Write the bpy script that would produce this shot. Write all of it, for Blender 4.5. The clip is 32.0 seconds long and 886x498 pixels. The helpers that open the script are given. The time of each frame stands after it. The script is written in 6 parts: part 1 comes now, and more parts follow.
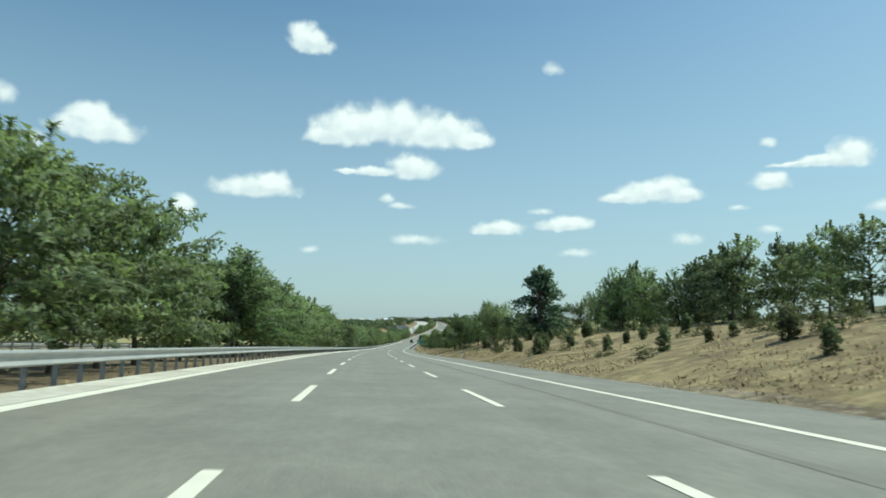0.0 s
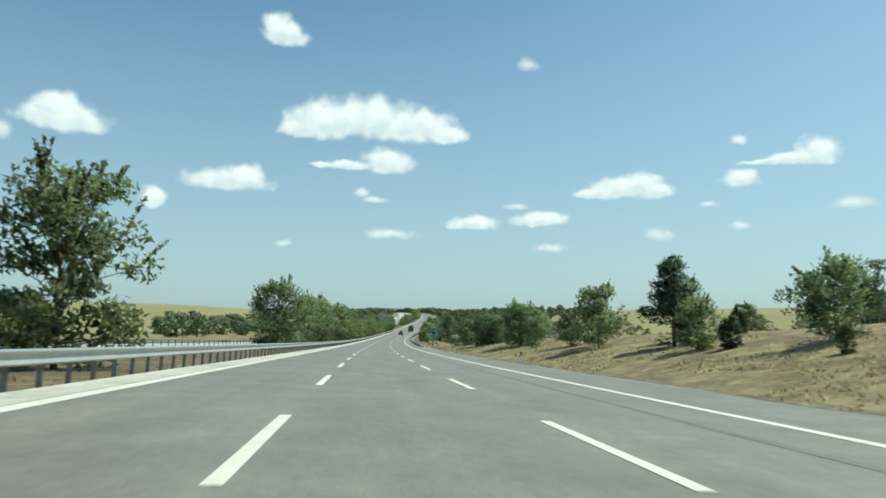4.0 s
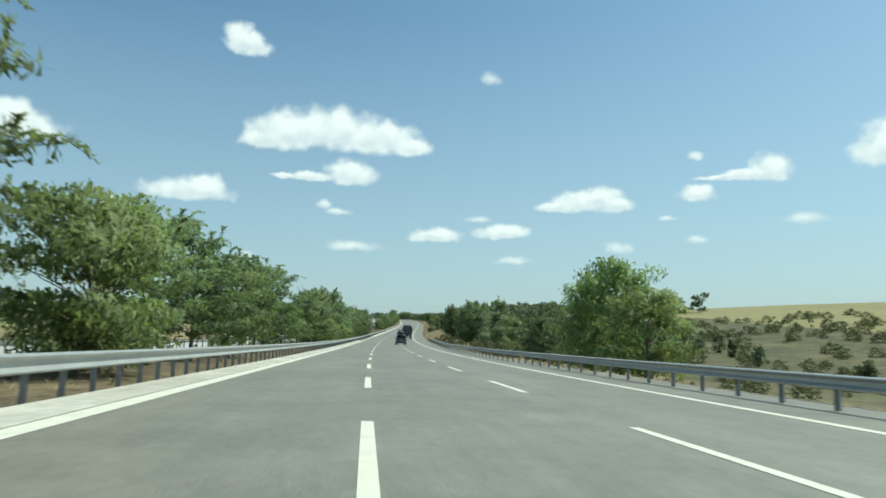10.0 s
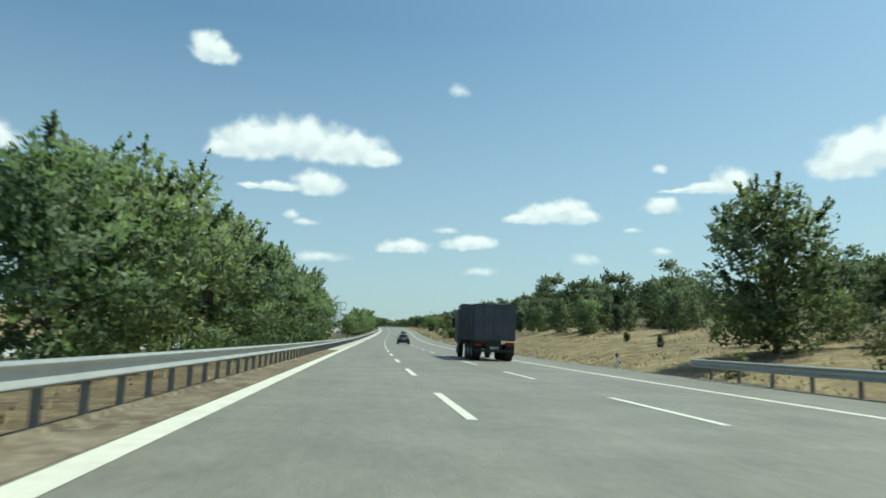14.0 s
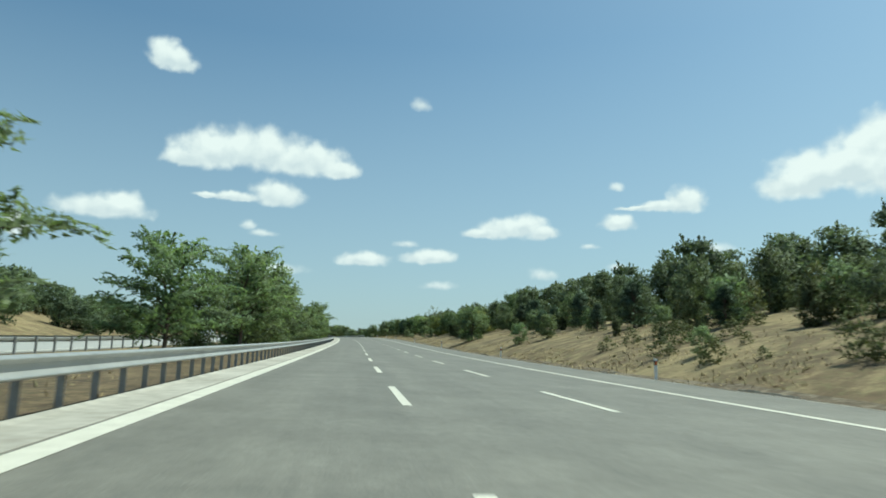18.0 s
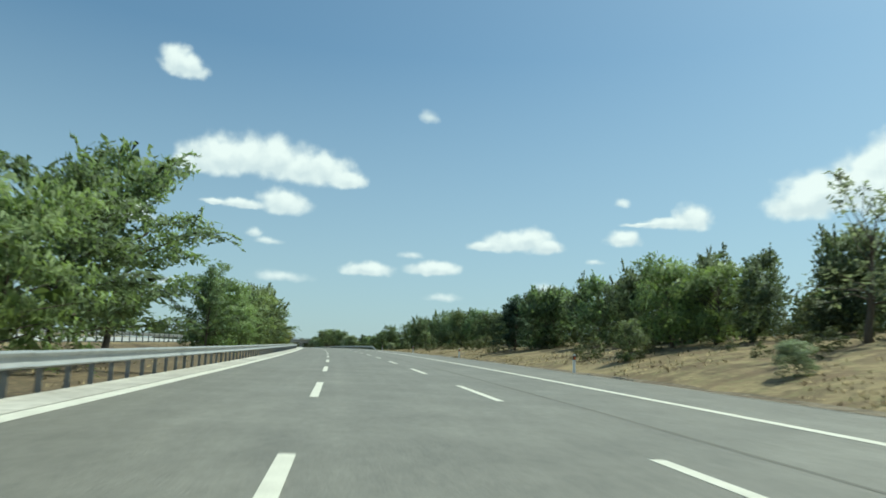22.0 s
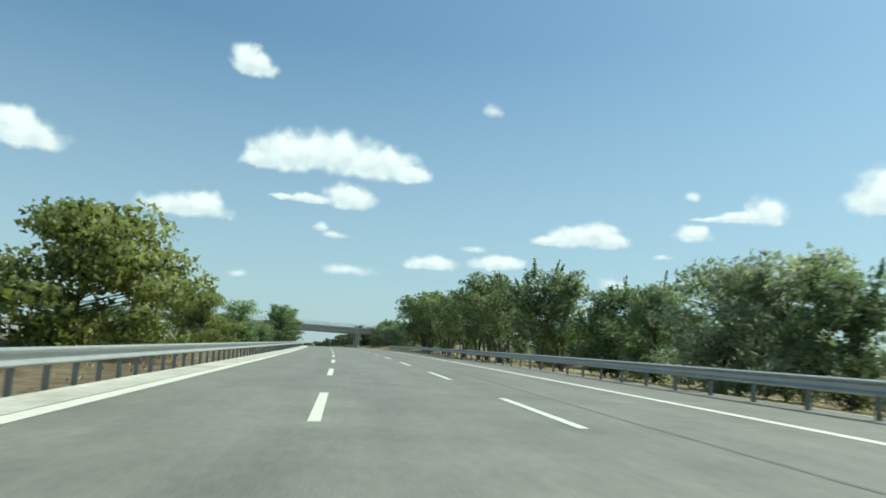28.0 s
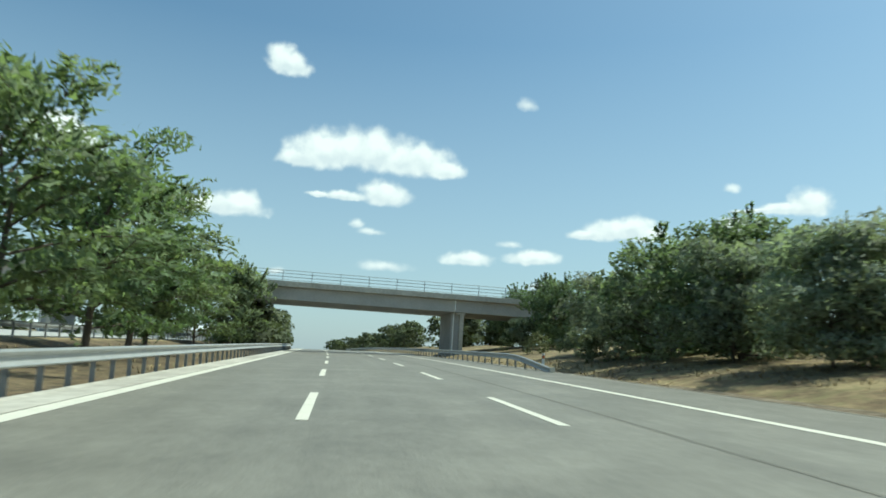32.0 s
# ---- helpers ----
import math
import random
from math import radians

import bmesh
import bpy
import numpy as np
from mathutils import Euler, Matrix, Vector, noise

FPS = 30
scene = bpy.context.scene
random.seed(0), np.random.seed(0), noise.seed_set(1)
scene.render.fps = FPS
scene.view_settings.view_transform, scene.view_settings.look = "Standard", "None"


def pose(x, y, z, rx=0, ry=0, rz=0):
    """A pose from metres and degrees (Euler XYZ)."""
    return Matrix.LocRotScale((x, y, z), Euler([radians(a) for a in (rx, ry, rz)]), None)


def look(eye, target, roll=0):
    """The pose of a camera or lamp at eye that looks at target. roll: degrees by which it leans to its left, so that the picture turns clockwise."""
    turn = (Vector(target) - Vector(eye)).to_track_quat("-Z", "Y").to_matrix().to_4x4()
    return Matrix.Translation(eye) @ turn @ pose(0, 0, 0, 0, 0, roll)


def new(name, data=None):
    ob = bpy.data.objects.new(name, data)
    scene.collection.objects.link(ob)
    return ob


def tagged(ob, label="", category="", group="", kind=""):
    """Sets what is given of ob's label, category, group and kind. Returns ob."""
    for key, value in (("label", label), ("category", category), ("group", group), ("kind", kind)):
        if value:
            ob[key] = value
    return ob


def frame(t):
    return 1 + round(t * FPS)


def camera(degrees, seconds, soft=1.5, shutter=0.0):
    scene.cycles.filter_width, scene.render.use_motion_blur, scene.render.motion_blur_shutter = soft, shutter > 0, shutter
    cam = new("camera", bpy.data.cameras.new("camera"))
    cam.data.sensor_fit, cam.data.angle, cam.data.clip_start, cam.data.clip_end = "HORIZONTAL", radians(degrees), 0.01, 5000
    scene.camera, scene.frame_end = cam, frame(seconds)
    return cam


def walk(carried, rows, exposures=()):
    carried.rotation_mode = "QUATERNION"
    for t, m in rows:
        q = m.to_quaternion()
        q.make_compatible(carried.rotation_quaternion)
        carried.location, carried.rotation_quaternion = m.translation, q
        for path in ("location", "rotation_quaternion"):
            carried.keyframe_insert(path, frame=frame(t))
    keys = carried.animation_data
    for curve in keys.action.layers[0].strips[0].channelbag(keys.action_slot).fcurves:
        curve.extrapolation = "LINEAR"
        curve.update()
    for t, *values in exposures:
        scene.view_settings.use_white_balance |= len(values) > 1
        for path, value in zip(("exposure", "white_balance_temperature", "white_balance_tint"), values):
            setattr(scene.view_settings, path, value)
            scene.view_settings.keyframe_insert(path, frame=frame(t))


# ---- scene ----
cam = camera(65.0, 32.0, soft=1.7, shutter=0.12)

# seconds, place (x, y, z), then tilt, lean and heading in degrees
ROWS = [
    (0.0, -0.75, -0.00, 1.09, 6.95, -0.89, -6.53),
    (0.5, -0.72, 17.38, 0.81, 6.91, -0.84, -6.84),
    (1.0, -0.60, 34.70, 0.50, 6.83, -0.80, -7.15),
    (1.5, -0.40, 52.10, 0.17, 6.77, -0.79, -7.49),
    (2.0, -0.12, 69.47, -0.19, 6.63, -0.78, -7.81),
    (2.5, 0.28, 86.98, -0.55, 6.67, -0.83, -8.04),
    (3.0, 0.77, 104.51, -0.92, 6.64, -0.88, -8.21),
    (3.5, 1.32, 122.06, -1.30, 6.53, -0.94, -8.32),
    (4.0, 1.86, 139.67, -1.66, 6.53, -0.91, -8.64),
    (4.5, 2.52, 157.33, -2.02, 6.51, -0.92, -8.90),
    (5.0, 3.29, 175.06, -2.37, 6.52, -0.95, -9.16),
    (5.5, 4.14, 192.87, -2.71, 6.57, -1.06, -9.47),
    (6.0, 5.10, 210.76, -3.03, 6.61, -0.95, -9.69),
    (6.5, 6.13, 228.52, -3.33, 6.74, -0.85, -9.96),
    (7.0, 7.22, 246.36, -3.61, 6.79, -0.81, -10.19),
    (7.5, 8.39, 264.36, -3.86, 6.95, -1.13, -10.31),
    (8.0, 9.62, 282.44, -4.08, 7.18, -1.43, -10.58),
    (8.5, 10.94, 300.66, -4.26, 7.27, -1.18, -11.09),
    (9.0, 12.36, 318.96, -4.41, 7.24, -0.87, -11.39),
    (9.5, 13.87, 337.36, -4.53, 7.46, -0.82, -11.58),
    (10.0, 15.47, 355.83, -4.60, 7.59, -0.83, -11.72),
    (10.5, 17.14, 374.41, -4.64, 7.70, -0.91, -11.97),
    (11.0, 18.90, 393.05, -4.63, 7.75, -1.00, -12.20),
    (11.5, 20.75, 411.69, -4.57, 7.88, -1.07, -12.63),
    (12.0, 22.71, 430.38, -4.47, 8.08, -1.16, -12.83),
    (12.5, 24.79, 449.16, -4.32, 8.26, -1.46, -12.86),
    (13.0, 27.00, 467.99, -4.11, 8.38, -1.68, -13.00),
    (13.5, 29.35, 486.95, -3.86, 8.38, -1.24, -13.69),
    (14.0, 31.85, 505.95, -3.55, 8.53, -0.67, -14.37),
    (14.5, 34.55, 524.85, -3.20, 8.81, -0.15, -14.76),
    (15.0, 37.38, 543.77, -2.80, 8.92, -1.01, -15.06),
    (15.5, 40.29, 562.71, -2.37, 9.08, -1.19, -15.38),
    (16.0, 43.26, 581.67, -1.89, 9.22, -1.45, -15.71),
    (16.5, 46.36, 600.64, -1.36, 9.34, -1.53, -15.99),
    (17.0, 49.78, 619.77, -0.79, 9.43, -1.51, -16.92),
    (17.5, 53.33, 638.76, -0.18, 9.57, -1.22, -17.39),
    (18.0, 57.00, 657.74, 0.48, 9.70, -0.94, -17.73),
    (18.5, 60.72, 676.64, 1.18, 9.77, -0.85, -18.14),
    (19.0, 64.49, 695.53, 1.94, 9.84, -0.83, -18.34),
    (19.5, 68.27, 714.44, 2.74, 10.01, -0.97, -18.26),
    (20.0, 72.03, 733.37, 3.58, 10.09, -1.17, -18.06),
    (20.5, 75.73, 752.29, 4.45, 10.29, -1.24, -17.94),
    (21.0, 79.34, 771.24, 5.35, 10.37, -1.42, -17.71),
    (21.5, 82.83, 790.20, 6.25, 10.60, -1.90, -17.59),
    (22.0, 86.18, 809.18, 7.17, 10.68, -2.44, -17.30),
    (22.5, 89.35, 828.17, 8.08, 10.72, -2.92, -16.92),
    (23.0, 92.36, 847.19, 8.98, 10.67, -3.27, -16.53),
    (23.5, 95.24, 866.30, 9.86, 10.65, -3.36, -16.02),
    (24.0, 97.95, 885.45, 10.73, 10.70, -3.34, -15.54),
    (24.5, 100.53, 904.66, 11.58, 10.49, -3.33, -15.17),
    (25.0, 102.95, 923.91, 12.41, 10.36, -3.32, -14.65),
    (25.5, 105.14, 943.18, 13.21, 10.26, -3.30, -14.22),
    (26.0, 107.18, 962.49, 14.00, 10.21, -3.30, -13.84),
    (26.5, 109.10, 981.81, 14.76, 10.16, -3.27, -13.45),
    (27.0, 110.87, 1001.16, 15.50, 10.10, -2.93, -13.09),
    (27.5, 112.54, 1020.53, 16.22, 10.01, -3.27, -12.71),
    (28.0, 114.16, 1039.87, 16.92, 9.95, -3.57, -12.02),
    (28.5, 115.66, 1059.22, 17.60, 9.97, -3.74, -11.68),
    (29.0, 117.03, 1078.58, 18.26, 9.79, -3.83, -11.43),
    (29.5, 118.28, 1097.95, 18.89, 9.69, -3.61, -11.05),
    (30.0, 119.39, 1117.33, 19.51, 9.62, -3.37, -10.72),
    (30.5, 120.35, 1136.78, 20.10, 9.63, -3.28, -10.37),
    (31.0, 121.16, 1156.24, 20.66, 9.56, -3.24, -9.95),
    (31.5, 121.82, 1175.76, 21.20, 9.42, -3.31, -9.58),
    (32.0, 122.34, 1195.28, 21.71, 9.41, -3.40, -9.10),
]
walk(cam, [(t, Matrix.Translation((x, y, z)) @ Matrix.Rotation(radians(yaw), 4, "Z") @ Matrix.Rotation(radians(tilt), 4, "X")
            @ Matrix.Rotation(radians(lean), 4, "Y") @ Matrix.Rotation(radians(90), 4, "X")) for t, x, y, z, tilt, lean, yaw in ROWS],
     exposures=((0, 0.12, 5950, -8), (15, 0.1, 5950, -8), (18, 0.0, 5950, -8), (22, 0.04, 5950, -8), (27, 0.16, 5950, -8), (32, 0.18, 5950, -8)))

# ---------------------------------------------------------------- light
SUN_EL, SUN_AZ = 60.0, 84.0          # degrees; azimuth clockwise from +y
world = bpy.data.worlds.new("sky")
scene.world = world
world.use_nodes = True
WN, WL = world.node_tree.nodes, world.node_tree.links
WN.clear()


def wnode(kind, **kw):
    n = WN.new(kind)
    for k, v in kw.items():
        if k == "operation":
            n.operation = v
        elif k == "blend_type":
            n.blend_type = v
    return n


def wmath(op, a, b=None, c=None):
    n = wnode("ShaderNodeMath", operation=op)
    for i, v in enumerate((a, b, c)):
        if v is None:
            continue
        if isinstance(v, (int, float)):
            n.inputs[i].default_value = v
        else:
            WL.new(v, n.inputs[i])
    return n.outputs[0]


sky = WN.new("ShaderNodeTexSky")
sky.sky_type = "NISHITA"
sky.sun_disc = False
sky.sun_elevation, sky.sun_rotation = radians(SUN_EL), radians(SUN_AZ)
sky.altitude, sky.air_density, sky.dust_density, sky.ozone_density = 150, 1.0, 2.1, 1.6
coord = WN.new("ShaderNodeTexCoord")
split = WN.new("ShaderNodeSeparateXYZ")
WL.new(coord.outputs["Generated"], split.inputs[0])
azim = wmath("MULTIPLY", wmath("ARCTAN2", split.outputs[0], split.outputs[1]), 57.2958)
elev = wmath("MULTIPLY", wmath("ARCSINE", split.outputs[2]), 57.2958)
flat = WN.new("ShaderNodeCombineXYZ")
WL.new(azim, flat.inputs[0])
WL.new(elev, flat.inputs[1])
# billows: push the cloud outlines about
bill = WN.new("ShaderNodeTexNoise")
bill.inputs["Scale"].default_value, bill.inputs["Detail"].default_value = 0.95, 5.0
bill.inputs["Roughness"].default_value = 0.5
WL.new(flat.outputs[0], bill.inputs["Vector"])
shift = wnode("ShaderNodeVectorMath", operation="SUBTRACT")
WL.new(bill.outputs["Color"], shift.inputs[0])
shift.inputs[1].default_value = (0.5, 0.5, 0.5)
grown = wnode("ShaderNodeVectorMath", operation="MULTIPLY_ADD")
WL.new(shift.outputs[0], grown.inputs[0])
grown.inputs[1].default_value = (0.9, 0.5, 0)
WL.new(flat.outputs[0], grown.inputs[2])
CLOUD = [None, None, None]


def cloud(*puffs, thin=False):
    """Flat-based puffs in the sky: azimuth, elevation and half sizes in degrees; thin ones let the blue through."""
    slot = 2 if thin else 0
    for az, el, a, b in puffs:
        d = wnode("ShaderNodeVectorMath", operation="SUBTRACT")
        WL.new(grown.outputs[0], d.inputs[0])
        d.inputs[1].default_value = (az, el - 0.23 * b, 0)
        m = wnode("ShaderNodeVectorMath", operation="MULTIPLY")
        WL.new(d.outputs[0], m.inputs[0])
        m.inputs[1].default_value = (1 / a, 0.813 / b, 0)
        under = wnode("ShaderNodeVectorMath", operation="MULTIPLY")
        WL.new(m.outputs[0], under.inputs[0])
        under.inputs[1].default_value = (1, -1.6, 0)
        both = wnode("ShaderNodeVectorMath", operation="MAXIMUM")
        WL.new(m.outputs[0], both.inputs[0])
        WL.new(under.outputs[0], both.inputs[1])
        q = wnode("ShaderNodeVectorMath", operation="LENGTH")
        WL.new(both.outputs[0], q.inputs[0])
        inside = wmath("SUBTRACT", 1.0, q.outputs["Value"])
        CLOUD[slot] = inside if CLOUD[slot] is None else wmath("SMOOTH_MAX", CLOUD[slot], inside, 0.2)
        xyz = WN.new("ShaderNodeSeparateXYZ")
        WL.new(m.outputs[0], xyz.inputs[0])
        lift = wmath("MULTIPLY", xyz.outputs[1], wmath("MAXIMUM", inside, 0.0))
        CLOUD[1] = lift if CLOUD[1] is None else wmath("ADD", CLOUD[1], lift)


cloud((-1.24, 16.84, 3.49, 1.77), (2.43, 17.12, 4.19, 1.86), (6.21, 16.56, 3.72, 1.49), (-3.43, 15.87, 1.86, 0.84))
cloud((9.08, 15.94, 1.77, 0.84), (3.96, 13.66, 2.33, 1.16), (0.76, 13.19, 2.33, 0.42), (-1.50, 13.13, 1.40, 0.23))
cloud((-5.60, 23.36, 1.45, 1.20), (-4.60, 23.00, 1.75, 0.95), (23.31, 11.44, 3.03, 0.93))
cloud((24.70, 11.88, 1.63, 0.84), (20.76, 11.02, 1.86, 0.47), (26.04, 11.06, 1.40, 0.65), (37.44, 13.30, 1.63, 1.12))
cloud((35.60, 12.92, 2.33, 0.47), (33.52, 12.89, 1.86, 0.19), (32.13, 11.77, 1.63, 0.70))
cloud((45.15, 13.93, 2.79, 1.30), (46.50, 14.58, 2.33, 1.86), (11.14, 8.75, 2.33, 0.65), (16.55, 9.05, 2.56, 0.65))
cloud((47.02, 14.87, 3.72, 1.49), (49.61, 15.15, 3.26, 2.33))
cloud((51.50, 16.69, 2.79, 1.86), (53.00, 14.26, 4.19, 2.33), (-8.97, 11.45, 3.72, 0.93))
cloud((-7.73, 11.87, 1.86, 1.02), (-20.63, 14.80, 3.30, 1.15), (-21.10, 15.70, 1.90, 1.00), (-14.30, 9.65, 1.10, 0.80))
cloud((14.66, 10.03, 1.16, 0.30), (4.19, 7.70, 2.56, 0.50), (17.36, 6.66, 1.77, 0.36), (15.60, 21.41, 0.95, 0.55), (32.00, 14.59, 0.75, 0.38), thin=True)
cloud((1.77, 10.99, 0.70, 0.42), (2.93, 10.44, 1.30, 0.30), (25.98, 7.70, 1.25, 0.55), (39.60, 9.39, 1.58, 0.45), (31.81, 8.13, 0.93, 0.37), thin=True)
cloud((-4.44, 6.68, 0.84, 0.36), (-26.67, 16.17, 0.93, 0.84), (-24.71, 13.33, 0.93, 0.70), (29.80, 9.90, 0.8, 0.25), thin=True)
fine = WN.new("ShaderNodeTexNoise")
fine.inputs["Scale"].default_value, fine.inputs["Detail"].default_value = 0.8, 4.0
fine.inputs["Roughness"].default_value = 0.4
WL.new(flat.outputs[0], fine.inputs["Vector"])


def cover(layer, low, high, most):
    """How much of the sky a layer of puffs hides."""
    r = WN.new("ShaderNodeMapRange")
    r.interpolation_type = "SMOOTHSTEP"
    WL.new(wmath("ADD", layer, wmath("MULTIPLY", wmath("SUBTRACT", fine.outputs[0], 0.5), 0.8)), r.inputs[0])
    r.inputs[1].default_value, r.inputs[2].default_value, r.inputs[3].default_value, r.inputs[4].default_value = low, high, 0.0, most
    return r.outputs[0]


hidden = wmath("MAXIMUM", cover(CLOUD[0], -0.14, 0.46, 0.96), cover(CLOUD[2], -0.2, 0.9, 0.8))
tone = WN.new("ShaderNodeMapRange")
WL.new(wmath("ADD", wmath("MULTIPLY", CLOUD[1], 1.6), wmath("MULTIPLY", wmath("SUBTRACT", fine.outputs[0], 0.5), 1.5)), tone.inputs[0])
tone.inputs[1].default_value, tone.inputs[2].default_value = -0.30, 0.42
tone.inputs[3].default_value, tone.inputs[4].default_value = 0.0, 1.0
shade = WN.new("ShaderNodeMix")
shade.data_type = "RGBA"
WL.new(tone.outputs[0], shade.inputs["Factor"])
shade.inputs[6].default_value = (6.5, 6.75, 6.9, 1)
shade.inputs[7].default_value = (8.5, 8.4, 8.1, 1)
# thin haze towards the horizon
haze = WN.new("ShaderNodeMapRange")
WL.new(elev, haze.inputs[0])
haze.inputs[1].default_value, haze.inputs[2].default_value = 0.0, 26.0
haze.inputs[3].default_value, haze.inputs[4].default_value = 0.62, 0.0
hazy = WN.new("ShaderNodeMix")
hazy.data_type = "RGBA"
WL.new(haze.outputs[0], hazy.inputs["Factor"])
clear = WN.new("ShaderNodeMix")
clear.data_type, clear.blend_type = "RGBA", "MULTIPLY"
clear.inputs["Factor"].default_value = 1.0
clear.inputs[7].default_value = (0.95, 1.07, 1.03, 1)
WL.new(sky.outputs[0], clear.inputs[6])
WL.new(clear.outputs[2], hazy.inputs[6])
hazy.inputs[7].default_value = (4.85, 5.48, 5.95, 1)
full = WN.new("ShaderNodeMix")
full.data_type = "RGBA"
WL.new(hidden, full.inputs["Factor"])
WL.new(hazy.outputs[2], full.inputs[6])
WL.new(shade.outputs[2], full.inputs[7])
back = WN.new("ShaderNodeBackground")
back.inputs["Strength"].default_value = 0.112
WL.new(full.outputs[2], back.inputs["Color"])
WL.new(back.outputs[0], WN.new("ShaderNodeOutputWorld").inputs[0])

sun = new("sun", bpy.data.lights.new("sun", "SUN"))
sun.data.energy, sun.data.angle, sun.data.color = 4.2, radians(0.55), (1.0, 0.94, 0.82)
sun.matrix_world = look((0, 0, 200), (-200 * math.sin(radians(SUN_AZ)) / math.tan(radians(SUN_EL)), -200 * math.cos(radians(SUN_AZ)) / math.tan(radians(SUN_EL)), 0))


# ---------------------------------------------------------------- materials
def material(name, c1, c2, scale=4.0, rough=0.8, metal=0.0, bump=0.0, fine_scale=None, spread=0.0, object_spread=0.0, translucent=0.0, stretch=None, spec=0.5):
    """Two colours mixed by noise at two sizes, with relief; spread: brightness by island, object_spread: by object."""
    m = bpy.data.materials.new(name)
    m.use_nodes = True
    n, l = m.node_tree.nodes, m.node_tree.links
    b = n["Principled BSDF"]
    b.inputs["Roughness"].default_value, b.inputs["Metallic"].default_value = rough, metal
    b.inputs["Specular IOR Level"].default_value = spec
    tc = n.new("ShaderNodeTexCoord")
    src = tc.outputs["Object"]
    if stretch:
        mp = n.new("ShaderNodeMapping")
        mp.inputs["Scale"].default_value = stretch
        l.new(src, mp.inputs[0])
        src = mp.outputs[0]
    big = n.new("ShaderNodeTexNoise")
    big.inputs["Scale"].default_value, big.inputs["Detail"].default_value = scale, 4
    l.new(src, big.inputs["Vector"])
    small = n.new("ShaderNodeTexNoise")
    small.inputs["Scale"].default_value, small.inputs["Detail"].default_value = fine_scale or scale * 11, 3
    l.new(src, small.inputs["Vector"])
    add = n.new("ShaderNodeMath")
    add.operation = "MULTIPLY_ADD"
    l.new(small.outputs[0], add.inputs[0])
    add.inputs[1].default_value = 0.45
    half = n.new("ShaderNodeMath")
    half.operation = "MULTIPLY"
    half.inputs[1].default_value = 0.6
    l.new(big.outputs[0], half.inputs[0])
    l.new(half.outputs[0], add.inputs[2])
    r = n.new("ShaderNodeMapRange")
    l.new(add.outputs[0], r.inputs[0])
    r.inputs[1].default_value, r.inputs[2].default_value = 0.32, 0.74
    mix = n.new("ShaderNodeMix")
    mix.data_type = "RGBA"
    l.new(r.outputs[0], mix.inputs["Factor"])
    mix.inputs[6].default_value, mix.inputs[7].default_value = (*c1, 1), (*c2, 1)
    col = mix.outputs[2]
    for amount, kind, out in ((spread, "ShaderNodeNewGeometry", "Random Per Island"), (object_spread, "ShaderNodeObjectInfo", "Random")):
        if amount:
            g = n.new(kind)
            mr = n.new("ShaderNodeMapRange")
            l.new(g.outputs[out], mr.inputs[0])
            mr.inputs[3].default_value, mr.inputs[4].default_value = 1 - amount, 1 + amount
            hs = n.new("ShaderNodeHueSaturation")
            l.new(mr.outputs[0], hs.inputs["Value"])
            if translucent and amount == object_spread:
                tint = n.new("ShaderNodeMapRange")
                again = n.new("ShaderNodeMath")
                again.operation = "PINGPONG"
                again.inputs[1].default_value = 0.13
                l.new(g.outputs[out], again.inputs[0])
                l.new(again.outputs[0], tint.inputs[0])
                tint.inputs[2].default_value, tint.inputs[3].default_value, tint.inputs[4].default_value = 0.13, 0.475, 0.515
                l.new(tint.outputs[0], hs.inputs["Hue"])
            l.new(col, hs.inputs["Color"])
            col = hs.outputs[0]
    l.new(col, b.inputs["Base Color"])
    if bump:
        bp = n.new("ShaderNodeBump")
        bp.inputs["Strength"].default_value, bp.inputs["Distance"].default_value = bump, 0.02
        l.new(small.outputs[0], bp.inputs["Height"])
        l.new(bp.outputs[0], b.inputs["Normal"])
    if translucent:
        tr = n.new("ShaderNodeBsdfTranslucent")
        warm = n.new("ShaderNodeMix")
        warm.data_type, warm.blend_type = "RGBA", "MULTIPLY"
        warm.inputs["Factor"].default_value = 1.0
        warm.inputs[7].default_value = (1.12, 1.20, 0.72, 1)
        l.new(col, warm.inputs[6])
        l.new(warm.outputs[2], tr.inputs[0])
        ms = n.new("ShaderNodeMixShader")
        ms.inputs[0].default_value = translucent
        l.new(b.outputs[0], ms.inputs[1])
        l.new(tr.outputs[0], ms.inputs[2])
        l.new(ms.outputs[0], n["Material Output"].inputs[0])
    return m


def plain(name, colour, rough=0.5, metal=0.0, coat=0.0):
    m = bpy.data.materials.new(name)
    m.use_nodes = True
    b = m.node_tree.nodes["Principled BSDF"]
    b.inputs["Base Color"].default_value = (*colour, 1)
    b.inputs["Roughness"].default_value, b.inputs["Metallic"].default_value = rough, metal
    b.inputs["Coat Weight"].default_value = coat
    return m


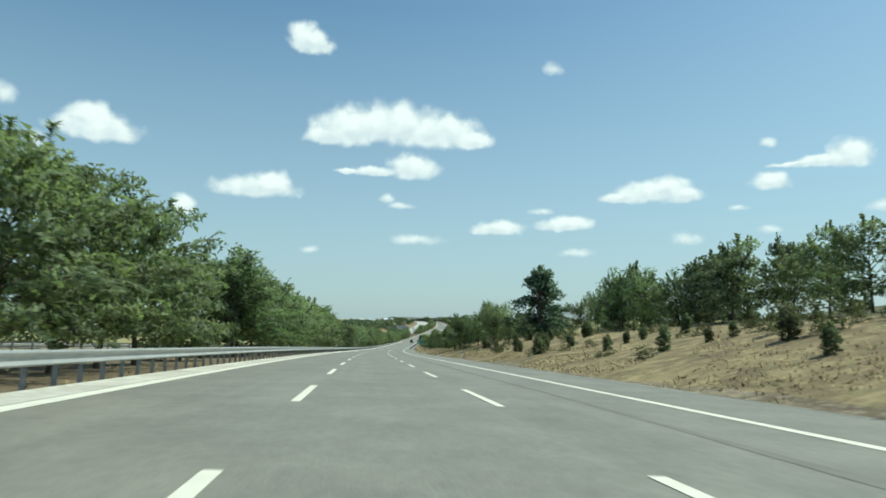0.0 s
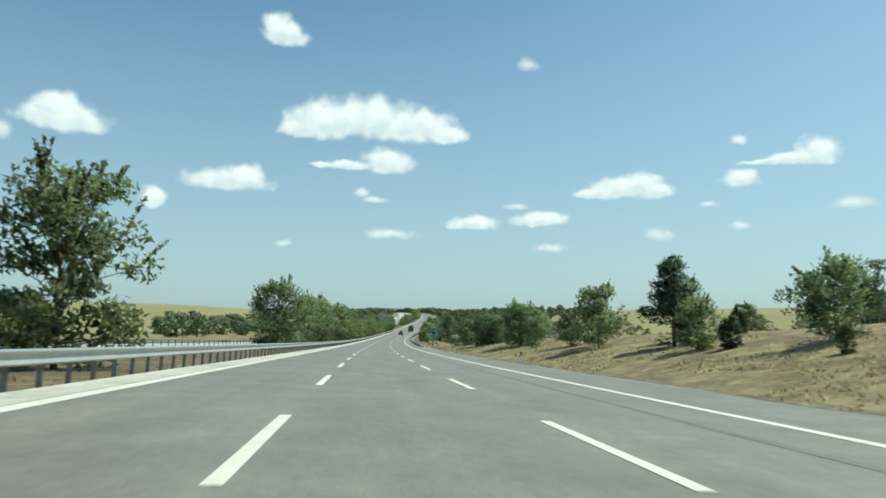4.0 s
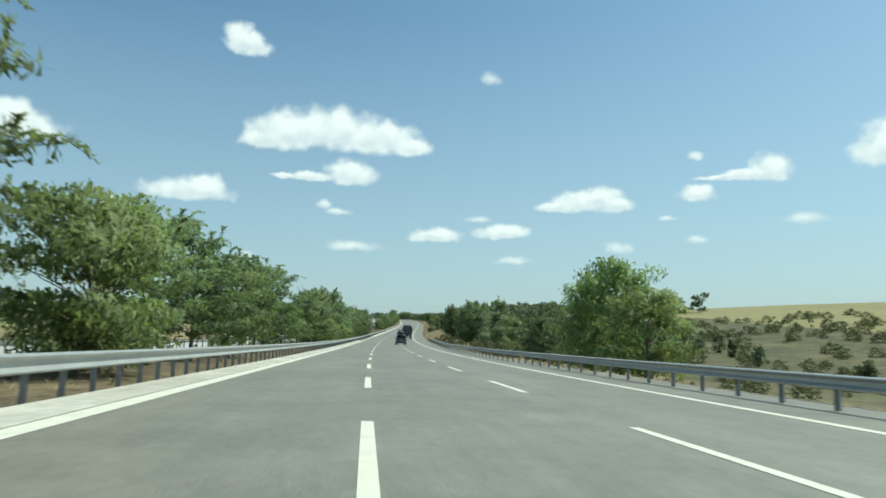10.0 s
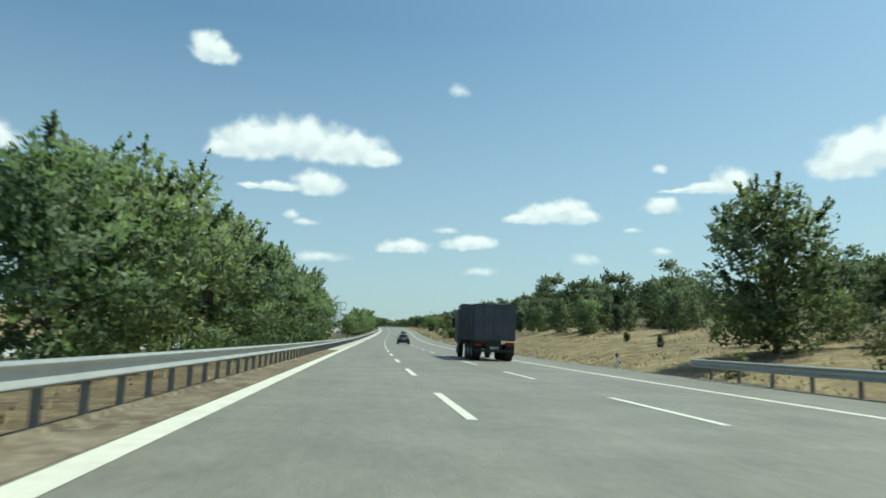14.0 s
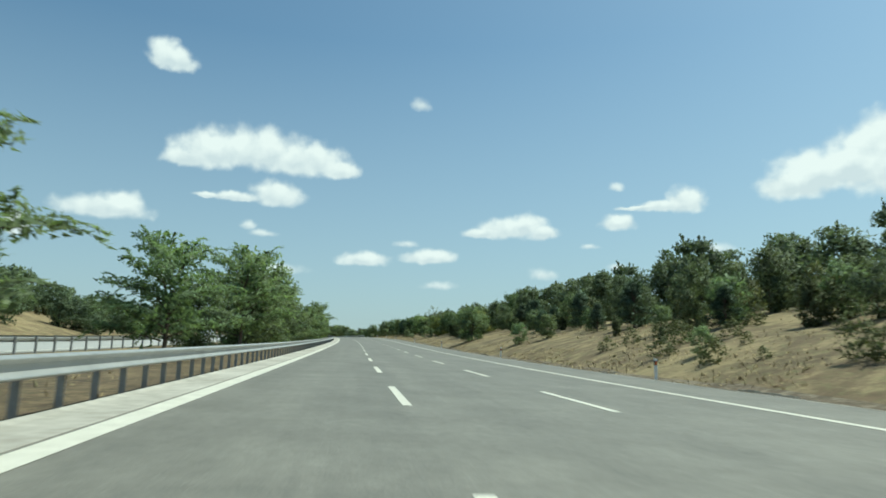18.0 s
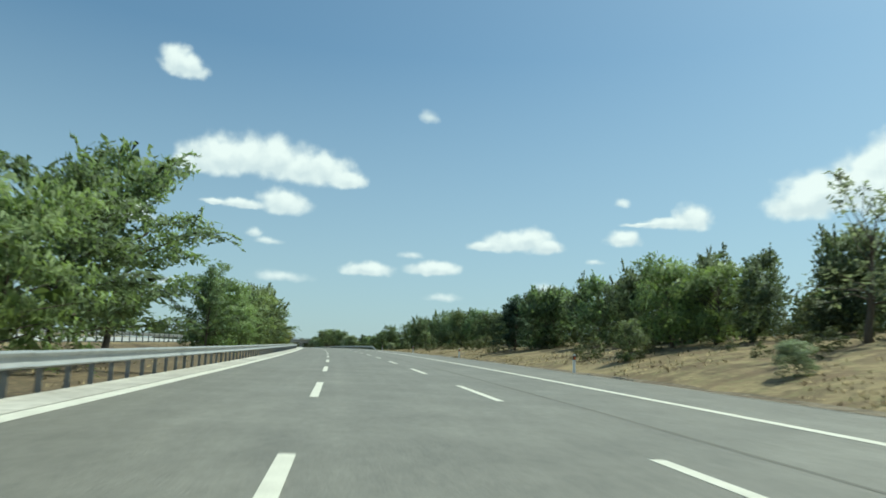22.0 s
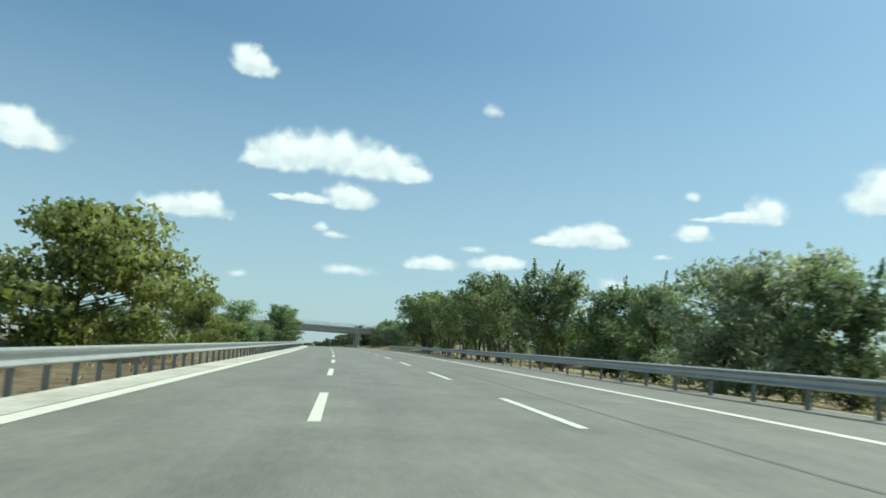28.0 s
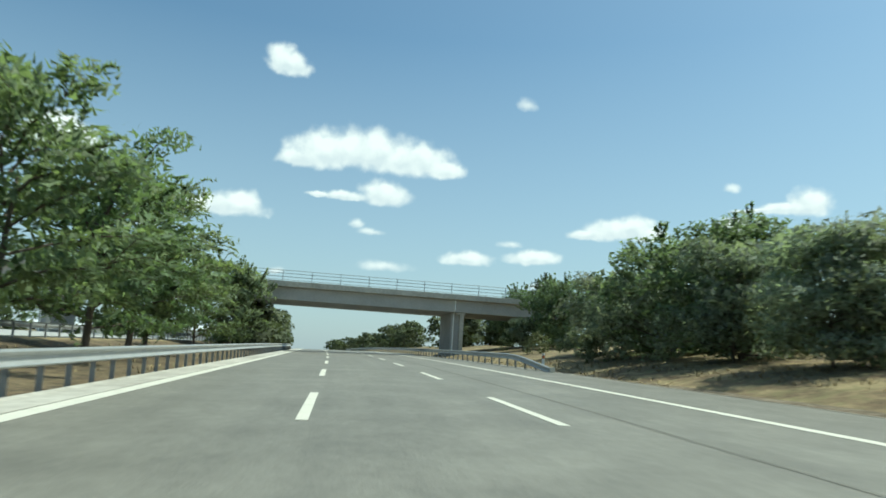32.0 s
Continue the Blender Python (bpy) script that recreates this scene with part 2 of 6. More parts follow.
def asphalt():
    """Worn asphalt: stones, blotches, wheel tracks and streaks along the road (u across, v along, in metres)."""
    m = material("asphalt", (0.154, 0.144, 0.116), (0.228, 0.214, 0.174), 0.6, 0.6, bump=0.4, fine_scale=28, spec=0.4)
    n, l = m.node_tree.nodes, m.node_tree.links
    b = n["Principled BSDF"]
    col = b.inputs["Base Color"].links[0].from_socket
    uv = n.new("ShaderNodeUVMap")
    for scale, low, high in (((1.1, 0.012, 1), 0.93, 1.07), ((3.2, 0.05, 1), 0.96, 1.04), ((0.5, 0.16, 1), 0.92, 1.08), ((1.6, 0.9, 1), 0.93, 1.07), ((7.0, 3.5, 1), 0.90, 1.10)):
        mp = n.new("ShaderNodeMapping")
        mp.inputs["Scale"].default_value = scale
        l.new(uv.outputs[0], mp.inputs[0])
        tex = n.new("ShaderNodeTexNoise")
        tex.inputs["Scale"].default_value, tex.inputs["Detail"].default_value = 1.0, 3
        l.new(mp.outputs[0], tex.inputs["Vector"])
        mr = n.new("ShaderNodeMapRange")
        l.new(tex.outputs[0], mr.inputs[0])
        mr.inputs[1].default_value, mr.inputs[2].default_value = 0.3, 0.7
        mr.inputs[3].default_value, mr.inputs[4].default_value = low, high
        hs = n.new("ShaderNodeHueSaturation")
        l.new(mr.outputs[0], hs.inputs["Value"])
        l.new(col, hs.inputs["Color"])
        col = hs.outputs[0]
    l.new(col, b.inputs["Base Color"])
    return m


M_ASPHALT = asphalt()
M_GUTTER = material("gutter_concrete", (0.30, 0.275, 0.225), (0.60, 0.57, 0.49), 0.35, 0.9, bump=0.2)
M_PAINT = material("road_paint", (0.54, 0.515, 0.425), (0.72, 0.69, 0.58), 2.5, 0.7, bump=0.1, fine_scale=30)


def soil(name, dark, soil_colour, straw, green, patch=0.11):
    """Dry slope: bare soil, straw and olive patches, mixed at three sizes and finely mottled."""
    m = material(name, dark, soil_colour, 0.5, 0.95, bump=1.0, fine_scale=5.5, spec=0.2)
    n, l = m.node_tree.nodes, m.node_tree.links
    b = n["Principled BSDF"]
    col = b.inputs["Base Color"].links[0].from_socket
    tc = n.new("ShaderNodeTexCoord")
    for scale, rough, low, high, colour in ((patch * 6, 0.72, 0.46, 0.62, straw), (patch * 13, 0.75, 0.49, 0.66, green), (patch, 0.6, 0.5, 0.72, straw), (2.6, 0.8, 0.57, 0.66, dark)):
        tex = n.new("ShaderNodeTexNoise")
        tex.inputs["Scale"].default_value, tex.inputs["Detail"].default_value, tex.inputs["Roughness"].default_value = scale, 6, rough
        mp = n.new("ShaderNodeMapping")
        mp.inputs["Location"].default_value = (scale * 37, scale * 11, 0)
        l.new(tc.outputs["Object"], mp.inputs[0])
        l.new(mp.outputs[0], tex.inputs["Vector"])
        mr = n.new("ShaderNodeMapRange")
        l.new(tex.outputs[0], mr.inputs[0])
        mr.inputs[1].default_value, mr.inputs[2].default_value = low, high
        mr.inputs[3].default_value, mr.inputs[4].default_value = 0.0, 0.85
        mix = n.new("ShaderNodeMix")
        mix.data_type = "RGBA"
        l.new(mr.outputs[0], mix.inputs["Factor"])
        l.new(col, mix.inputs[6])
        mix.inputs[7].default_value = (*colour, 1)
        col = mix.outputs[2]
    l.new(col, b.inputs["Base Color"])
    return m


M_VERGE = soil("bare_verge_soil", (0.085, 0.066, 0.045), (0.160, 0.122, 0.080), (0.290, 0.245, 0.175), (0.120, 0.100, 0.062), 0.5)
M_GROUND = soil("dry_grass_ground", (0.095, 0.075, 0.044), (0.225, 0.158, 0.092), (0.355, 0.282, 0.150), (0.185, 0.172, 0.080))
M_LITTER = soil("leaf_litter", (0.052, 0.040, 0.028), (0.140, 0.098, 0.062), (0.245, 0.185, 0.105), (0.095, 0.092, 0.048), 0.5)
M_FIELD = material("stubble_field", (0.19, 0.165, 0.065), (0.30, 0.255, 0.105), 0.02, 0.95, bump=0.4, fine_scale=0.7, stretch=(1, 0.25, 1))
M_SCRUB = soil("scrub_ground", (0.050, 0.052, 0.028), (0.125, 0.104, 0.060), (0.175, 0.150, 0.080), (0.085, 0.098, 0.046), 0.05)
M_PALE_ROAD = material("pale_pavement", (0.37, 0.365, 0.335), (0.45, 0.44, 0.405), 0.35, 0.85, bump=0.2, fine_scale=50)
M_STEEL = material("galvanised_steel", (0.37, 0.375, 0.36), (0.48, 0.485, 0.465), 3.0, 0.48, 0.55, 0.05)
M_POST = material("post_steel", (0.22, 0.23, 0.23), (0.34, 0.35, 0.35), 3.0, 0.6, 0.4)
M_CONCRETE = material("bridge_concrete", (0.34, 0.33, 0.31), (0.46, 0.45, 0.42), 0.6, 0.9, bump=0.3)
M_BARK = material("bark", (0.07, 0.055, 0.04), (0.15, 0.12, 0.09), 5.0, 0.95, bump=0.6, stretch=(1, 1, 0.2))
M_STRAW = material("dry_grass", (0.30, 0.235, 0.115), (0.46, 0.37, 0.19), 3.0, 0.9, spread=0.3)
LEAF = {
    "locust": material("locust_leaf", (0.136, 0.190, 0.110), (0.242, 0.310, 0.153), 0.5, 0.6, spread=0.35, object_spread=0.2, translucent=0.5, spec=0.3),
    "elm": material("elm_leaf", (0.140, 0.187, 0.115), (0.237, 0.298, 0.156), 0.5, 0.6, spread=0.35, object_spread=0.22, translucent=0.5, spec=0.3),
    "acacia": material("acacia_leaf", (0.172, 0.219, 0.121), (0.284, 0.310, 0.169), 0.6, 0.6, spread=0.35, object_spread=0.15, translucent=0.55, spec=0.3),
    "willow": material("willow_leaf", (0.178, 0.240, 0.105), (0.273, 0.343, 0.153), 0.5, 0.6, spread=0.3, object_spread=0.15, translucent=0.45, spec=0.3),
    "pine": material("pine_needles", (0.074, 0.114, 0.076), (0.120, 0.173, 0.105), 0.7, 0.7, spread=0.3, object_spread=0.15, translucent=0.15, spec=0.2),
    "rain_tree": material("rain_tree_leaf", (0.109, 0.170, 0.062), (0.343, 0.324, 0.103), 0.5, 0.6, spread=0.35, translucent=0.5, spec=0.3),
    "oleaster": material("oleaster_leaf", (0.242, 0.279, 0.204), (0.367, 0.403, 0.301), 0.6, 0.7, spread=0.3, object_spread=0.15, translucent=0.5, spec=0.3),
    "juniper": material("juniper_needles", (0.081, 0.113, 0.059), (0.147, 0.174, 0.089), 1.0, 0.8, spread=0.3, object_spread=0.3, translucent=0.25, spec=0.2),
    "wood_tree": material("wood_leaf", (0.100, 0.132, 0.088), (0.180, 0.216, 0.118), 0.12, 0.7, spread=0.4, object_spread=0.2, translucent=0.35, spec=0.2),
    "scrub_bush": material("scrub_leaf", (0.101, 0.126, 0.064), (0.201, 0.198, 0.109), 0.15, 0.8, spread=0.4, translucent=0.3, spec=0.2),
}
LEAF["bare_tree"] = LEAF["oleaster"]


# ---------------------------------------------------------------- the road's line
KNOT_S = (-400, -200, 0, 60, 120, 180, 240, 300, 360, 420, 480, 540, 600, 660, 720, 780, 840, 900, 960, 1020, 1080, 1140, 1200, 1300, 1400, 1500, 1700, 2600)
KNOT_HEAD = (3.2, 3.2, 0.03, -0.94, -1.92, -2.89, -3.81, -4.64, -5.57, -6.57, -7.63, -8.56, -9.46, -10.26, -10.85, -10.22, -8.92, -7.55, -6.3, -5.11, -3.97, -2.67, -1.39, 0.6, 2.6, 4.2, 5.5, 5.5)
KNOT_GRADE = (-0.6, -0.6, -1.54, -2.08, -2.16, -1.94, -1.58, -0.95, -0.29, 0.47, 1.37, 2.12, 2.78, 3.54, 4.36, 4.84, 4.75, 4.38, 4.05, 3.72, 3.36, 3.01, 2.59, 1.6, 0.4, -0.8, -1.5, -1.5)
SG = np.arange(-500.0, 4701.0)


def soften(values):
    k = np.exp(-0.5 * (np.arange(-60, 61) / 20.0) ** 2)
    return np.convolve(np.pad(values, 60, mode="edge"), k / k.sum(), "valid")


HEAD = np.radians(soften(np.interp(SG, KNOT_S, KNOT_HEAD)))
GRADE = soften(np.interp(SG, KNOT_S, KNOT_GRADE)) / 100
CROSS = np.radians(soften(np.interp(SG, (740, 850), (1.2, -1.4))))
PX, PY, PZ = np.cumsum(-np.sin(HEAD)), np.cumsum(np.cos(HEAD)), np.cumsum(GRADE)
PX, PY, PZ = PX - PX[500], PY - PY[500], PZ - PZ[500]


def on_road(s, lat, z=0.0):
    """A place s metres along the road, lat metres right of the middle lane's middle, z over the asphalt's plane."""
    h, c = np.interp(s, SG, HEAD), np.interp(s, SG, CROSS)
    if -7.5 < lat < 0:
        # the lane beside the median narrows a little on the climb
        lat *= 1 - 0.06 * min(1.0, max(0.0, (s - 560) / 300)) - 0.022 * min(1.0, max(0.0, (s - 860) / 100))
    if lat < -15:
        z += float(np.interp(s, (700, 860), (0.1, 0.5)))  # the other carriageway lies higher on the climb
    return Vector((np.interp(s, SG, PX) + math.cos(h) * lat, np.interp(s, SG, PY) + math.sin(h) * lat, np.interp(s, SG, PZ) - math.tan(c) * max(lat, -8.0) + z))


def road_pose(s, lat, z=0.0, turn=0.0, bank=True):
    """The pose of a thing on the road: y ahead, x to the right."""
    h, g, c = np.interp(s, SG, HEAD), np.interp(s, SG, GRADE), np.interp(s, SG, CROSS)
    m = Matrix.Translation(on_road(s, lat, z)) @ Matrix.Rotation(h, 4, "Z") @ Matrix.Rotation(math.atan(g), 4, "X")
    if bank:
        m = m @ Matrix.Rotation(c, 4, "Y")
    return m @ Matrix.Rotation(radians(turn), 4, "Z")


# height of the ground over the road's middle line, 22, 60 and 220 m to the right and 50 and 220 m to the left
R22 = ((-300, 2.6), (0, 2.7), (130, 2.7), (180, 2.2), (230, 2.0), (265, 1.0), (300, -1.0), (340, -2.2), (400, -2.2), (450, -1.0), (500, 1.0), (560, 2.2), (640, 3.2), (720, 3.4), (800, 2.8), (880, 2.0), (940, 1.2), (980, -0.3), (1040, -0.8), (1110, -0.6), (1160, 1.4), (1210, 2.0), (1300, 1.8), (1700, 1.0))
R60 = ((-300, 7), (60, 7), (120, 6), (180, 4), (230, 3), (280, -1), (340, -4), (420, -3), (480, 1), (560, 5), (640, 8), (740, 8), (820, 6), (900, 4), (960, 2), (1040, 0), (1120, 0), (1200, 3), (1300, 3), (1700, 2))
R220 = ((-300, 11), (0, 11), (200, 9), (300, 9), (400, 11), (500, 14), (650, 16), (800, 13), (950, 6), (1100, 4), (1300, 5), (1700, 8))
L50 = ((-300, 0.5), (150, 0), (300, 0.3), (480, 1.0), (560, 2.2), (620, 4.6), (740, 4.8), (810, 2.2), (1000, 0.5), (1700, 0.5))
L220 = ((-300, 2), (100, 1), (300, 3), (500, 6), (650, 13), (760, 12), (900, 3), (1100, 1), (1700, 4))


def gz(s, lat):
    def kn(tab):
        return float(np.interp(s, [k[0] for k in tab], [k[1] for k in tab]))
    base = -math.tan(math.radians(float(np.interp(s, [740, 850], [1.2, -1.4])))) * min(max(lat, -8.0), 9.5)
    if lat >= 0:
        r = kn(R22)
        return base + float(np.interp(lat, [9.0, 10.0, 12, 17, 22, 60, 220, 450, 1500], [-0.06, -0.16, 0.2 * r - 0.05, 0.62 * r, r, kn(R60), kn(R220), kn(R220) + 8, kn(R220) + 14]))
    up = float(np.interp(s, [700, 860], [0.1, 0.5]))
    return base + float(np.interp(-lat, [6.8, 8, 13.5, 17, 34, 36, 50, 220, 1500], [-0.06, -0.14, -0.14, up - 0.06, up - 0.06, up - 0.2, kn(L50), kn(L220), kn(L220) + 12]))


def on_ground(s, lat, z=0.0):
    p = on_road(s, lat)
    p.z = np.interp(s, SG, PZ) + gz(s, lat) + z
    return p


# ---------------------------------------------------------------- mesh helpers
def mesh(name, verts, faces, mat=None, smooth=False):
    me = bpy.data.meshes.new(name)
    me.from_pydata([tuple(v) for v in verts], [], [tuple(f) for f in faces])
    if mat:
        for mm in (mat if isinstance(mat, (list, tuple)) else (mat,)):
            me.materials.append(mm)
    if smooth:
        me.polygons.foreach_set("use_smooth", [True] * len(me.polygons))
    me.update()
    return me


def part(name, data, parent, label="", at=None, mat=None):
    """Links a mesh, or a bmesh with its material, as one mesh object under a thing or a part."""
    if isinstance(data, bmesh.types.BMesh):
        me = bpy.data.meshes.new(name)
        data.to_mesh(me)
        data.free()
        if mat:
            me.materials.append(mat)
        data = me
    ob = new(name, data)
    ob.parent = parent
    if at is not None:
        ob.matrix_basis = at
    if label:
        tagged(ob, label)
    return ob


def thing(name, m, label, category, group="", kind=""):
    ob = new(name)
    ob.matrix_basis = m
    ob.empty_display_size = 0.3
    return tagged(ob, label, category, group, kind)


def box(x0, x1, y0, y1, z0, z1, bevel=0.0):
    bm = bmesh.new()
    bmesh.ops.create_cube(bm, size=1, matrix=Matrix.Translation(((x0 + x1) / 2, (y0 + y1) / 2, (z0 + z1) / 2)) @ Matrix.Diagonal((x1 - x0, y1 - y0, z1 - z0, 1)))
    if bevel:
        bmesh.ops.bevel(bm, geom=bm.edges[:], offset=bevel, segments=2, affect="EDGES")
    return bm


def tube(path, radii, sides=6, caps=True):
    """Rings along a path, as (verts, faces)."""
    path = [Vector(p) for p in path]
    vs, fs = [], []
    for i, p in enumerate(path):
        d = (path[min(i + 1, len(path) - 1)] - path[max(i - 1, 0)]).normalized()
        a = d.orthogonal().normalized()
        b = d.cross(a)
        for k in range(sides):
            w = 2 * math.pi * k / sides
            vs.append(p + (a * math.cos(w) + b * math.sin(w)) * radii[i])
    for i in range(len(path) - 1):
        for k in range(sides):
            fs.append((i * sides + k, i * sides + (k + 1) % sides, (i + 1) * sides + (k + 1) % sides, (i + 1) * sides + k))
    if not caps:
        return vs, fs
    fs.append(tuple(range(sides))[::-1])
    fs.append(tuple(range((len(path) - 1) * sides, len(path) * sides)))
    return vs, fs


def joined(pieces):
    vs, fs = [], []
    for v, f in pieces:
        o = len(vs)
        vs.extend(v)
        fs.extend(tuple(i + o for i in q) for q in f)
    return vs, fs


def strip(name, s0, s1, lats, zs, step, mat, label, category, kind="structure", ground=False, thick=0.0):
    """A band that follows the road, over the given offsets; thick gives it a body."""
    ss = np.arange(s0, s1 + step * 0.5, step)
    vs, fs = [], []
    n = len(lats)
    for s in ss:
        for a, z in zip(lats, zs):
            vs.append(on_ground(s, a, z) if ground else on_road(s, a, z))
    for i in range(len(ss) - 1):
        for k in range(n - 1):
            fs.append((i * n + k, i * n + k + 1, (i + 1) * n + k + 1, (i + 1) * n + k))
    if thick:
        o = len(vs)
        vs += [v - Vector((0, 0, thick)) for v in vs]
        for i in range(len(ss) - 1):
            fs.append((i * n, (i + 1) * n, o + (i + 1) * n, o + i * n))
            fs.append((i * n + n - 1, o + i * n + n - 1, o + (i + 1) * n + n - 1, (i + 1) * n + n - 1))
    me = mesh(name, vs, fs, mat)
    layer = me.uv_layers.new(name="UVMap")
    idx = np.empty(len(me.loops), dtype=np.int32)
    me.loops.foreach_get("vertex_index", idx)
    idx %= len(ss) * n
    layer.data.foreach_set("uv", np.stack([np.array(lats)[idx % n], ss[idx // n]], 1).astype(np.float32).ravel())
    return tagged(new(name, me), label, category, kind=kind)


# ---------------------------------------------------------------- ground and roads
lats = [-1500, -1000, -650, -420, -300, -220, -150, -100, -75, -60, -50, -43, -38, -36, -34.5, -34, -17, -16.4, -15.5, -14, -12, -10, -8, -7.2, -6.8, 0, 8.9, 9.1, 9.6, 10.2, 11, 12.5, 14, 16, 19, 22, 26, 31, 37, 45, 55, 70, 90, 120, 160, 220, 300, 420, 650, 1000, 1500]
stations = list(range(-500, -20, 40)) + list(range(-20, 1420, 5)) + list(range(1420, 4700, 60))
gv, gf, ground_rows = [], [], []
for s in stations:
    ground_rows.append([])
    for a in lats:
        p = on_ground(s, a)
        rough = 0.0 if -34.6 < a < 9.7 else min(1.0, (abs(a) - (9.6 if a > 0 else 34.5)) / 8)
        p.z += rough * (0.35 * noise.noise((s * 0.09, a * 0.12, 3.1)) + 0.16 * noise.noise((s * 0.35, a * 0.4, 7.7)))
        if abs(a) > 55:
            p.z += min(1.0, (abs(a) - 55) / 150) * 4.0 * noise.noise((s * 0.006, a * 0.006, 1.3))
        if -15.6 < a < -7.5:
            p.z += 0.07 * noise.noise((s * 0.3, a * 0.5, 2.2))
        gv.append(p)
        ground_rows[-1].append(p.z)
w = len(lats)
GROUND_S, GROUND_LAT, GROUND_Z = np.array(stations, float), np.array(lats, float), np.array(ground_rows)


def surface(s, lat):
    """Places on the ground as it lies, bumps included, for arrays of stations and offsets."""
    s, lat = np.asarray(s, float), np.asarray(lat, float)
    i = np.clip(np.searchsorted(GROUND_S, s) - 1, 0, len(GROUND_S) - 2)
    k = np.clip(np.searchsorted(GROUND_LAT, lat) - 1, 0, len(GROUND_LAT) - 2)
    u = (s - GROUND_S[i]) / (GROUND_S[i + 1] - GROUND_S[i])
    v = (lat - GROUND_LAT[k]) / (GROUND_LAT[k + 1] - GROUND_LAT[k])
    z = GROUND_Z[i, k] * (1 - u) * (1 - v) + GROUND_Z[i + 1, k] * u * (1 - v) + GROUND_Z[i, k + 1] * (1 - u) * v + GROUND_Z[i + 1, k + 1] * u * v
    h = np.interp(s, SG, HEAD)
    return np.stack([np.interp(s, SG, PX) + np.cos(h) * lat, np.interp(s, SG, PY) + np.sin(h) * lat, z], -1)


for i in range(len(stations) - 1):
    for k in range(w - 1):
        gf.append((i * w + k, i * w + k + 1, (i + 1) * w + k + 1, (i + 1) * w + k))
ground_me = mesh("ground", gv, gf, (M_GROUND, M_FIELD, M_SCRUB, M_LITTER), True)
index = []
for i in range(len(stations) - 1):
    for k in range(w - 1):
        s, a = stations[i], (lats[k] + lats[k + 1]) / 2
        field = (300 < s < 860 and (95 if s > 430 else 150) < a < 460) or a < -65 or (a > 600 and s > 480)
        index.append(1 if field else 2 if a > 24 else 3 if -16.5 < a < -6.5 else 0)
ground_me.polygons.foreach_set("material_index", index)
ground = tagged(new("ground", ground_me), "dry brown soil and straw-coloured grass of banks and fields", "ground", kind="structure")

road = strip("road", -120, 1900, (-5.94, -1.9, 1.9, 5.7, 9.0), (0, 0, 0, 0, 0), 4, M_ASPHALT, "grey worn asphalt motorway carriageway with three lanes", "road", thick=0.12)
strip("road_opposite", -120, 1900, (-33.6, -28, -22, -17.6), (0, 0, 0, 0), 6, M_PALE_ROAD, "pale grey pavement of the opposite motorway carriageway", "road", thick=0.12)
for s0, s1 in ((-120, 504), (564, 1600)):
    strip("gutter", s0, s1, (-6.86, -6.70, -5.95), (0.03, 0.004, 0.006), 4, M_GUTTER, "pale concrete drainage strip along the median edge", "gutter", thick=0.1)
# this stretch is dark brown with a narrow raised outer rim
strip("gutter", 504, 564, (-6.86, -6.78, -6.74, -5.95), (0.05, 0.05, 0.0, 0.003), 4, M_VERGE, "dark brown drainage strip along the median edge", "gutter", thick=0.1)

strip("edging", -120, 1600, (8.93, 9.06), (0.007, 0.007), 4, M_GUTTER, "narrow pale concrete edging of the hard shoulder", "kerb", thick=0.12)

# bare soil that creeps over the edge of the hard shoulder
vv, vf = [], []
for i, s in enumerate(np.arange(-40, 1340, 2.0)):
    inner = 9.0 + 0.15 * noise.noise((s * 0.21, 0.3, 1.0)) + 0.07 * noise.noise((s * 0.9, 2.3, 1.0))
    outer = 10.5 + 0.7 * noise.noise((s * 0.08, 5.0, 1.0)) + 0.3 * noise.noise((s * 0.6, 8.0, 1.0))
    vv += [on_road(s, inner, 0.010), on_road(s, max(inner + 0.03, 9.04), 0.020)]
    for a, up in ((9.22, 0.03), (9.6, 0.025), (10.0, 0.025), (outer, -0.01)):
        vv.append(Vector(surface(s, a)) + Vector((0, 0, up)))
    if i:
        vf += [(6 * i - 6 + k, 6 * i - 5 + k, 6 * i + 1 + k, 6 * i + k) for k in range(5)]
tagged(new("verge", mesh("verge", vv, vf, M_VERGE, True)), "bare brown soil along the edge of the hard shoulder", "verge", kind="structure")
strip("edge_line_median", -120, 1900, (-5.89, -5.53), (0.006, 0.006), 4, M_PAINT, "white solid edge line beside the median", "road marking")
strip("edge_line_shoulder", -120, 1900, (5.60, 5.86), (0.006, 0.006), 4, M_PAINT, "white solid edge line beside the hard shoulder", "road marking")
strip("edge_line_opposite", -120, 1600, (-18.6, -18.35), (0.006, 0.006), 6, M_PAINT, "white edge line of the opposite carriageway", "road marking")

# lane dashes, 5 m long, every 12 m
dash_me = mesh("lane_dash", [(-0.085, 0, 0), (0.085, 0, 0), (0.085, 5, 0), (-0.085, 5, 0), (-0.085, 0, -0.005), (0.085, 0, -0.005), (0.085, 5, -0.005), (-0.085, 5, -0.005)],
               [(0, 1, 2, 3), (4, 5, 1, 0), (5, 6, 2, 1), (6, 7, 3, 2), (7, 4, 0, 3)], M_PAINT)
for k in range(-3, 125):
    for lat in (-1.93, 1.875):
        part("lane_dash", dash_me, road, at=road_pose(1.07 + 12 * k, lat, 0.007))


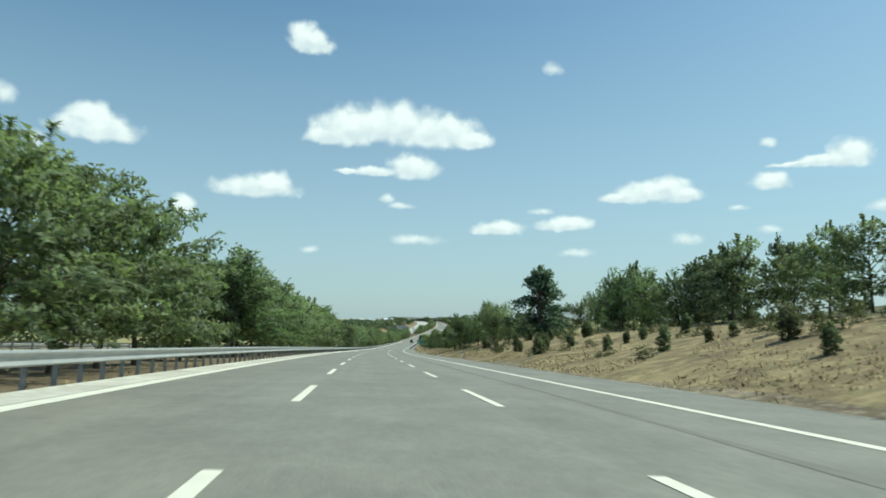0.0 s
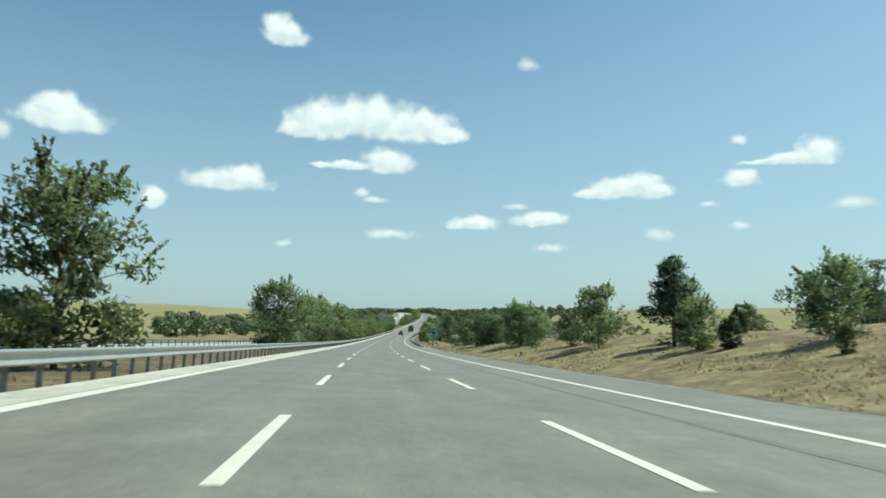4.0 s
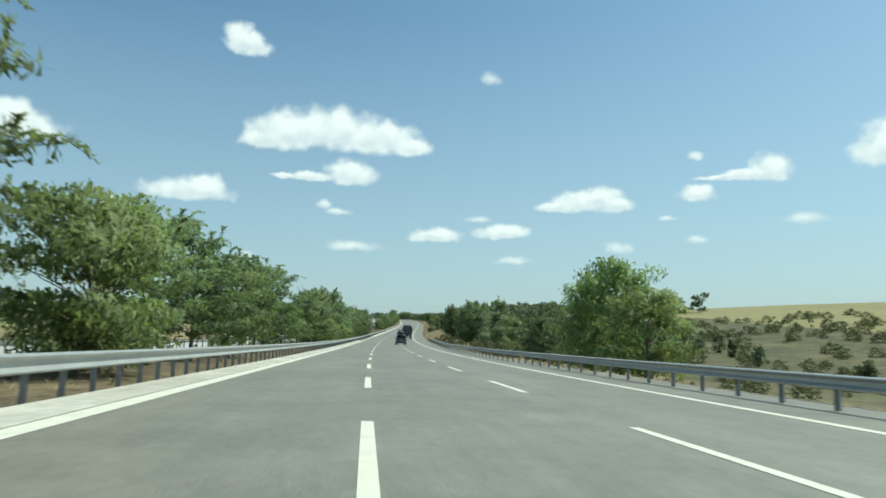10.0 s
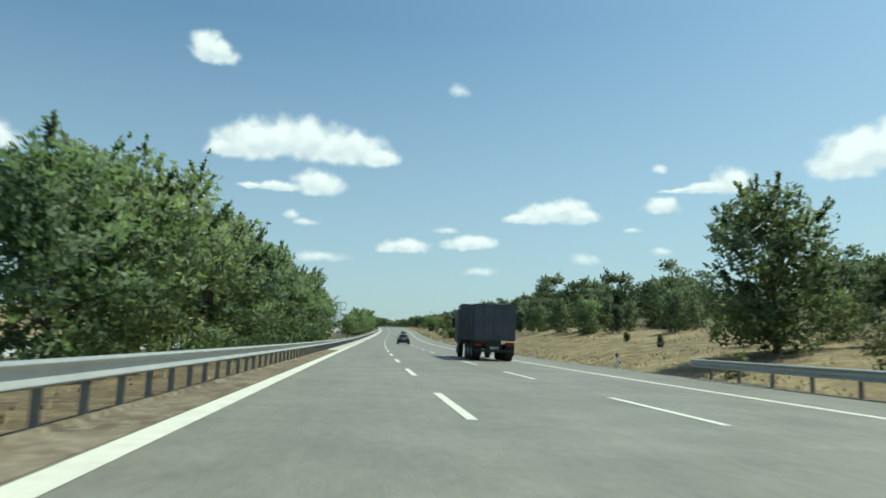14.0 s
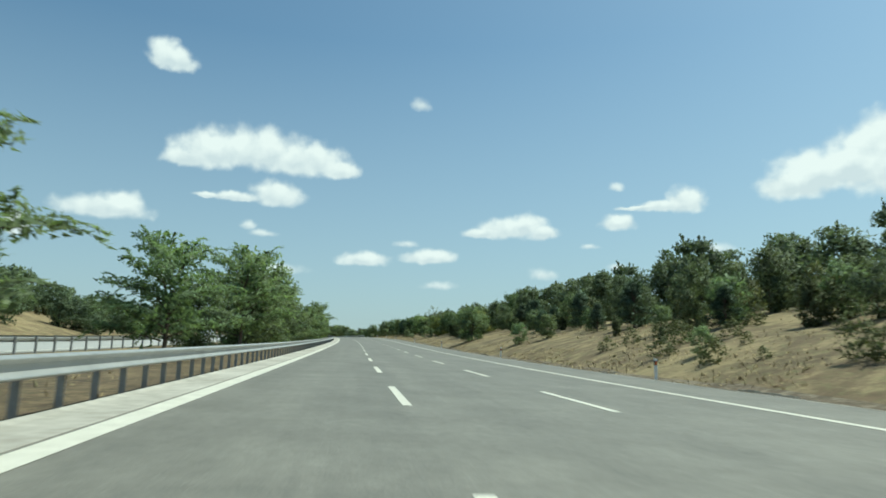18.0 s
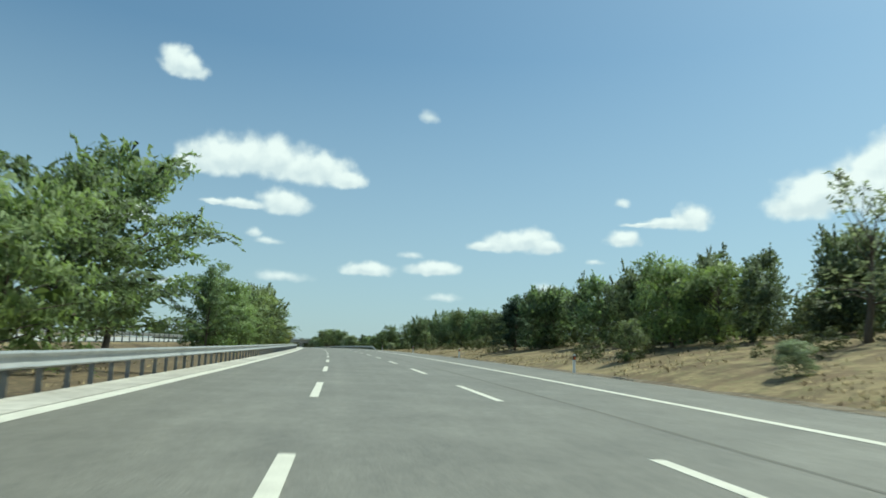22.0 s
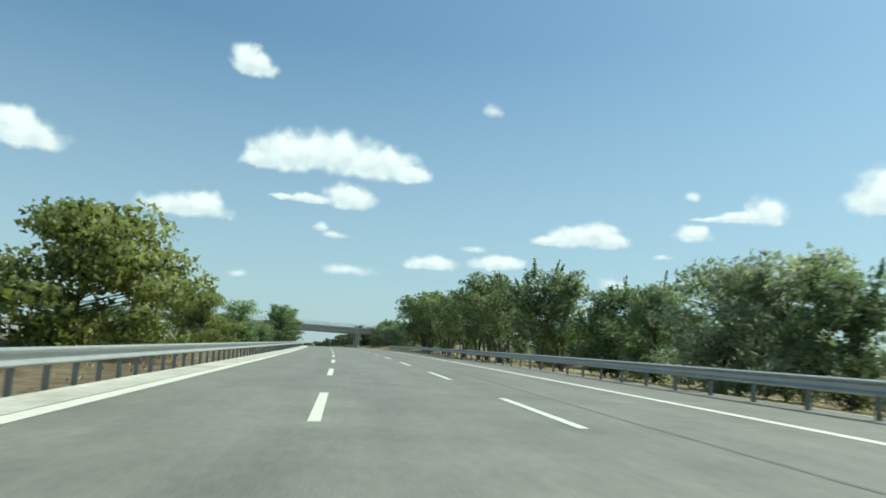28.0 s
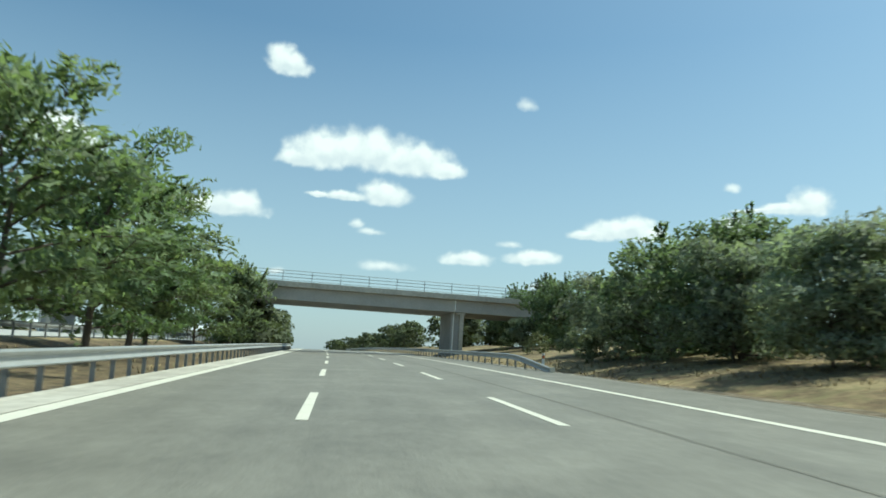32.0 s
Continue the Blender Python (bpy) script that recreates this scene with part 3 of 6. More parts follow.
# ---------------------------------------------------------------- guard rails
def beam_mesh(length):
    prof = [(0, 0.44), (0.03, 0.447), (0.075, 0.468), (0.083, 0.48), (0.078, 0.494), (0.05, 0.516), (0.004, 0.55), (0, 0.595), (0.004, 0.64), (0.05, 0.674), (0.078, 0.696), (0.083, 0.71), (0.075, 0.722), (0.03, 0.743), (0, 0.75)]
    loop = prof + [(x - 0.008, z) for x, z in reversed(prof)]
    n = len(loop)
    vs = [(x, 0, z) for x, z in loop] + [(x, length, z) for x, z in loop]
    fs = [(k, (k + 1) % n, n + (k + 1) % n, n + k) for k in range(n)]
    return mesh("beam", vs, fs, M_STEEL)


def post_mesh():
    loop = [(-0.10, -0.05), (-0.02, -0.05), (-0.02, -0.042), (-0.092, -0.042), (-0.092, 0.042), (-0.02, 0.042), (-0.02, 0.05), (-0.10, 0.05)]
    n = len(loop)
    vs = [(x, y, -0.45) for x, y in loop] + [(x, y, 0.70) for x, y in loop]
    fs = [(k, (k + 1) % n, n + (k + 1) % n, n + k) for k in range(n)] + [tuple(range(n, 2 * n))]
    return mesh("post", vs, fs, M_POST)


BEAM, POST = beam_mesh(4.04), post_mesh()


def guard_rail(s0, s1, lat, turn, spacing, where):
    """Rail of 4 m beams on posts; turn 180 faces left."""
    g = thing("guard_rail", Matrix.Identity(4), "galvanised steel guard rail on posts " + where, "guard rail", "guard rails " + where)
    s = s0
    def off(at_s):
        # the long rail below the valley swings away from the shoulder at its end
        return lat + (1.4 * min(1.0, max(0.0, (at_s - 440) / 60)) if lat == 7.8 else 0.0)

    while s < s1 - 2:
        yaw = math.degrees(math.atan((off(s + 4) - off(s)) / 4))
        part("beam", BEAM, g, at=road_pose(s + (4.04 if turn else 0), off(s + (4.04 if turn else 0)), 0.0, turn - yaw))
        s += 4
    s = s0 + 0.6
    while s < s1:
        part("post", POST, g, at=road_pose(s, off(s), 0.0, turn))
        s += spacing
    return g


for k in range(11):
    guard_rail(-20 + 120 * k, 100 + 120 * k, -6.95, 0, 1.333, "along the planted median")
for k in range(6):
    guard_rail(-20 + 240 * k, 220 + 240 * k, -17.1, 180, 2.0, "across the median")


def ramp_mesh():
    """The last 8 m of a rail, bending down to the ground."""
    loop = [(v.co.x, v.co.z) for v in BEAM.vertices[:len(BEAM.vertices) // 2]]
    n = len(loop)
    vs, fs = [], []
    stations = [(0.3, 0.0), (-1.5, 0.04), (-3.0, 0.13), (-4.5, 0.25), (-6.0, 0.38), (-8.0, 0.55)]
    for i, (y, drop) in enumerate(stations):
        vs += [(x, y, z - drop) for x, z in loop]
        if i:
            fs += [(n * i - n + k, n * i - n + (k + 1) % n, n * i + (k + 1) % n, n * i + k) for k in range(n)]
    return mesh("ramped_end", vs, fs, M_STEEL)


RAMP = ramp_mesh()
END_PLATE = box(-0.10, 0.14, -0.02, 0.02, -0.13, 0.24, 0.01)
END_ME = bpy.data.meshes.new("end_plate")
END_PLATE.to_mesh(END_ME)
END_PLATE.free()
END_ME.materials.append(M_PAINT)
for s0, s1, lat in ((277.5, 534, 7.8), (957, 1165, 8.4), (1243, 1420, 8.6)):
    g = guard_rail(s0, s1, lat, 180, 2.0, "beyond the hard shoulder")
    # the first beam bends down to the ground and ends in a white plate
    part("ramped_end", RAMP, g, at=road_pose(s0, lat, 0.0) @ Matrix.Diagonal((-1, 1, 1, 1)))
    part("end_plate", END_ME, g, "white end plate", at=road_pose(s0 - 8.02, lat, 0.0))
    for k in range(3):
        part("post", POST, g, at=road_pose(s0 - 1.2 - 2.0 * k, lat, -0.1 - 0.14 * k, 180))


# ---------------------------------------------------------------- trees
def leaves(cent, dirs, length, width, rng, face):
    """Leaves at the centres, long sides along dirs, their upper sides turned towards face; the shading follows face."""
    n = len(cent)
    rnd = rng.normal(size=(n, 3))
    side = np.cross(dirs, rnd)
    side /= np.linalg.norm(side, axis=1)[:, None] + 1e-9
    L = (length * rng.uniform(0.6, 1.3, n))[:, None]
    W = (width * rng.uniform(0.6, 1.3, n))[:, None]
    a, b, c = cent - dirs * L / 2 + side * W / 2, cent - dirs * L / 2 - side * W / 2, cent + dirs * L / 2
    turned = np.einsum("ij,ij->i", np.cross(b - a, c - a), face) < 0
    a, b = np.where(turned[:, None], b, a), np.where(turned[:, None], a, b)
    vs = np.stack([a, b, c], 1).reshape(-1, 3)
    fs = np.arange(3 * n).reshape(-1, 3)
    soft_face = unit(face + 0.28 * rng.normal(size=(n, 3)))
    return vs, fs, np.repeat(soft_face, 3, 0)


def unit(v):
    return v / (np.linalg.norm(v, axis=-1, keepdims=True) + 1e-9)


def limb(p0, p1, r0, r1, bend, rng):
    p0, p1 = Vector(p0), Vector(p1)
    mid = (p0 + p1) / 2 + Vector(rng.normal(size=3) * bend)
    mid.z += bend * 0.6
    return tube([p0, mid, p1], [r0, (r0 + r1) / 2, r1], 3, False)


CROWN_FACE = {}


def tree_meshes(kind, seed):
    """Trunk and crown of a tree about 8 m high."""
    rng = np.random.default_rng(seed)
    H = 8.0
    spec = {  # clear trunk, crown radius, clumps, clump radius, leaves a clump, leaf length, width
        "locust": (1.1, 3.3, 96, 0.78, 56, 0.29, 0.13),
        "elm": (0.3, 2.95, 56, 0.90, 100, 0.285, 0.175),
        "ash": (1.8, 2.6, 36, 0.85, 92, 0.25, 0.16),
        "acacia": (2.2, 3.3, 46, 0.85, 84, 0.29, 0.18),
        "willow": (0.7, 3.1, 48, 0.90, 105, 0.34, 0.12),
        "pine": (0.6, 2.5, 58, 0.75, 95, 0.30, 0.15),
        "rain_tree": (0.5, 4.3, 90, 1.05, 125, 0.32, 0.20),
        "oleaster": (0.0, 3.7, 64, 1.05, 110, 0.36, 0.17),
        "bare_tree": (1.4, 2.6, 26, 0.55, 22, 0.24, 0.13),
        "juniper": (0.0, 2.35, 80, 0.75, 30, 0.62, 0.30),
        "wood_tree": (0.1, 2.9, 38, 1.05, 50, 0.40, 0.28),
        "young_tree": (0.15, 2.7, 44, 1.0, 46, 0.42, 0.25),
        "far_tree": (0.2, 3.0, 22, 1.2, 24, 0.85, 0.60),
        "scrub_bush": (0.0, 3.4, 44, 1.25, 11, 0.80, 0.56),
    }[kind]
    clear, R, n, cr, per, ll, lw = spec
    cen, boughs = [], []
    if kind == "locust":
        for j in range(19):
            f = (j + rng.uniform(0, 0.8)) / 19
            w = 2.4 * j + rng.normal() * 0.3
            z0 = clear + (H * 0.72 - clear) * f
            reach, rise = R * (1.12 - 0.62 * f) * rng.uniform(0.8, 1.15), (0.7 + 1.9 * f) * rng.uniform(0.8, 1.2)
            line = [np.array((0, 0, z0)) + np.array((math.cos(w) * reach * u, math.sin(w) * reach * u, rise * (1.5 * u - 0.62 * u * u))) + rng.normal(size=3) * 0.12 * u for u in (0.05, 0.35, 0.55, 0.75, 0.92, 1.08)]
            boughs.append(line)
            cen += line[1:]
        cen.append((0, 0, H - 0.6))
    while len(cen) < n and kind != "locust":
        f = rng.uniform(0, 1) ** 0.85
        z = clear + (H - clear - 0.4) * f
        if kind == "pine":
            prof = (1 - f) ** 0.6 * 0.95 + 0.08
        elif kind in ("juniper", "scrub_bush"):
            prof = math.sin(math.pi * (0.15 + 0.8 * f)) ** 0.7
        elif kind == "locust":
            prof = 0.35 + 0.75 * math.sin(math.pi * (0.1 + 0.72 * f))
        elif kind in ("oleaster", "rain_tree", "willow"):
            prof = math.sqrt(max(0.02, 1 - (f * 1.02 - 0.15) ** 2))
        else:
            prof = math.sin(math.pi * (0.16 + 0.74 * f)) ** 0.75
        w = rng.uniform(0, 2 * math.pi)
        r = R * prof * math.sqrt(rng.uniform(0.12 if kind not in ("scrub_bush", "juniper") else 0.3, 1.0)) * (1 + (0.04 if kind == "juniper" else 0.22) * math.sin(3 * w + seed) + 0.12 * math.sin(5 * w + 2 * seed))
        cen.append((r * math.cos(w), r * math.sin(w), z + rng.normal() * 0.15))
    cen = np.array(cen)
    wood = []
    lean = rng.normal(size=2) * 0.25
    top = Vector((lean[0], lean[1], H * (0.62 if kind not in ("pine", "juniper", "scrub_bush") else 0.92)))
    r0 = {"oleaster": 0.09, "juniper": 0.09, "scrub_bush": 0.09, "ash": 0.10, "young_tree": 0.09, "wood_tree": 0.11, "elm": 0.13, "locust": 0.12, "acacia": 0.12}.get(kind, 0.14)
    pts = [Vector((0, 0, -0.3)), Vector((0, 0, clear * 0.5)), Vector((lean[0] * 0.4, lean[1] * 0.4, clear)), Vector((lean[0] * 0.8, lean[1] * 0.8, clear + (top.z - clear) * 0.5)), top]
    wood.append(tube(pts, [r0 * 1.5, r0 * 1.1, r0, r0 * 0.65, r0 * 0.25], 8))
    if kind == "acacia":
        # several stems from one stool
        for k in range(3):
            w = rng.uniform(0, 6.28)
            e = Vector((1.5 * math.cos(w), 1.5 * math.sin(w), H * 0.55))
            wood.append(tube([Vector((0.12 * math.cos(w), 0.12 * math.sin(w), -0.3)), e * 0.35, e * 0.7, e], [0.085, 0.07, 0.055, 0.03], 6))
    for line in boughs:
        wood.append(tube(line, [0.055, 0.045, 0.035, 0.025, 0.016, 0.008], 4, False))
    for c in [] if boughs else cen[::{"wood_tree": 4, "far_tree": 4, "scrub_bush": 4, "young_tree": 2}.get(kind, 1)]:
        f = max(0.0, min(0.95, (c[2] * 0.62 - clear * 0.4) / (top.z - clear * 0.4)))
        base = pts[2].lerp(top, f)
        wood.append(limb(base, c, 0.05 * (1 - 0.5 * f), 0.012, 0.18, rng))
    cv = []
    centre = np.array((0, 0, clear + (H - clear) * 0.42))
    out = unit(cen - centre)
    for i, c in enumerate(cen):
        m = int(per * rng.uniform(0.7, 1.3))
        q = unit(rng.normal(size=(m, 3)))
        rr = cr * rng.uniform(0.25, 1.0, m) ** 0.6
        p = c + q * rr[:, None] * np.array((1.15, 1.15, 0.75 if kind != "locust" else 0.42))
        if kind == "locust":
            d = unit(out[i] * 0.6 + rng.normal(size=(m, 3)) * 0.5 + np.array((0, 0, -0.1)))
        elif kind in ("willow", "rain_tree"):
            d = unit(rng.normal(size=(m, 3)) * 0.45 + np.array((0, 0, -0.8)))
        elif kind in ("pine", "juniper", "young_tree"):
            d = unit(q * 0.7 + out[i] * 0.4 + np.array((0, 0, 0.35)) + rng.normal(size=(m, 3)) * 0.3)
        else:
            d = unit(q * 0.5 + rng.normal(size=(m, 3)) * 0.6 + np.array((0, 0, 0.15)))
        cv.append((p, d, ll, lw, unit(0.75 * q + 0.65 * out[i] + np.array((0, 0, 0.15)))))
    # broad leaves deep inside, which close the crown
    deep = {"locust": 420, "elm": 760, "ash": 160, "willow": 320, "pine": 300, "rain_tree": 500, "oleaster": 320, "wood_tree": 150, "young_tree": 170, "juniper": 260}.get(kind, 0)
    if deep:
        c = cen[rng.integers(len(cen), size=deep)]
        axis = np.array((0, 0, 1.0)) * np.maximum(c[:, 2:], clear + 0.5)
        p = axis + (c - axis) * rng.uniform(0.15, 0.85, deep)[:, None] + rng.normal(size=(deep, 3)) * 0.3
        q = unit(rng.normal(size=(deep, 3)))
        cv.append((p, q, *((0.62, 0.46) if kind not in ("locust", "ash", "elm") else (0.42, 0.30)), unit((c - centre) + 0.5 * q)))
    if kind in ("elm", "ash", "young_tree", "wood_tree"):
        # upright plumes over the crown: leaves all round a shoot
        count = {"elm": 64, "ash": 50, "young_tree": 30, "wood_tree": 12}[kind]
        high = cen[cen[:, 2] > clear + 0.35 * (H - clear)]
        for k in range(count):
            c = high[rng.integers(len(high))]
            o = unit(c - centre)
            d0 = unit(o * np.array((0.75, 0.75, 0.2)) + np.array((0, 0, 1.25)) + rng.normal(size=3) * 0.22)
            ln = rng.uniform(0.8, 1.6)
            m = 26 if kind in ("elm", "ash") else 18
            f = rng.uniform(0.1, 1, m)[:, None]
            stem = c + d0 * f * ln + o * np.array((1, 1, 0)) * (f ** 2) * ln * 0.18
            if kind in ("elm", "ash"):
                wood.append(tube([c, c + d0 * ln], [0.016, 0.005], 3, False))
            dd = unit(rng.normal(size=(m, 3)) + d0 * 0.7)
            size = (0.27, 0.15) if kind in ("elm", "ash") else (0.36, 0.21)
            cv.append((stem + dd * 0.13 * (1.25 - f), dd, *size, unit(o + dd * 0.5 + np.array((0, 0, 0.3)))))
    elif kind in ("locust", "acacia", "bare_tree", "willow"):
        # arching sprays that break the outline
        for k in range({"locust": 84, "acacia": 60, "bare_tree": 40, "willow": 40}[kind]):
            c = cen[rng.integers(len(cen))]
            o = unit(c - centre)
            up = {"willow": 0.3, "acacia": 0.9}.get(kind, 0.75)
            d0 = unit(o * np.array((1, 1, 0.6)) + np.array((0, 0, up)) + rng.normal(size=3) * 0.3)
            ln = rng.uniform(0.7, 1.7) if kind != "locust" else rng.uniform(0.9, 2.1)
            m = {"locust": 15, "bare_tree": 5}.get(kind, 12)
            f = np.linspace(0.15, 1, m)[:, None]
            stem = c + d0 * f * ln + np.array((0, 0, -0.55)) * (f ** 2) * ln
            wood.append(tube([c, stem[m // 2], stem[-1]], [0.016, 0.011, 0.005], 3, False))
            sidew = unit(np.cross(d0, np.array((0, 0, 1.0))) + 1e-6)
            for sgn in (-1, 1):
                dd = unit(sidew * sgn + d0 * 0.5 + np.array((0, 0, -0.25)) + rng.normal(size=(m, 3)) * 0.25)
                cv.append((stem + dd * 0.12, dd, 0.30 if kind == "locust" else 0.26, 0.10 if kind == "locust" else 0.13, np.tile(unit(o + np.array((0, 0, 0.5))), (m, 1))))
    vs, fs, ns, o = [], [], [], 0
    for p, d, a, b, face in cv:
        v, f, nn = leaves(p, d, a, b, rng, face)
        vs.append(v)
        fs.append(f + o)
        ns.append(nn)
        o += len(v)
    crown = bpy.data.meshes.new("crown")
    vs, fs = np.concatenate(vs), np.concatenate(fs)
    crown.from_pydata(vs.tolist(), [], fs.tolist())
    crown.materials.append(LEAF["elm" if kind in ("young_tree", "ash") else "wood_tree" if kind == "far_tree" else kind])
    crown.polygons.foreach_set("use_smooth", [True] * len(crown.polygons))
    crown.update()
    crown.normals_split_custom_set_from_vertices(np.concatenate(ns).tolist())
    CROWN_FACE[crown.name] = np.concatenate(ns)
    tv, tf = joined(wood)
    return mesh("trunk", tv, tf, M_BARK, True), crown


KINDS = {
    "locust": (4, "feathery green locust tree with arching sprays", "tree"),
    "elm": (5, "dense green broad-leaved tree", "tree"),
    "ash": (3, "open-crowned ash tree with a clear trunk", "tree"),
    "acacia": (3, "tall open-crowned acacia with several dark stems", "tree"),
    "willow": (2, "soft light-green willow-like tree", "tree"),
    "pine": (2, "dark green dense conifer", "tree"),
    "rain_tree": (1, "round golden-rain tree with yellow seed pods", "tree"),
    "oleaster": (2, "silvery grey-green oleaster shrub", "shrub"),
    "bare_tree": (1, "thin half-bare tree with open branches", "tree"),
    "juniper": (2, "small dark green rounded juniper", "shrub"),
    "scrub_bush": (2, "low olive scrub bush", "shrub"),
    "young_tree": (4, "young green broad-leaved tree", "tree"),
    "far_tree": (2, "green tree in the distance", "tree"),
    "wood_tree": (3, "green tree of the wooded hillside", "tree"),
}
FOREST = {k: [tree_meshes(k, 11 + 7 * i + 31 * j) for j in range(v[0])] for i, (k, v) in enumerate(KINDS.items())}
PLANTED = random.Random(5)
TREE_NAMES = {"locust": "locust_tree", "elm": "elm_tree", "ash": "ash_tree", "acacia": "acacia_tree", "willow": "willow_tree", "pine": "conifer", "rain_tree": "golden_rain_tree", "oleaster": "oleaster_shrub", "wood_tree": "hillside_tree"}


def plant(kind, s, lat, high, wide=1.0):
    n, label, cat = KINDS[kind]
    trunk, crown = FOREST[kind][PLANTED.randrange(n)]
    where = " in the median" if -16 < lat < 0 else (" beyond the road" if lat < 0 else " on the bank")
    size = "tall " if high > 8.5 else ("low " if high < 4 and cat == "tree" else "")
    k = high / {"elm": 9.0, "ash": 9.0, "young_tree": 8.8, "locust": 8.6, "acacia": 8.8}.get(kind, 8.2)
    sx = k * wide * {"elm": 1.07, "ash": 1.07, "young_tree": 1.05}.get(kind, 1.0) * PLANTED.uniform(0.92, 1.12)
    if kind == "juniper":
        sx = k * PLANTED.uniform(0.75, 1.2)
    elif k < 0.75:
        sx = max(sx, k * 1.15)
    m = Matrix.Translation(Vector(surface(s, lat)) - Vector((0, 0, 0.04))) @ Matrix.Rotation(PLANTED.uniform(0, 6.28), 4, "Z") @ Matrix.Diagonal((sx, sx, k, 1))
    t = thing(TREE_NAMES.get(kind, kind), m, size + label + where, cat, ("trees in the median" if -16 < lat < 0 else "trees beside the motorway") if cat == "tree" else "shrubs along the motorway")
    part("trunk", trunk, t)
    part("crown", crown, t)
    return t


# median, between the two carriageways
plant("locust", 20.7, -11, 7.7); plant("locust", 24.6, -11, 7.9); plant("locust", 28.5, -11, 7.1); plant("locust", 32.9, -11, 8.4); plant("elm", 42.4, -11.5, 6.9)
plant("locust", 55.0, -11, 8.8); plant("locust", 56.6, -11, 8.2); plant("locust", 59.5, -11, 7.4); plant("elm", 64.7, -11.5, 7.2); plant("locust", 67.7, -11, 7.3)
plant("locust", 71.8, -11, 8.0); plant("locust", 82.5, -11, 7.8); plant("elm", 91.0, -11.5, 8.6); plant("elm", 94.4, -11.5, 8.4); plant("locust", 97.7, -11, 7.8)
plant("elm", 104.6, -11.5, 8.8); plant("elm", 112.3, -11.5, 9.0); plant("locust", 118.9, -11, 8.7); plant("elm", 125.8, -11.5, 7.4); plant("locust", 128.7, -11, 7.4)
plant("locust", 131.7, -11, 9.0); plant("elm", 138.4, -11.5, 8.5); plant("locust", 141.7, -11, 8.9); plant("elm", 151.1, -11.5, 7.8); plant("elm", 165.2, -11.5, 7.9)
plant("elm", 220.3, -11.5, 9.0); plant("oleaster", 233.9, -12, 4.1); plant("elm", 238.9, -11.5, 5.6); plant("elm", 244.6, -11.5, 6.9); plant("elm", 248.8, -11.5, 7.4)
plant("elm", 252.8, -11.5, 8.9); plant("elm", 264.6, -11.5, 9.5); plant("elm", 269.6, -11.5, 9.0); plant("elm", 275.3, -11.5, 8.4); plant("elm", 282.2, -11.5, 7.7)
plant("elm", 287.6, -11.5, 7.4); plant("elm", 301.9, -11.5, 8.8); plant("elm", 303.4, -11.2, 10.0); plant("elm", 309.3, -11.5, 9.6); plant("elm", 314.1, -11.5, 8.8)
plant("locust", 317.2, -11, 8.1); plant("locust", 324.1, -11, 9.4); plant("locust", 332.6, -11, 9.9, 0.75); plant("locust", 340.2, -11, 5.4); plant("locust", 342.6, -11, 5.4)
plant("locust", 350.7, -11, 5.6); plant("locust", 357.0, -11, 6.6); plant("locust", 368.6, -11, 9.4, 0.75); plant("willow", 376.6, -10, 5.6); plant("willow", 379.5, -10.5, 5.8)
plant("locust", 386.0, -11, 6.9); plant("locust", 393.0, -11, 7.5); plant("willow", 399.6, -10.5, 6.2); plant("locust", 411.6, -11, 7.9); plant("locust", 415.8, -11, 7.4)
plant("willow", 423.9, -10.5, 4.5); plant("locust", 446.8, -11, 6.8); plant("locust", 450.8, -11, 7.8); plant("elm", 458.1, -11.5, 8.4); plant("elm", 463.0, -11.5, 9.0)
plant("elm", 471.1, -11.5, 9.0); plant("elm", 483.2, -11, 10.2, 0.75); plant("elm", 488.5, -11.5, 6.7); plant("elm", 495.9, -11.5, 7.4); plant("willow", 500.4, -10.5, 3.4)
plant("elm", 514.8, -11.2, 9.2, 0.8); plant("elm", 525.7, -11.5, 6.9); plant("elm", 529.1, -11.5, 7.5); plant("elm", 536.4, -11.5, 8.7); plant("elm", 543.4, -11.5, 8.8)
plant("elm", 552.5, -11.5, 8.6); plant("elm", 558.0, -11.5, 8.6); plant("elm", 565.0, -11.5, 8.3); plant("elm", 572.0, -11.5, 8.0); plant("elm", 579.0, -11.5, 8.6)
plant("elm", 585.2, -11.5, 9.2); plant("elm", 586.0, -11.5, 8.3); plant("elm", 593.0, -11.5, 8.0); plant("elm", 600.0, -11.5, 8.6); plant("locust", 673.6, -11, 5.8, 1.1)
plant("locust", 693.4, -11.2, 6.1, 1.15); plant("elm", 702.0, -11.6, 4.8, 1.1); plant("locust", 713.0, -11, 8.2); plant("elm", 718.8, -11.5, 7.0); plant("elm", 722.0, -11.5, 7.2)
plant("elm", 730.1, -11.5, 8.7); plant("elm", 739.8, -11, 7.4); plant("elm", 749.4, -11.5, 6.0); plant("elm", 760.5, -11.6, 5.2); plant("elm", 769.1, -11.5, 5.4)
plant("elm", 777.0, -11.2, 6.0); plant("willow", 787.3, -10.5, 4.1); plant("locust", 787.5, -11.6, 6.4); plant("elm", 798.4, -11.5, 7.4); plant("locust", 809.1, -11, 5.9)
plant("locust", 823.1, -11, 7.4); plant("willow", 835.0, -10.5, 5.7); plant("locust", 840.2, -11, 7.4); plant("locust", 846.3, -11, 10.2); plant("locust", 870.0, -11, 7.2, 0.8)
plant("willow", 872.4, -10.5, 6.0); plant("elm", 882.5, -11.5, 5.7); plant("willow", 883.1, -10.5, 5.1); plant("locust", 891.7, -11, 6.8); plant("willow", 897.3, -10.5, 6.8)
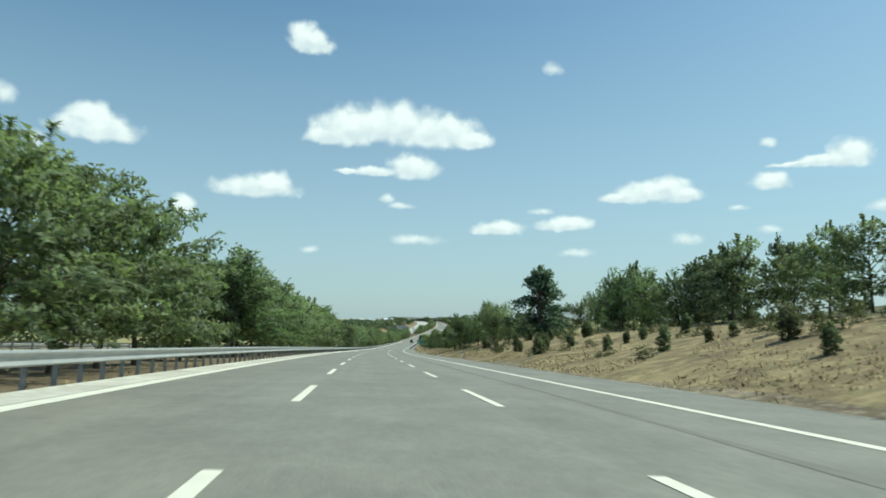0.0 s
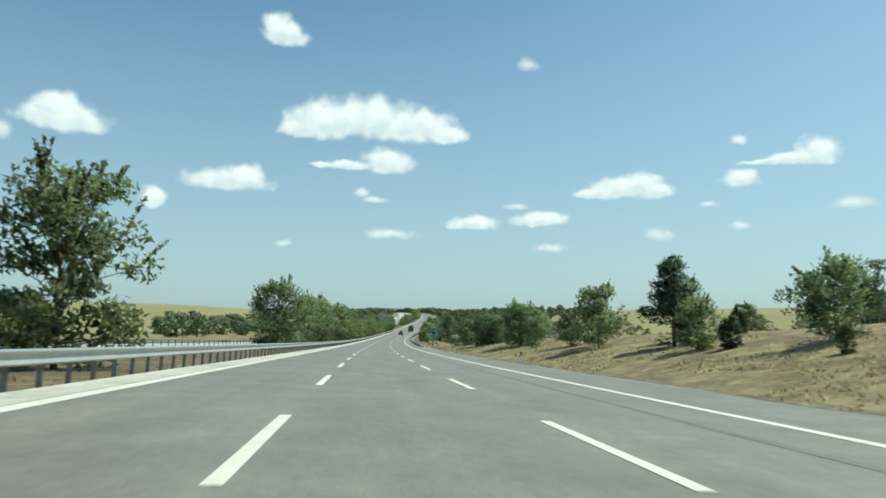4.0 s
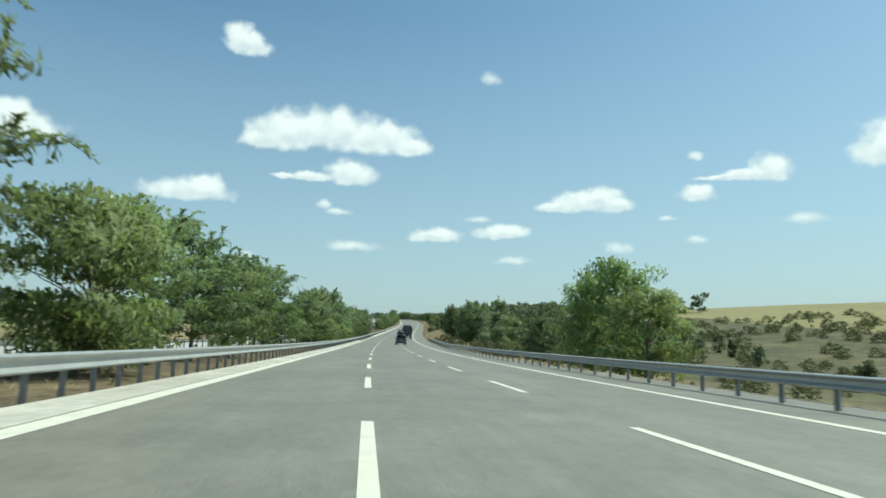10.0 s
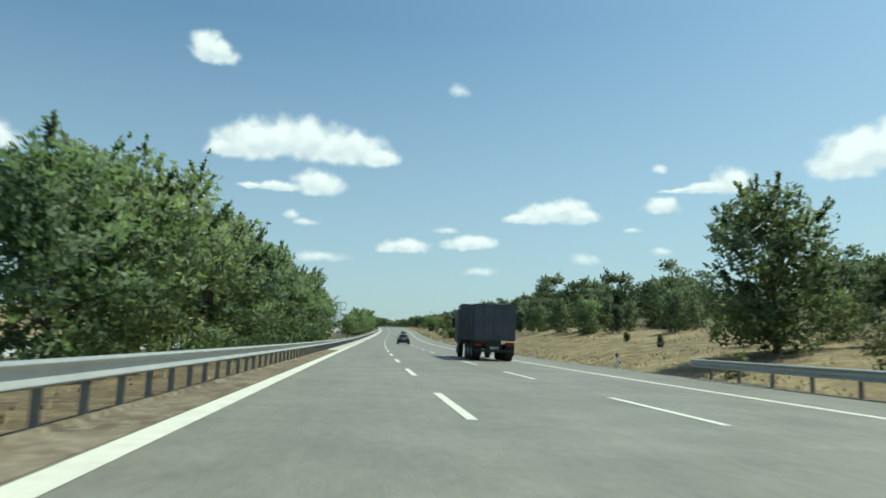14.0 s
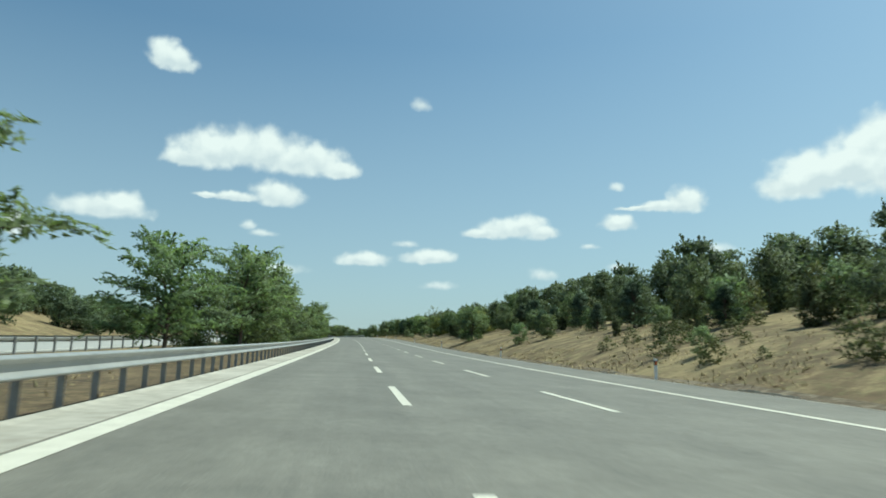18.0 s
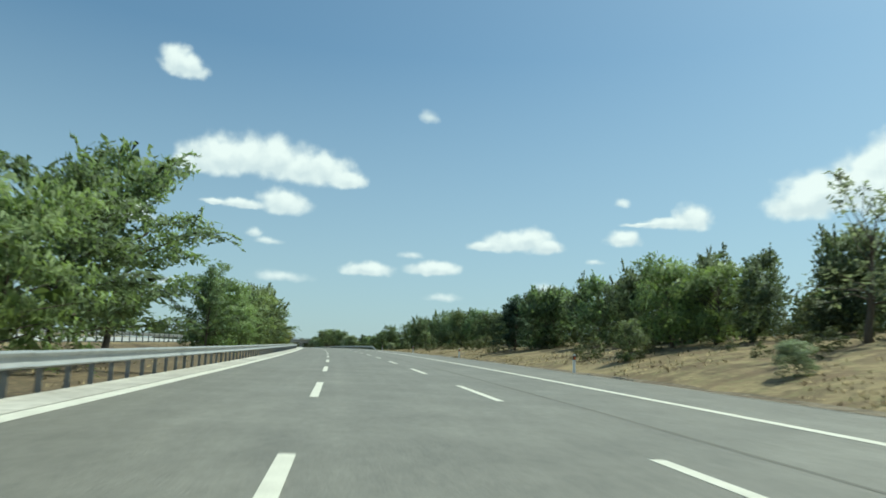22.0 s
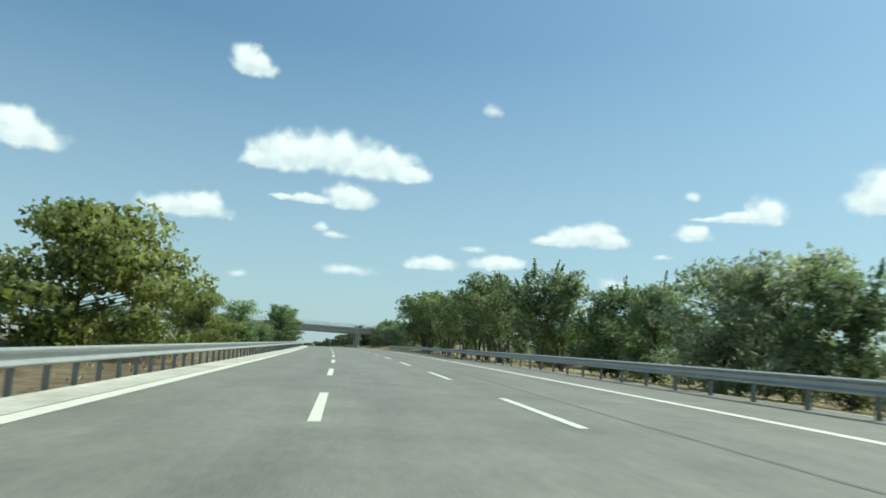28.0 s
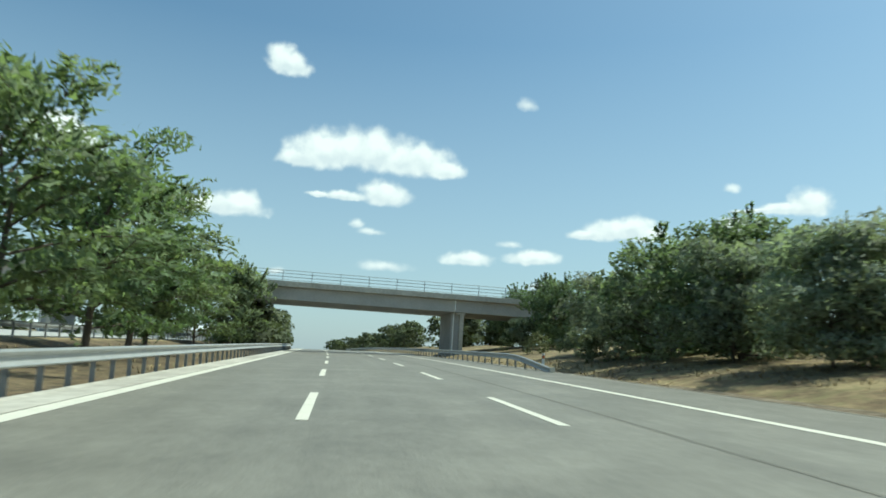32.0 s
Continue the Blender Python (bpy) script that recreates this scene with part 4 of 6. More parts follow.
plant("elm", 916.3, -11.5, 9.6); plant("elm", 921.0, -11.5, 10.2); plant("locust", 932.4, -11, 8.5); plant("locust", 940.3, -11, 6.2); plant("rain_tree", 962.7, -12, 5.8, 1.35)
plant("rain_tree", 966.5, -10.6, 3.4, 1.35); plant("oleaster", 982.5, -12, 5.9); plant("oleaster", 1006.9, -12, 5.7); plant("rain_tree", 1051.3, -12, 4.1, 1.35); plant("rain_tree", 1077.4, -12, 6.1, 1.35)
plant("rain_tree", 1104.0, -12, 4.4, 1.0); plant("willow", 1113.5, -10.5, 4.6, 1.0); plant("oleaster", 1129.2, -12, 3.4); plant("elm", 1148.3, -11.5, 3.6); plant("elm", 1152.7, -11.5, 3.7)
plant("elm", 1157.7, -11.5, 3.8); plant("locust", 1189.0, -11, 8.3); plant("locust", 1194.2, -11, 8.1); plant("locust", 1224.0, -11, 9.7); plant("locust", 1232.4, -11, 9.6)
plant("locust", 1240.1, -11.5, 9.8); plant("locust", 1243.5, -11.5, 6.3); plant("locust", 1257.2, -11.5, 7.7); plant("elm", 1276.3, -11.5, 10.0)
# low feathery bushes in front of the median trees
for s, lat, high in ((456, -9.3, 4.0), (461, -9.3, 3.6), (467, -9.4, 3.4), (474, -9.5, 3.2), (486, -9.2, 3.6), (490, -9.2, 3.3), (494, -9.4, 2.9), (503, -10.6, 5.2), (506, -9.5, 3.0), (511, -9.5, 3.2)):
    plant("willow", s, lat, high)
# bank and hillside beyond the hard shoulder
plant("juniper", 22.2, 15, 1.2); plant("juniper", 27.7, 17, 1.5); plant("juniper", 34.0, 18, 0.9); plant("juniper", 34.7, 17, 0.9); plant("juniper", 35.7, 15, 1.4)
plant("juniper", 39.3, 22, 1.1); plant("ash", 42.2, 32, 7.0); plant("juniper", 43.7, 20, 1.4); plant("juniper", 44.6, 15, 1.1); plant("juniper", 45.9, 18, 0.9)
plant("juniper", 46.4, 17, 0.9); plant("ash", 46.5, 32, 7.3); plant("ash", 53.9, 34, 6.6); plant("juniper", 55.3, 13, 1.5); plant("juniper", 56.7, 16, 1.2)
plant("ash", 57.4, 32, 8.1); plant("juniper", 60.8, 15, 1.2); plant("juniper", 64.9, 16, 1.2); plant("juniper", 65.0, 20, 1.4); plant("juniper", 66.9, 16, 1.5)
plant("juniper", 67.2, 14, 1.2); plant("ash", 67.8, 34, 5.9); plant("juniper", 69.0, 14, 1.4); plant("ash", 71.2, 28, 7.3); plant("ash", 71.4, 32, 7.1)
plant("juniper", 71.7, 22, 1.5); plant("juniper", 75.0, 19, 1.4); plant("ash", 79.3, 30, 8.5); plant("ash", 83.2, 30, 8.5); plant("juniper", 86.7, 15, 1.1)
plant("ash", 87.8, 31, 7.7); plant("juniper", 89.7, 18, 1.1); plant("juniper", 90.0, 20, 0.9); plant("pine", 92.0, 22, 9.8, 1.35); plant("juniper", 92.5, 15, 0.9)
plant("ash", 93.7, 28, 5.6); plant("juniper", 95.9, 15, 1.5); plant("ash", 99.2, 32, 7.4); plant("juniper", 102.4, 16, 0.9); plant("ash", 106.7, 18, 7.0)
plant("ash", 114.1, 16.5, 5.6); plant("ash", 118.3, 21, 7.4); plant("juniper", 120.2, 24, 1.2); plant("ash", 121.4, 16.1, 5.3); plant("ash", 123.3, 20, 7.6)
plant("ash", 125.3, 15.6, 6.5); plant("ash", 126.1, 14.7, 6.6); plant("juniper", 127.6, 15, 1.1); plant("ash", 130.0, 14.2, 4.0); plant("ash", 135.2, 14.7, 4.5)
plant("ash", 103.5, 17.2, 6.3, 1.15); plant("ash", 101.0, 19.2, 4.9, 1.00); plant("pine", 142.6, 17.4, 6.5, 1.35); plant("young_tree", 143.3, 15.6, 3.0); plant("ash", 147.1, 14.7, 4.8); plant("ash", 149.9, 20, 6.6); plant("pine", 155.2, 26, 7.6, 1.35)
plant("young_tree", 158.0, 16, 3.2); plant("juniper", 162.7, 16, 1.2); plant("young_tree", 166.0, 18, 3.8); plant("juniper", 170.7, 16, 1.6); plant("young_tree", 173.0, 15.5, 3.0)
plant("juniper", 176.2, 24, 2.1); plant("pine", 177.9, 16.5, 5.3); plant("juniper", 180.8, 22, 1.9); plant("young_tree", 182.0, 19, 4.2); plant("young_tree", 187.6, 15.2, 4.8)
plant("young_tree", 191.3, 16.5, 3.8); plant("young_tree", 197.0, 16, 3.6); plant("young_tree", 206.0, 15, 3.4); plant("young_tree", 214.0, 17, 4.0); plant("elm", 216.4, 15.6, 5.5)
plant("young_tree", 220.2, 15.6, 3.3); plant("young_tree", 226.0, 18, 3.2); plant("young_tree", 237.3, 16.5, 4.2); plant("young_tree", 238.0, 15.5, 2.8); plant("elm", 239.9, 16.1, 5.2)
plant("elm", 243.5, 16.1, 5.8); plant("young_tree", 246.2, 15.6, 4.5); plant("young_tree", 247.0, 17, 3.6); plant("juniper", 257.4, 17, 1.9); plant("young_tree", 260.9, 15, 5.1)
plant("oleaster", 276.0, 14.5, 2.6); plant("young_tree", 278.6, 16.5, 4.4); plant("young_tree", 282.3, 16.9, 4.6); plant("young_tree", 285.7, 16.5, 4.2); plant("wood_tree", 290.3, 28, 5.1)
plant("wood_tree", 292.6, 28, 4.9); plant("juniper", 314.1, 22, 2.6); plant("juniper", 332.6, 30, 2.8); plant("juniper", 352.3, 28, 2.8); plant("juniper", 356.1, 34, 2.8)
plant("juniper", 370.1, 30, 2.8); plant("juniper", 373.4, 35, 2.8); plant("juniper", 387.2, 35, 2.8); plant("willow", 393.0, 13.3, 5.3); plant("willow", 399.2, 13.8, 7.7)
plant("willow", 403.5, 13.3, 7.3); plant("juniper", 412.4, 40, 2.8); plant("wood_tree", 426.2, 60, 8.7); plant("elm", 431.6, 16.5, 5.5); plant("juniper", 433.0, 20, 2.6)
plant("young_tree", 436.8, 16.5, 4.5); plant("elm", 449.6, 14.7, 4.4); plant("juniper", 455.3, 50, 2.8); plant("elm", 457.6, 17.4, 6.0); plant("juniper", 461.0, 22, 2.6)
plant("oleaster", 463.9, 14.7, 2.7); plant("bare_tree", 465.0, 16, 7.2); plant("juniper", 465.1, 18, 2.9); plant("juniper", 465.3, 40, 2.8); plant("juniper", 480.0, 20, 2.6); plant("juniper", 486.2, 18, 2.8)
plant("elm", 490.2, 16.5, 6.7); plant("elm", 497.6, 17.4, 8.1); plant("elm", 501.0, 17.4, 8.6); plant("bare_tree", 502.0, 19, 8.2); plant("elm", 504.8, 17.4, 8.9)
plant("pine", 521.6, 59.5, 6.0); plant("elm", 522.2, 17.4, 7.4); plant("juniper", 523.2, 17, 1.2); plant("juniper", 523.4, 15, 1.0); plant("elm", 526.4, 26, 9.3)
plant("elm", 527.1, 17.4, 7.6); plant("juniper", 528.9, 15, 1.4); plant("elm", 536.9, 26, 8.3); plant("wood_tree", 537.2, 40, 7.4); plant("elm", 538.9, 16, 8.8, 0.95)
plant("juniper", 552.4, 16, 0.9); plant("juniper", 561.5, 17, 0.8); plant("wood_tree", 572.3, 60, 2.3); plant("young_tree", 572.4, 25.8, 4.2); plant("pine", 575.7, 21.3, 2.8)
plant("wood_tree", 577.6, 28, 7.0); plant("young_tree", 581.8, 20.1, 4.3); plant("wood_tree", 587.7, 22.2, 4.3); plant("pine", 595.9, 23.8, 3.0); plant("pine", 597.7, 80, 2.9)
plant("young_tree", 600.3, 18.9, 4.0); plant("pine", 604.5, 22.9, 3.9); plant("pine", 610.6, 22.7, 3.0); plant("wood_tree", 615.6, 32, 6.8); plant("pine", 616.0, 19.4, 3.6)
plant("young_tree", 622.6, 21.5, 2.6); plant("pine", 627.1, 20, 4.1); plant("young_tree", 632.0, 25.3, 3.4); plant("wood_tree", 637.4, 21.1, 3.6); plant("wood_tree", 637.9, 30, 9.2)
plant("juniper", 639.6, 17, 2.1); plant("wood_tree", 643.7, 25.4, 3.7); plant("pine", 645.1, 18.2, 2.5); plant("oleaster", 645.6, 14, 2.2); plant("rain_tree", 648.7, 26, 3.2)
plant("pine", 650.0, 25.6, 4.3); plant("wood_tree", 650.2, 40, 8.2); plant("wood_tree", 653.5, 32, 5.1); plant("pine", 653.9, 15.6, 2.7); plant("oleaster", 654.8, 15, 1.1)
plant("pine", 655.8, 24.7, 3.1); plant("oleaster", 659.2, 13.5, 1.9); plant("pine", 659.2, 18.6, 2.0); plant("young_tree", 659.9, 21.1, 3.1); plant("oleaster", 661.1, 13, 1.5)
plant("young_tree", 664.8, 23.1, 3.8); plant("wood_tree", 664.8, 34, 5.8); plant("oleaster", 665.8, 14, 1.4); plant("young_tree", 667.5, 16.7, 2.4); plant("wood_tree", 669.4, 21.8, 3.4)
plant("wood_tree", 669.8, 30, 4.8); plant("young_tree", 673.0, 20.5, 2.8); plant("pine", 674.9, 19.8, 3.6); plant("juniper", 677.5, 18.9, 2.8); plant("wood_tree", 681.6, 23.5, 3.3)
plant("wood_tree", 684.0, 38, 8.2); plant("young_tree", 685.2, 19.4, 2.6); plant("wood_tree", 689.2, 20.3, 2.9); plant("young_tree", 691.2, 13, 1.5); plant("juniper", 691.8, 19, 2.5)
plant("young_tree", 692.1, 21, 3.1); plant("wood_tree", 693.9, 38, 7.4); plant("pine", 699.1, 18.7, 2.6); plant("juniper", 699.8, 15, 1.0); plant("young_tree", 700.2, 19.4, 3.4)
plant("wood_tree", 701.1, 34, 5.8); plant("wood_tree", 701.2, 28, 5.3); plant("wood_tree", 704.7, 25.1, 4.6); plant("young_tree", 705.0, 17.4, 2.2); plant("wood_tree", 706.0, 36, 6.6)
plant("wood_tree", 709.6, 25.1, 2.7); plant("juniper", 710.3, 16.3, 1.6); plant("wood_tree", 710.3, 30, 5.9); plant("wood_tree", 713.5, 34, 5.4); plant("pine", 715.4, 19.8, 4.1)
plant("young_tree", 719.4, 20.9, 1.9); plant("wood_tree", 720.5, 31, 5.7); plant("pine", 720.7, 18.6, 2.7); plant("young_tree", 723.3, 18.8, 2.3); plant("wood_tree", 725.7, 24.9, 3.1)
plant("young_tree", 726.1, 15.6, 2.6); plant("young_tree", 728.5, 13.3, 2.4); plant("pine", 731.1, 20.5, 4.0); plant("pine", 732.3, 16.7, 2.8); plant("wood_tree", 735.0, 33, 6.4)
plant("wood_tree", 735.7, 36, 7.0); plant("juniper", 735.8, 20, 1.5); plant("young_tree", 736.2, 21.3, 4.1); plant("pine", 738.7, 19.9, 2.9); plant("wood_tree", 741.2, 36, 7.9)
plant("young_tree", 743.6, 22.4, 2.9); plant("young_tree", 744.0, 18.9, 2.4); plant("wood_tree", 745.6, 30, 6.0); plant("wood_tree", 747.8, 25, 3.7); plant("juniper", 750.4, 20, 1.1)
plant("wood_tree", 750.5, 34, 7.4); plant("young_tree", 750.5, 20.6, 2.9); plant("pine", 751.5, 21.1, 4.1); plant("juniper", 755.1, 19.1, 2.1); plant("wood_tree", 756.4, 32, 6.9)
plant("pine", 759.7, 22.7, 3.9); plant("wood_tree", 760.2, 32, 7.1); plant("elm", 757.6, 13.6, 5.3, 0.78); plant("young_tree", 762.1, 19.9, 2.9); plant("pine", 765.2, 22.6, 3.7)
plant("wood_tree", 767.0, 32, 6.4); plant("juniper", 769.4, 17, 0.9); plant("young_tree", 770.1, 17.6, 2.3); plant("wood_tree", 770.7, 20.9, 3.9); plant("wood_tree", 771.9, 34, 7.4)
plant("juniper", 774.0, 18, 1.2); plant("rain_tree", 776.2, 17.4, 4.0, 0.65); plant("young_tree", 776.6, 22.1, 2.7); plant("wood_tree", 776.7, 32, 7.3); plant("juniper", 777.5, 15.9, 1.9)
plant("juniper", 777.5, 17, 0.9); plant("young_tree", 781.1, 24.9, 3.9); plant("young_tree", 781.3, 17.4, 4.4, 0.62); plant("juniper", 784.5, 18.2, 2.5); plant("young_tree", 786.1, 21.2, 4.7, 0.62)
plant("young_tree", 788.4, 17.4, 5.1, 0.62); plant("juniper", 790.0, 19.5, 2.4); plant("wood_tree", 790.3, 25, 5.2); plant("juniper", 790.8, 18, 1.0); plant("locust", 791.0, 30, 7.7)
plant("juniper", 794.9, 16.5, 3.0); plant("young_tree", 795.0, 16.9, 3.8, 0.62); plant("pine", 796.0, 19.4, 5.2); plant("wood_tree", 799.5, 32, 7.6); plant("juniper", 800.7, 18, 1.8)
plant("young_tree", 802.0, 17.4, 4.8); plant("young_tree", 803.3, 20.3, 1.9); plant("juniper", 803.8, 18, 1.2); plant("young_tree", 804.7, 13.3, 2.3); plant("young_tree", 805.4, 17.4, 5.0)
plant("young_tree", 806.7, 16.5, 4.5); plant("juniper", 807.4, 18, 1.6); plant("juniper", 809.7, 18, 1.0); plant("rain_tree", 811.8, 16.5, 3.7); plant("wood_tree", 813.7, 34, 7.5)
plant("young_tree", 815.2, 13.3, 3.1); plant("young_tree", 817.0, 17.4, 5.4); plant("willow", 821.1, 16.5, 4.5); plant("young_tree", 830.3, 20.9, 5.3); plant("oleaster", 834.9, 12.5, 1.2)
plant("young_tree", 838.9, 22.5, 4.8); plant("bare_tree", 839.5, 19, 7.1); plant("young_tree", 847.6, 24.9, 4.2); plant("young_tree", 848.0, 12.9, 2.3); plant("willow", 848.6, 17.9, 4.4)
plant("willow", 851.6, 17, 5.3); plant("young_tree", 857.6, 22.4, 5.0); plant("young_tree", 858.6, 19.7, 5.7); plant("young_tree", 864.5, 17.9, 5.5); plant("young_tree", 867.0, 26.7, 4.5)
plant("young_tree", 873.2, 17.4, 5.7); plant("young_tree", 873.4, 16.5, 5.7); plant("young_tree", 875.3, 21.3, 4.0); plant("pine", 876.3, 14.7, 5.1); plant("young_tree", 880.0, 19.2, 5.1)
plant("young_tree", 884.9, 21.4, 4.5); plant("young_tree", 887.6, 20.1, 4.7); plant("young_tree", 889.9, 18.7, 4.7); plant("young_tree", 891.8, 22.8, 5.3); plant("young_tree", 898.1, 24.7, 4.6)
plant("young_tree", 909.1, 26.5, 4.4); plant("young_tree", 912.1, 19.4, 5.9); plant("young_tree", 917.5, 21.4, 5.2); plant("elm", 920.0, 18.8, 6.4); plant("young_tree", 924.4, 25.6, 5.1)
plant("elm", 926.2, 19.2, 6.1); plant("young_tree", 929.0, 14.7, 3.3); plant("ash", 934.6, 19.5, 7.0); plant("young_tree", 934.7, 25.6, 4.7); plant("ash", 942.0, 19.5, 7.0)
plant("young_tree", 944.0, 19.8, 5.4); plant("ash", 949.3, 18.7, 6.4); plant("young_tree", 950.6, 22.8, 4.2); plant("oleaster", 952.8, 12, 1.5); plant("ash", 953.2, 17.5, 6.3)
plant("ash", 954.3, 17.5, 7.3); plant("oleaster", 955.0, 12, 1.4); plant("young_tree", 957.4, 18.5, 5.5); plant("young_tree", 958.7, 26, 4.5); plant("young_tree", 959.8, 17.3, 5.3)
plant("ash", 965.0, 20.5, 6.5); plant("young_tree", 968.2, 22.2, 5.1); plant("ash", 970.8, 20.5, 7.7); plant("ash", 975.1, 18.5, 7.3); plant("young_tree", 975.2, 25, 5.3)
plant("elm", 978.4, 14.7, 6.4); plant("young_tree", 985.1, 18.7, 4.7); plant("young_tree", 985.3, 26.4, 4.4); plant("elm", 988.0, 14.2, 5.1); plant("young_tree", 992.2, 26.7, 5.1)
plant("young_tree", 994.0, 15.5, 5.5); plant("ash", 1000.0, 16.8, 5.1); plant("elm", 1006.0, 14.2, 4.3); plant("young_tree", 1013.0, 15.5, 4.7); plant("ash", 1019.0, 16.8, 5.1)
plant("elm", 1026.0, 14.2, 4.3); plant("young_tree", 1033.0, 15.5, 4.7); plant("elm", 1050.0, 13, 3.6); plant("elm", 1052.8, 13, 4.7); plant("elm", 1058.5, 13, 5.1)
plant("elm", 1066.2, 13, 4.7); plant("oleaster", 1069.0, 13, 5.1); plant("oleaster", 1072.9, 13, 4.9); plant("elm", 1078.7, 13, 5.1); plant("young_tree", 1082.2, 16.7, 3.2)
plant("elm", 1085.4, 14, 5.7); plant("young_tree", 1089.8, 16.9, 4.3); plant("young_tree", 1094.5, 19.7, 2.7); plant("acacia", 1095.0, 14, 7.5); plant("ash", 1096.7, 13, 7.9)
plant("acacia", 1103.0, 11.5, 6.5); plant("young_tree", 1103.8, 16.3, 3.9); plant("young_tree", 1106.0, 17, 3.8); plant("ash", 1106.2, 13, 7.9); plant("acacia", 1111.6, 12.5, 9.0)
plant("acacia", 1113.4, 12, 7.8, 1.0); plant("young_tree", 1114.5, 18.9, 2.9); plant("young_tree", 1119.6, 17.9, 2.7); plant("acacia", 1121.4, 12, 7.9); plant("young_tree", 1127.3, 16.8, 3.0)
plant("acacia", 1130.2, 12, 7.6); plant("young_tree", 1130.9, 18.1, 2.7); plant("young_tree", 1137.0, 16.2, 3.1); plant("acacia", 1139.1, 13, 7.8); plant("acacia", 1142.5, 11.5, 8.1)
plant("young_tree", 1144.9, 17.8, 4.2); plant("acacia", 1146.3, 12.5, 9.1); plant("acacia", 1149.4, 12, 8.7); plant("young_tree", 1150.8, 16.1, 3.2); plant("young_tree", 1154.5, 15.8, 3.7)
plant("acacia", 1154.6, 12.5, 9.8, 1.2); plant("ash", 1169.8, 13.2, 7.0, 1.25); plant("young_tree", 1162.9, 16.1, 3.2); plant("young_tree", 1173.5, 15.5, 4.4); plant("elm", 1181.5, 17.5, 5.0, 1.05)
plant("young_tree", 1186.7, 15, 4.2); plant("elm", 1193.2, 14, 5.4, 1.05); plant("oleaster", 1213.3, 16.5, 5.3); plant("oleaster", 1215.3, 15, 4.3); plant("oleaster", 1224.3, 16.5, 5.3)
plant("oleaster", 1225.2, 15.5, 5.1); plant("oleaster", 1231.3, 15.5, 5.4); plant("elm", 1233.1, 17, 7.4, 1.35); plant("oleaster", 1238.3, 15.5, 5.1); plant("elm", 1239.8, 17, 7.6, 1.35)
plant("oleaster", 1243.1, 15.5, 5.0); plant("oleaster", 1248.2, 16.5, 5.8); plant("elm", 1266.6, 20, 7.3, 1.35); plant("oleaster", 1271.8, 17.5, 3.5); plant("elm", 1286.7, 22, 7.9, 1.35)
plant("juniper", 655.2, 12.6, 1.9, 1.4); plant("juniper", 658.4, 12.2, 1.8, 1.5); plant("juniper", 661.2, 13.2, 1.7, 1.4); plant("juniper", 651.0, 12.6, 1.7); plant("juniper", 667.0, 13.6, 1.1, 1.6)
plant("oleaster", 642.5, 13.4, 2.3); plant("juniper", 646.5, 15.6, 2.9, 1.3)
plant("locust", 783.0, 25.5, 6.6, 0.8); plant("pine", 772.8, 16.2, 3.0, 0.8); plant("juniper", 779.0, 15.0, 2.2, 0.8); plant("juniper", 783.2, 15.4, 2.0, 0.8); plant("juniper", 788.0, 15.8, 2.3, 0.8)

# the wood behind the first rows, and the rows past the part that is driven
wr = random.Random(21)


def woods(name, label, places):
    """Many trees in one mesh."""
    vs, fs, mi, ns, o = [], [], [], [], 0
    for kind, s, lat, high, wide in places:
        trunk, crown = FOREST[kind][wr.randrange(KINDS[kind][0])]
        k = high / 8.2
        m = np.array(Matrix.Translation(Vector(surface(s, lat)) - Vector((0, 0, 0.1))) @ Matrix.Rotation(wr.uniform(0, 6.28), 4, "Z") @ Matrix.Diagonal((k * wide, k * wide, k, 1)))
        for me, j in ((trunk, 0), (crown, 1)):
            if j == 0 and kind not in ("wood_tree", "far_tree"):
                continue
            co = np.empty(len(me.vertices) * 3)
            me.vertices.foreach_get("co", co)
            vs.append(co.reshape(-1, 3) @ m[:3, :3].T + m[:3, 3])
            if j:
                ns.append(unit(CROWN_FACE[me.name] @ m[:3, :3].T))
            else:
                axis = co.reshape(-1, 3) * np.array((1, 1, 0.02))
                ns.append(unit(axis @ m[:3, :3].T + 1e-6))
            fs += [tuple(v + o for v in p.vertices) for p in me.polygons]
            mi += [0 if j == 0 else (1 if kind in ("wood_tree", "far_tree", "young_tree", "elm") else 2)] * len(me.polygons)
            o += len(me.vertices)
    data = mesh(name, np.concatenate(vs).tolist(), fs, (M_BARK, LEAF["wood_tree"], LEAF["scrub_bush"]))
    data.polygons.foreach_set("material_index", mi)
    data.polygons.foreach_set("use_smooth", [True] * len(data.polygons))
    data.normals_split_custom_set_from_vertices(np.concatenate(ns).tolist())
    return tagged(new(name, data), label, "woodland", kind="stuff")


def scatter(kind, s0, s1, a0, a1, count, h0, h1, wide=1.1):
    return [(kind, wr.uniform(s0, s1), wr.uniform(a0, a1), wr.uniform(h0, h1), wide * wr.uniform(0.9, 1.2)) for i in range(count)]


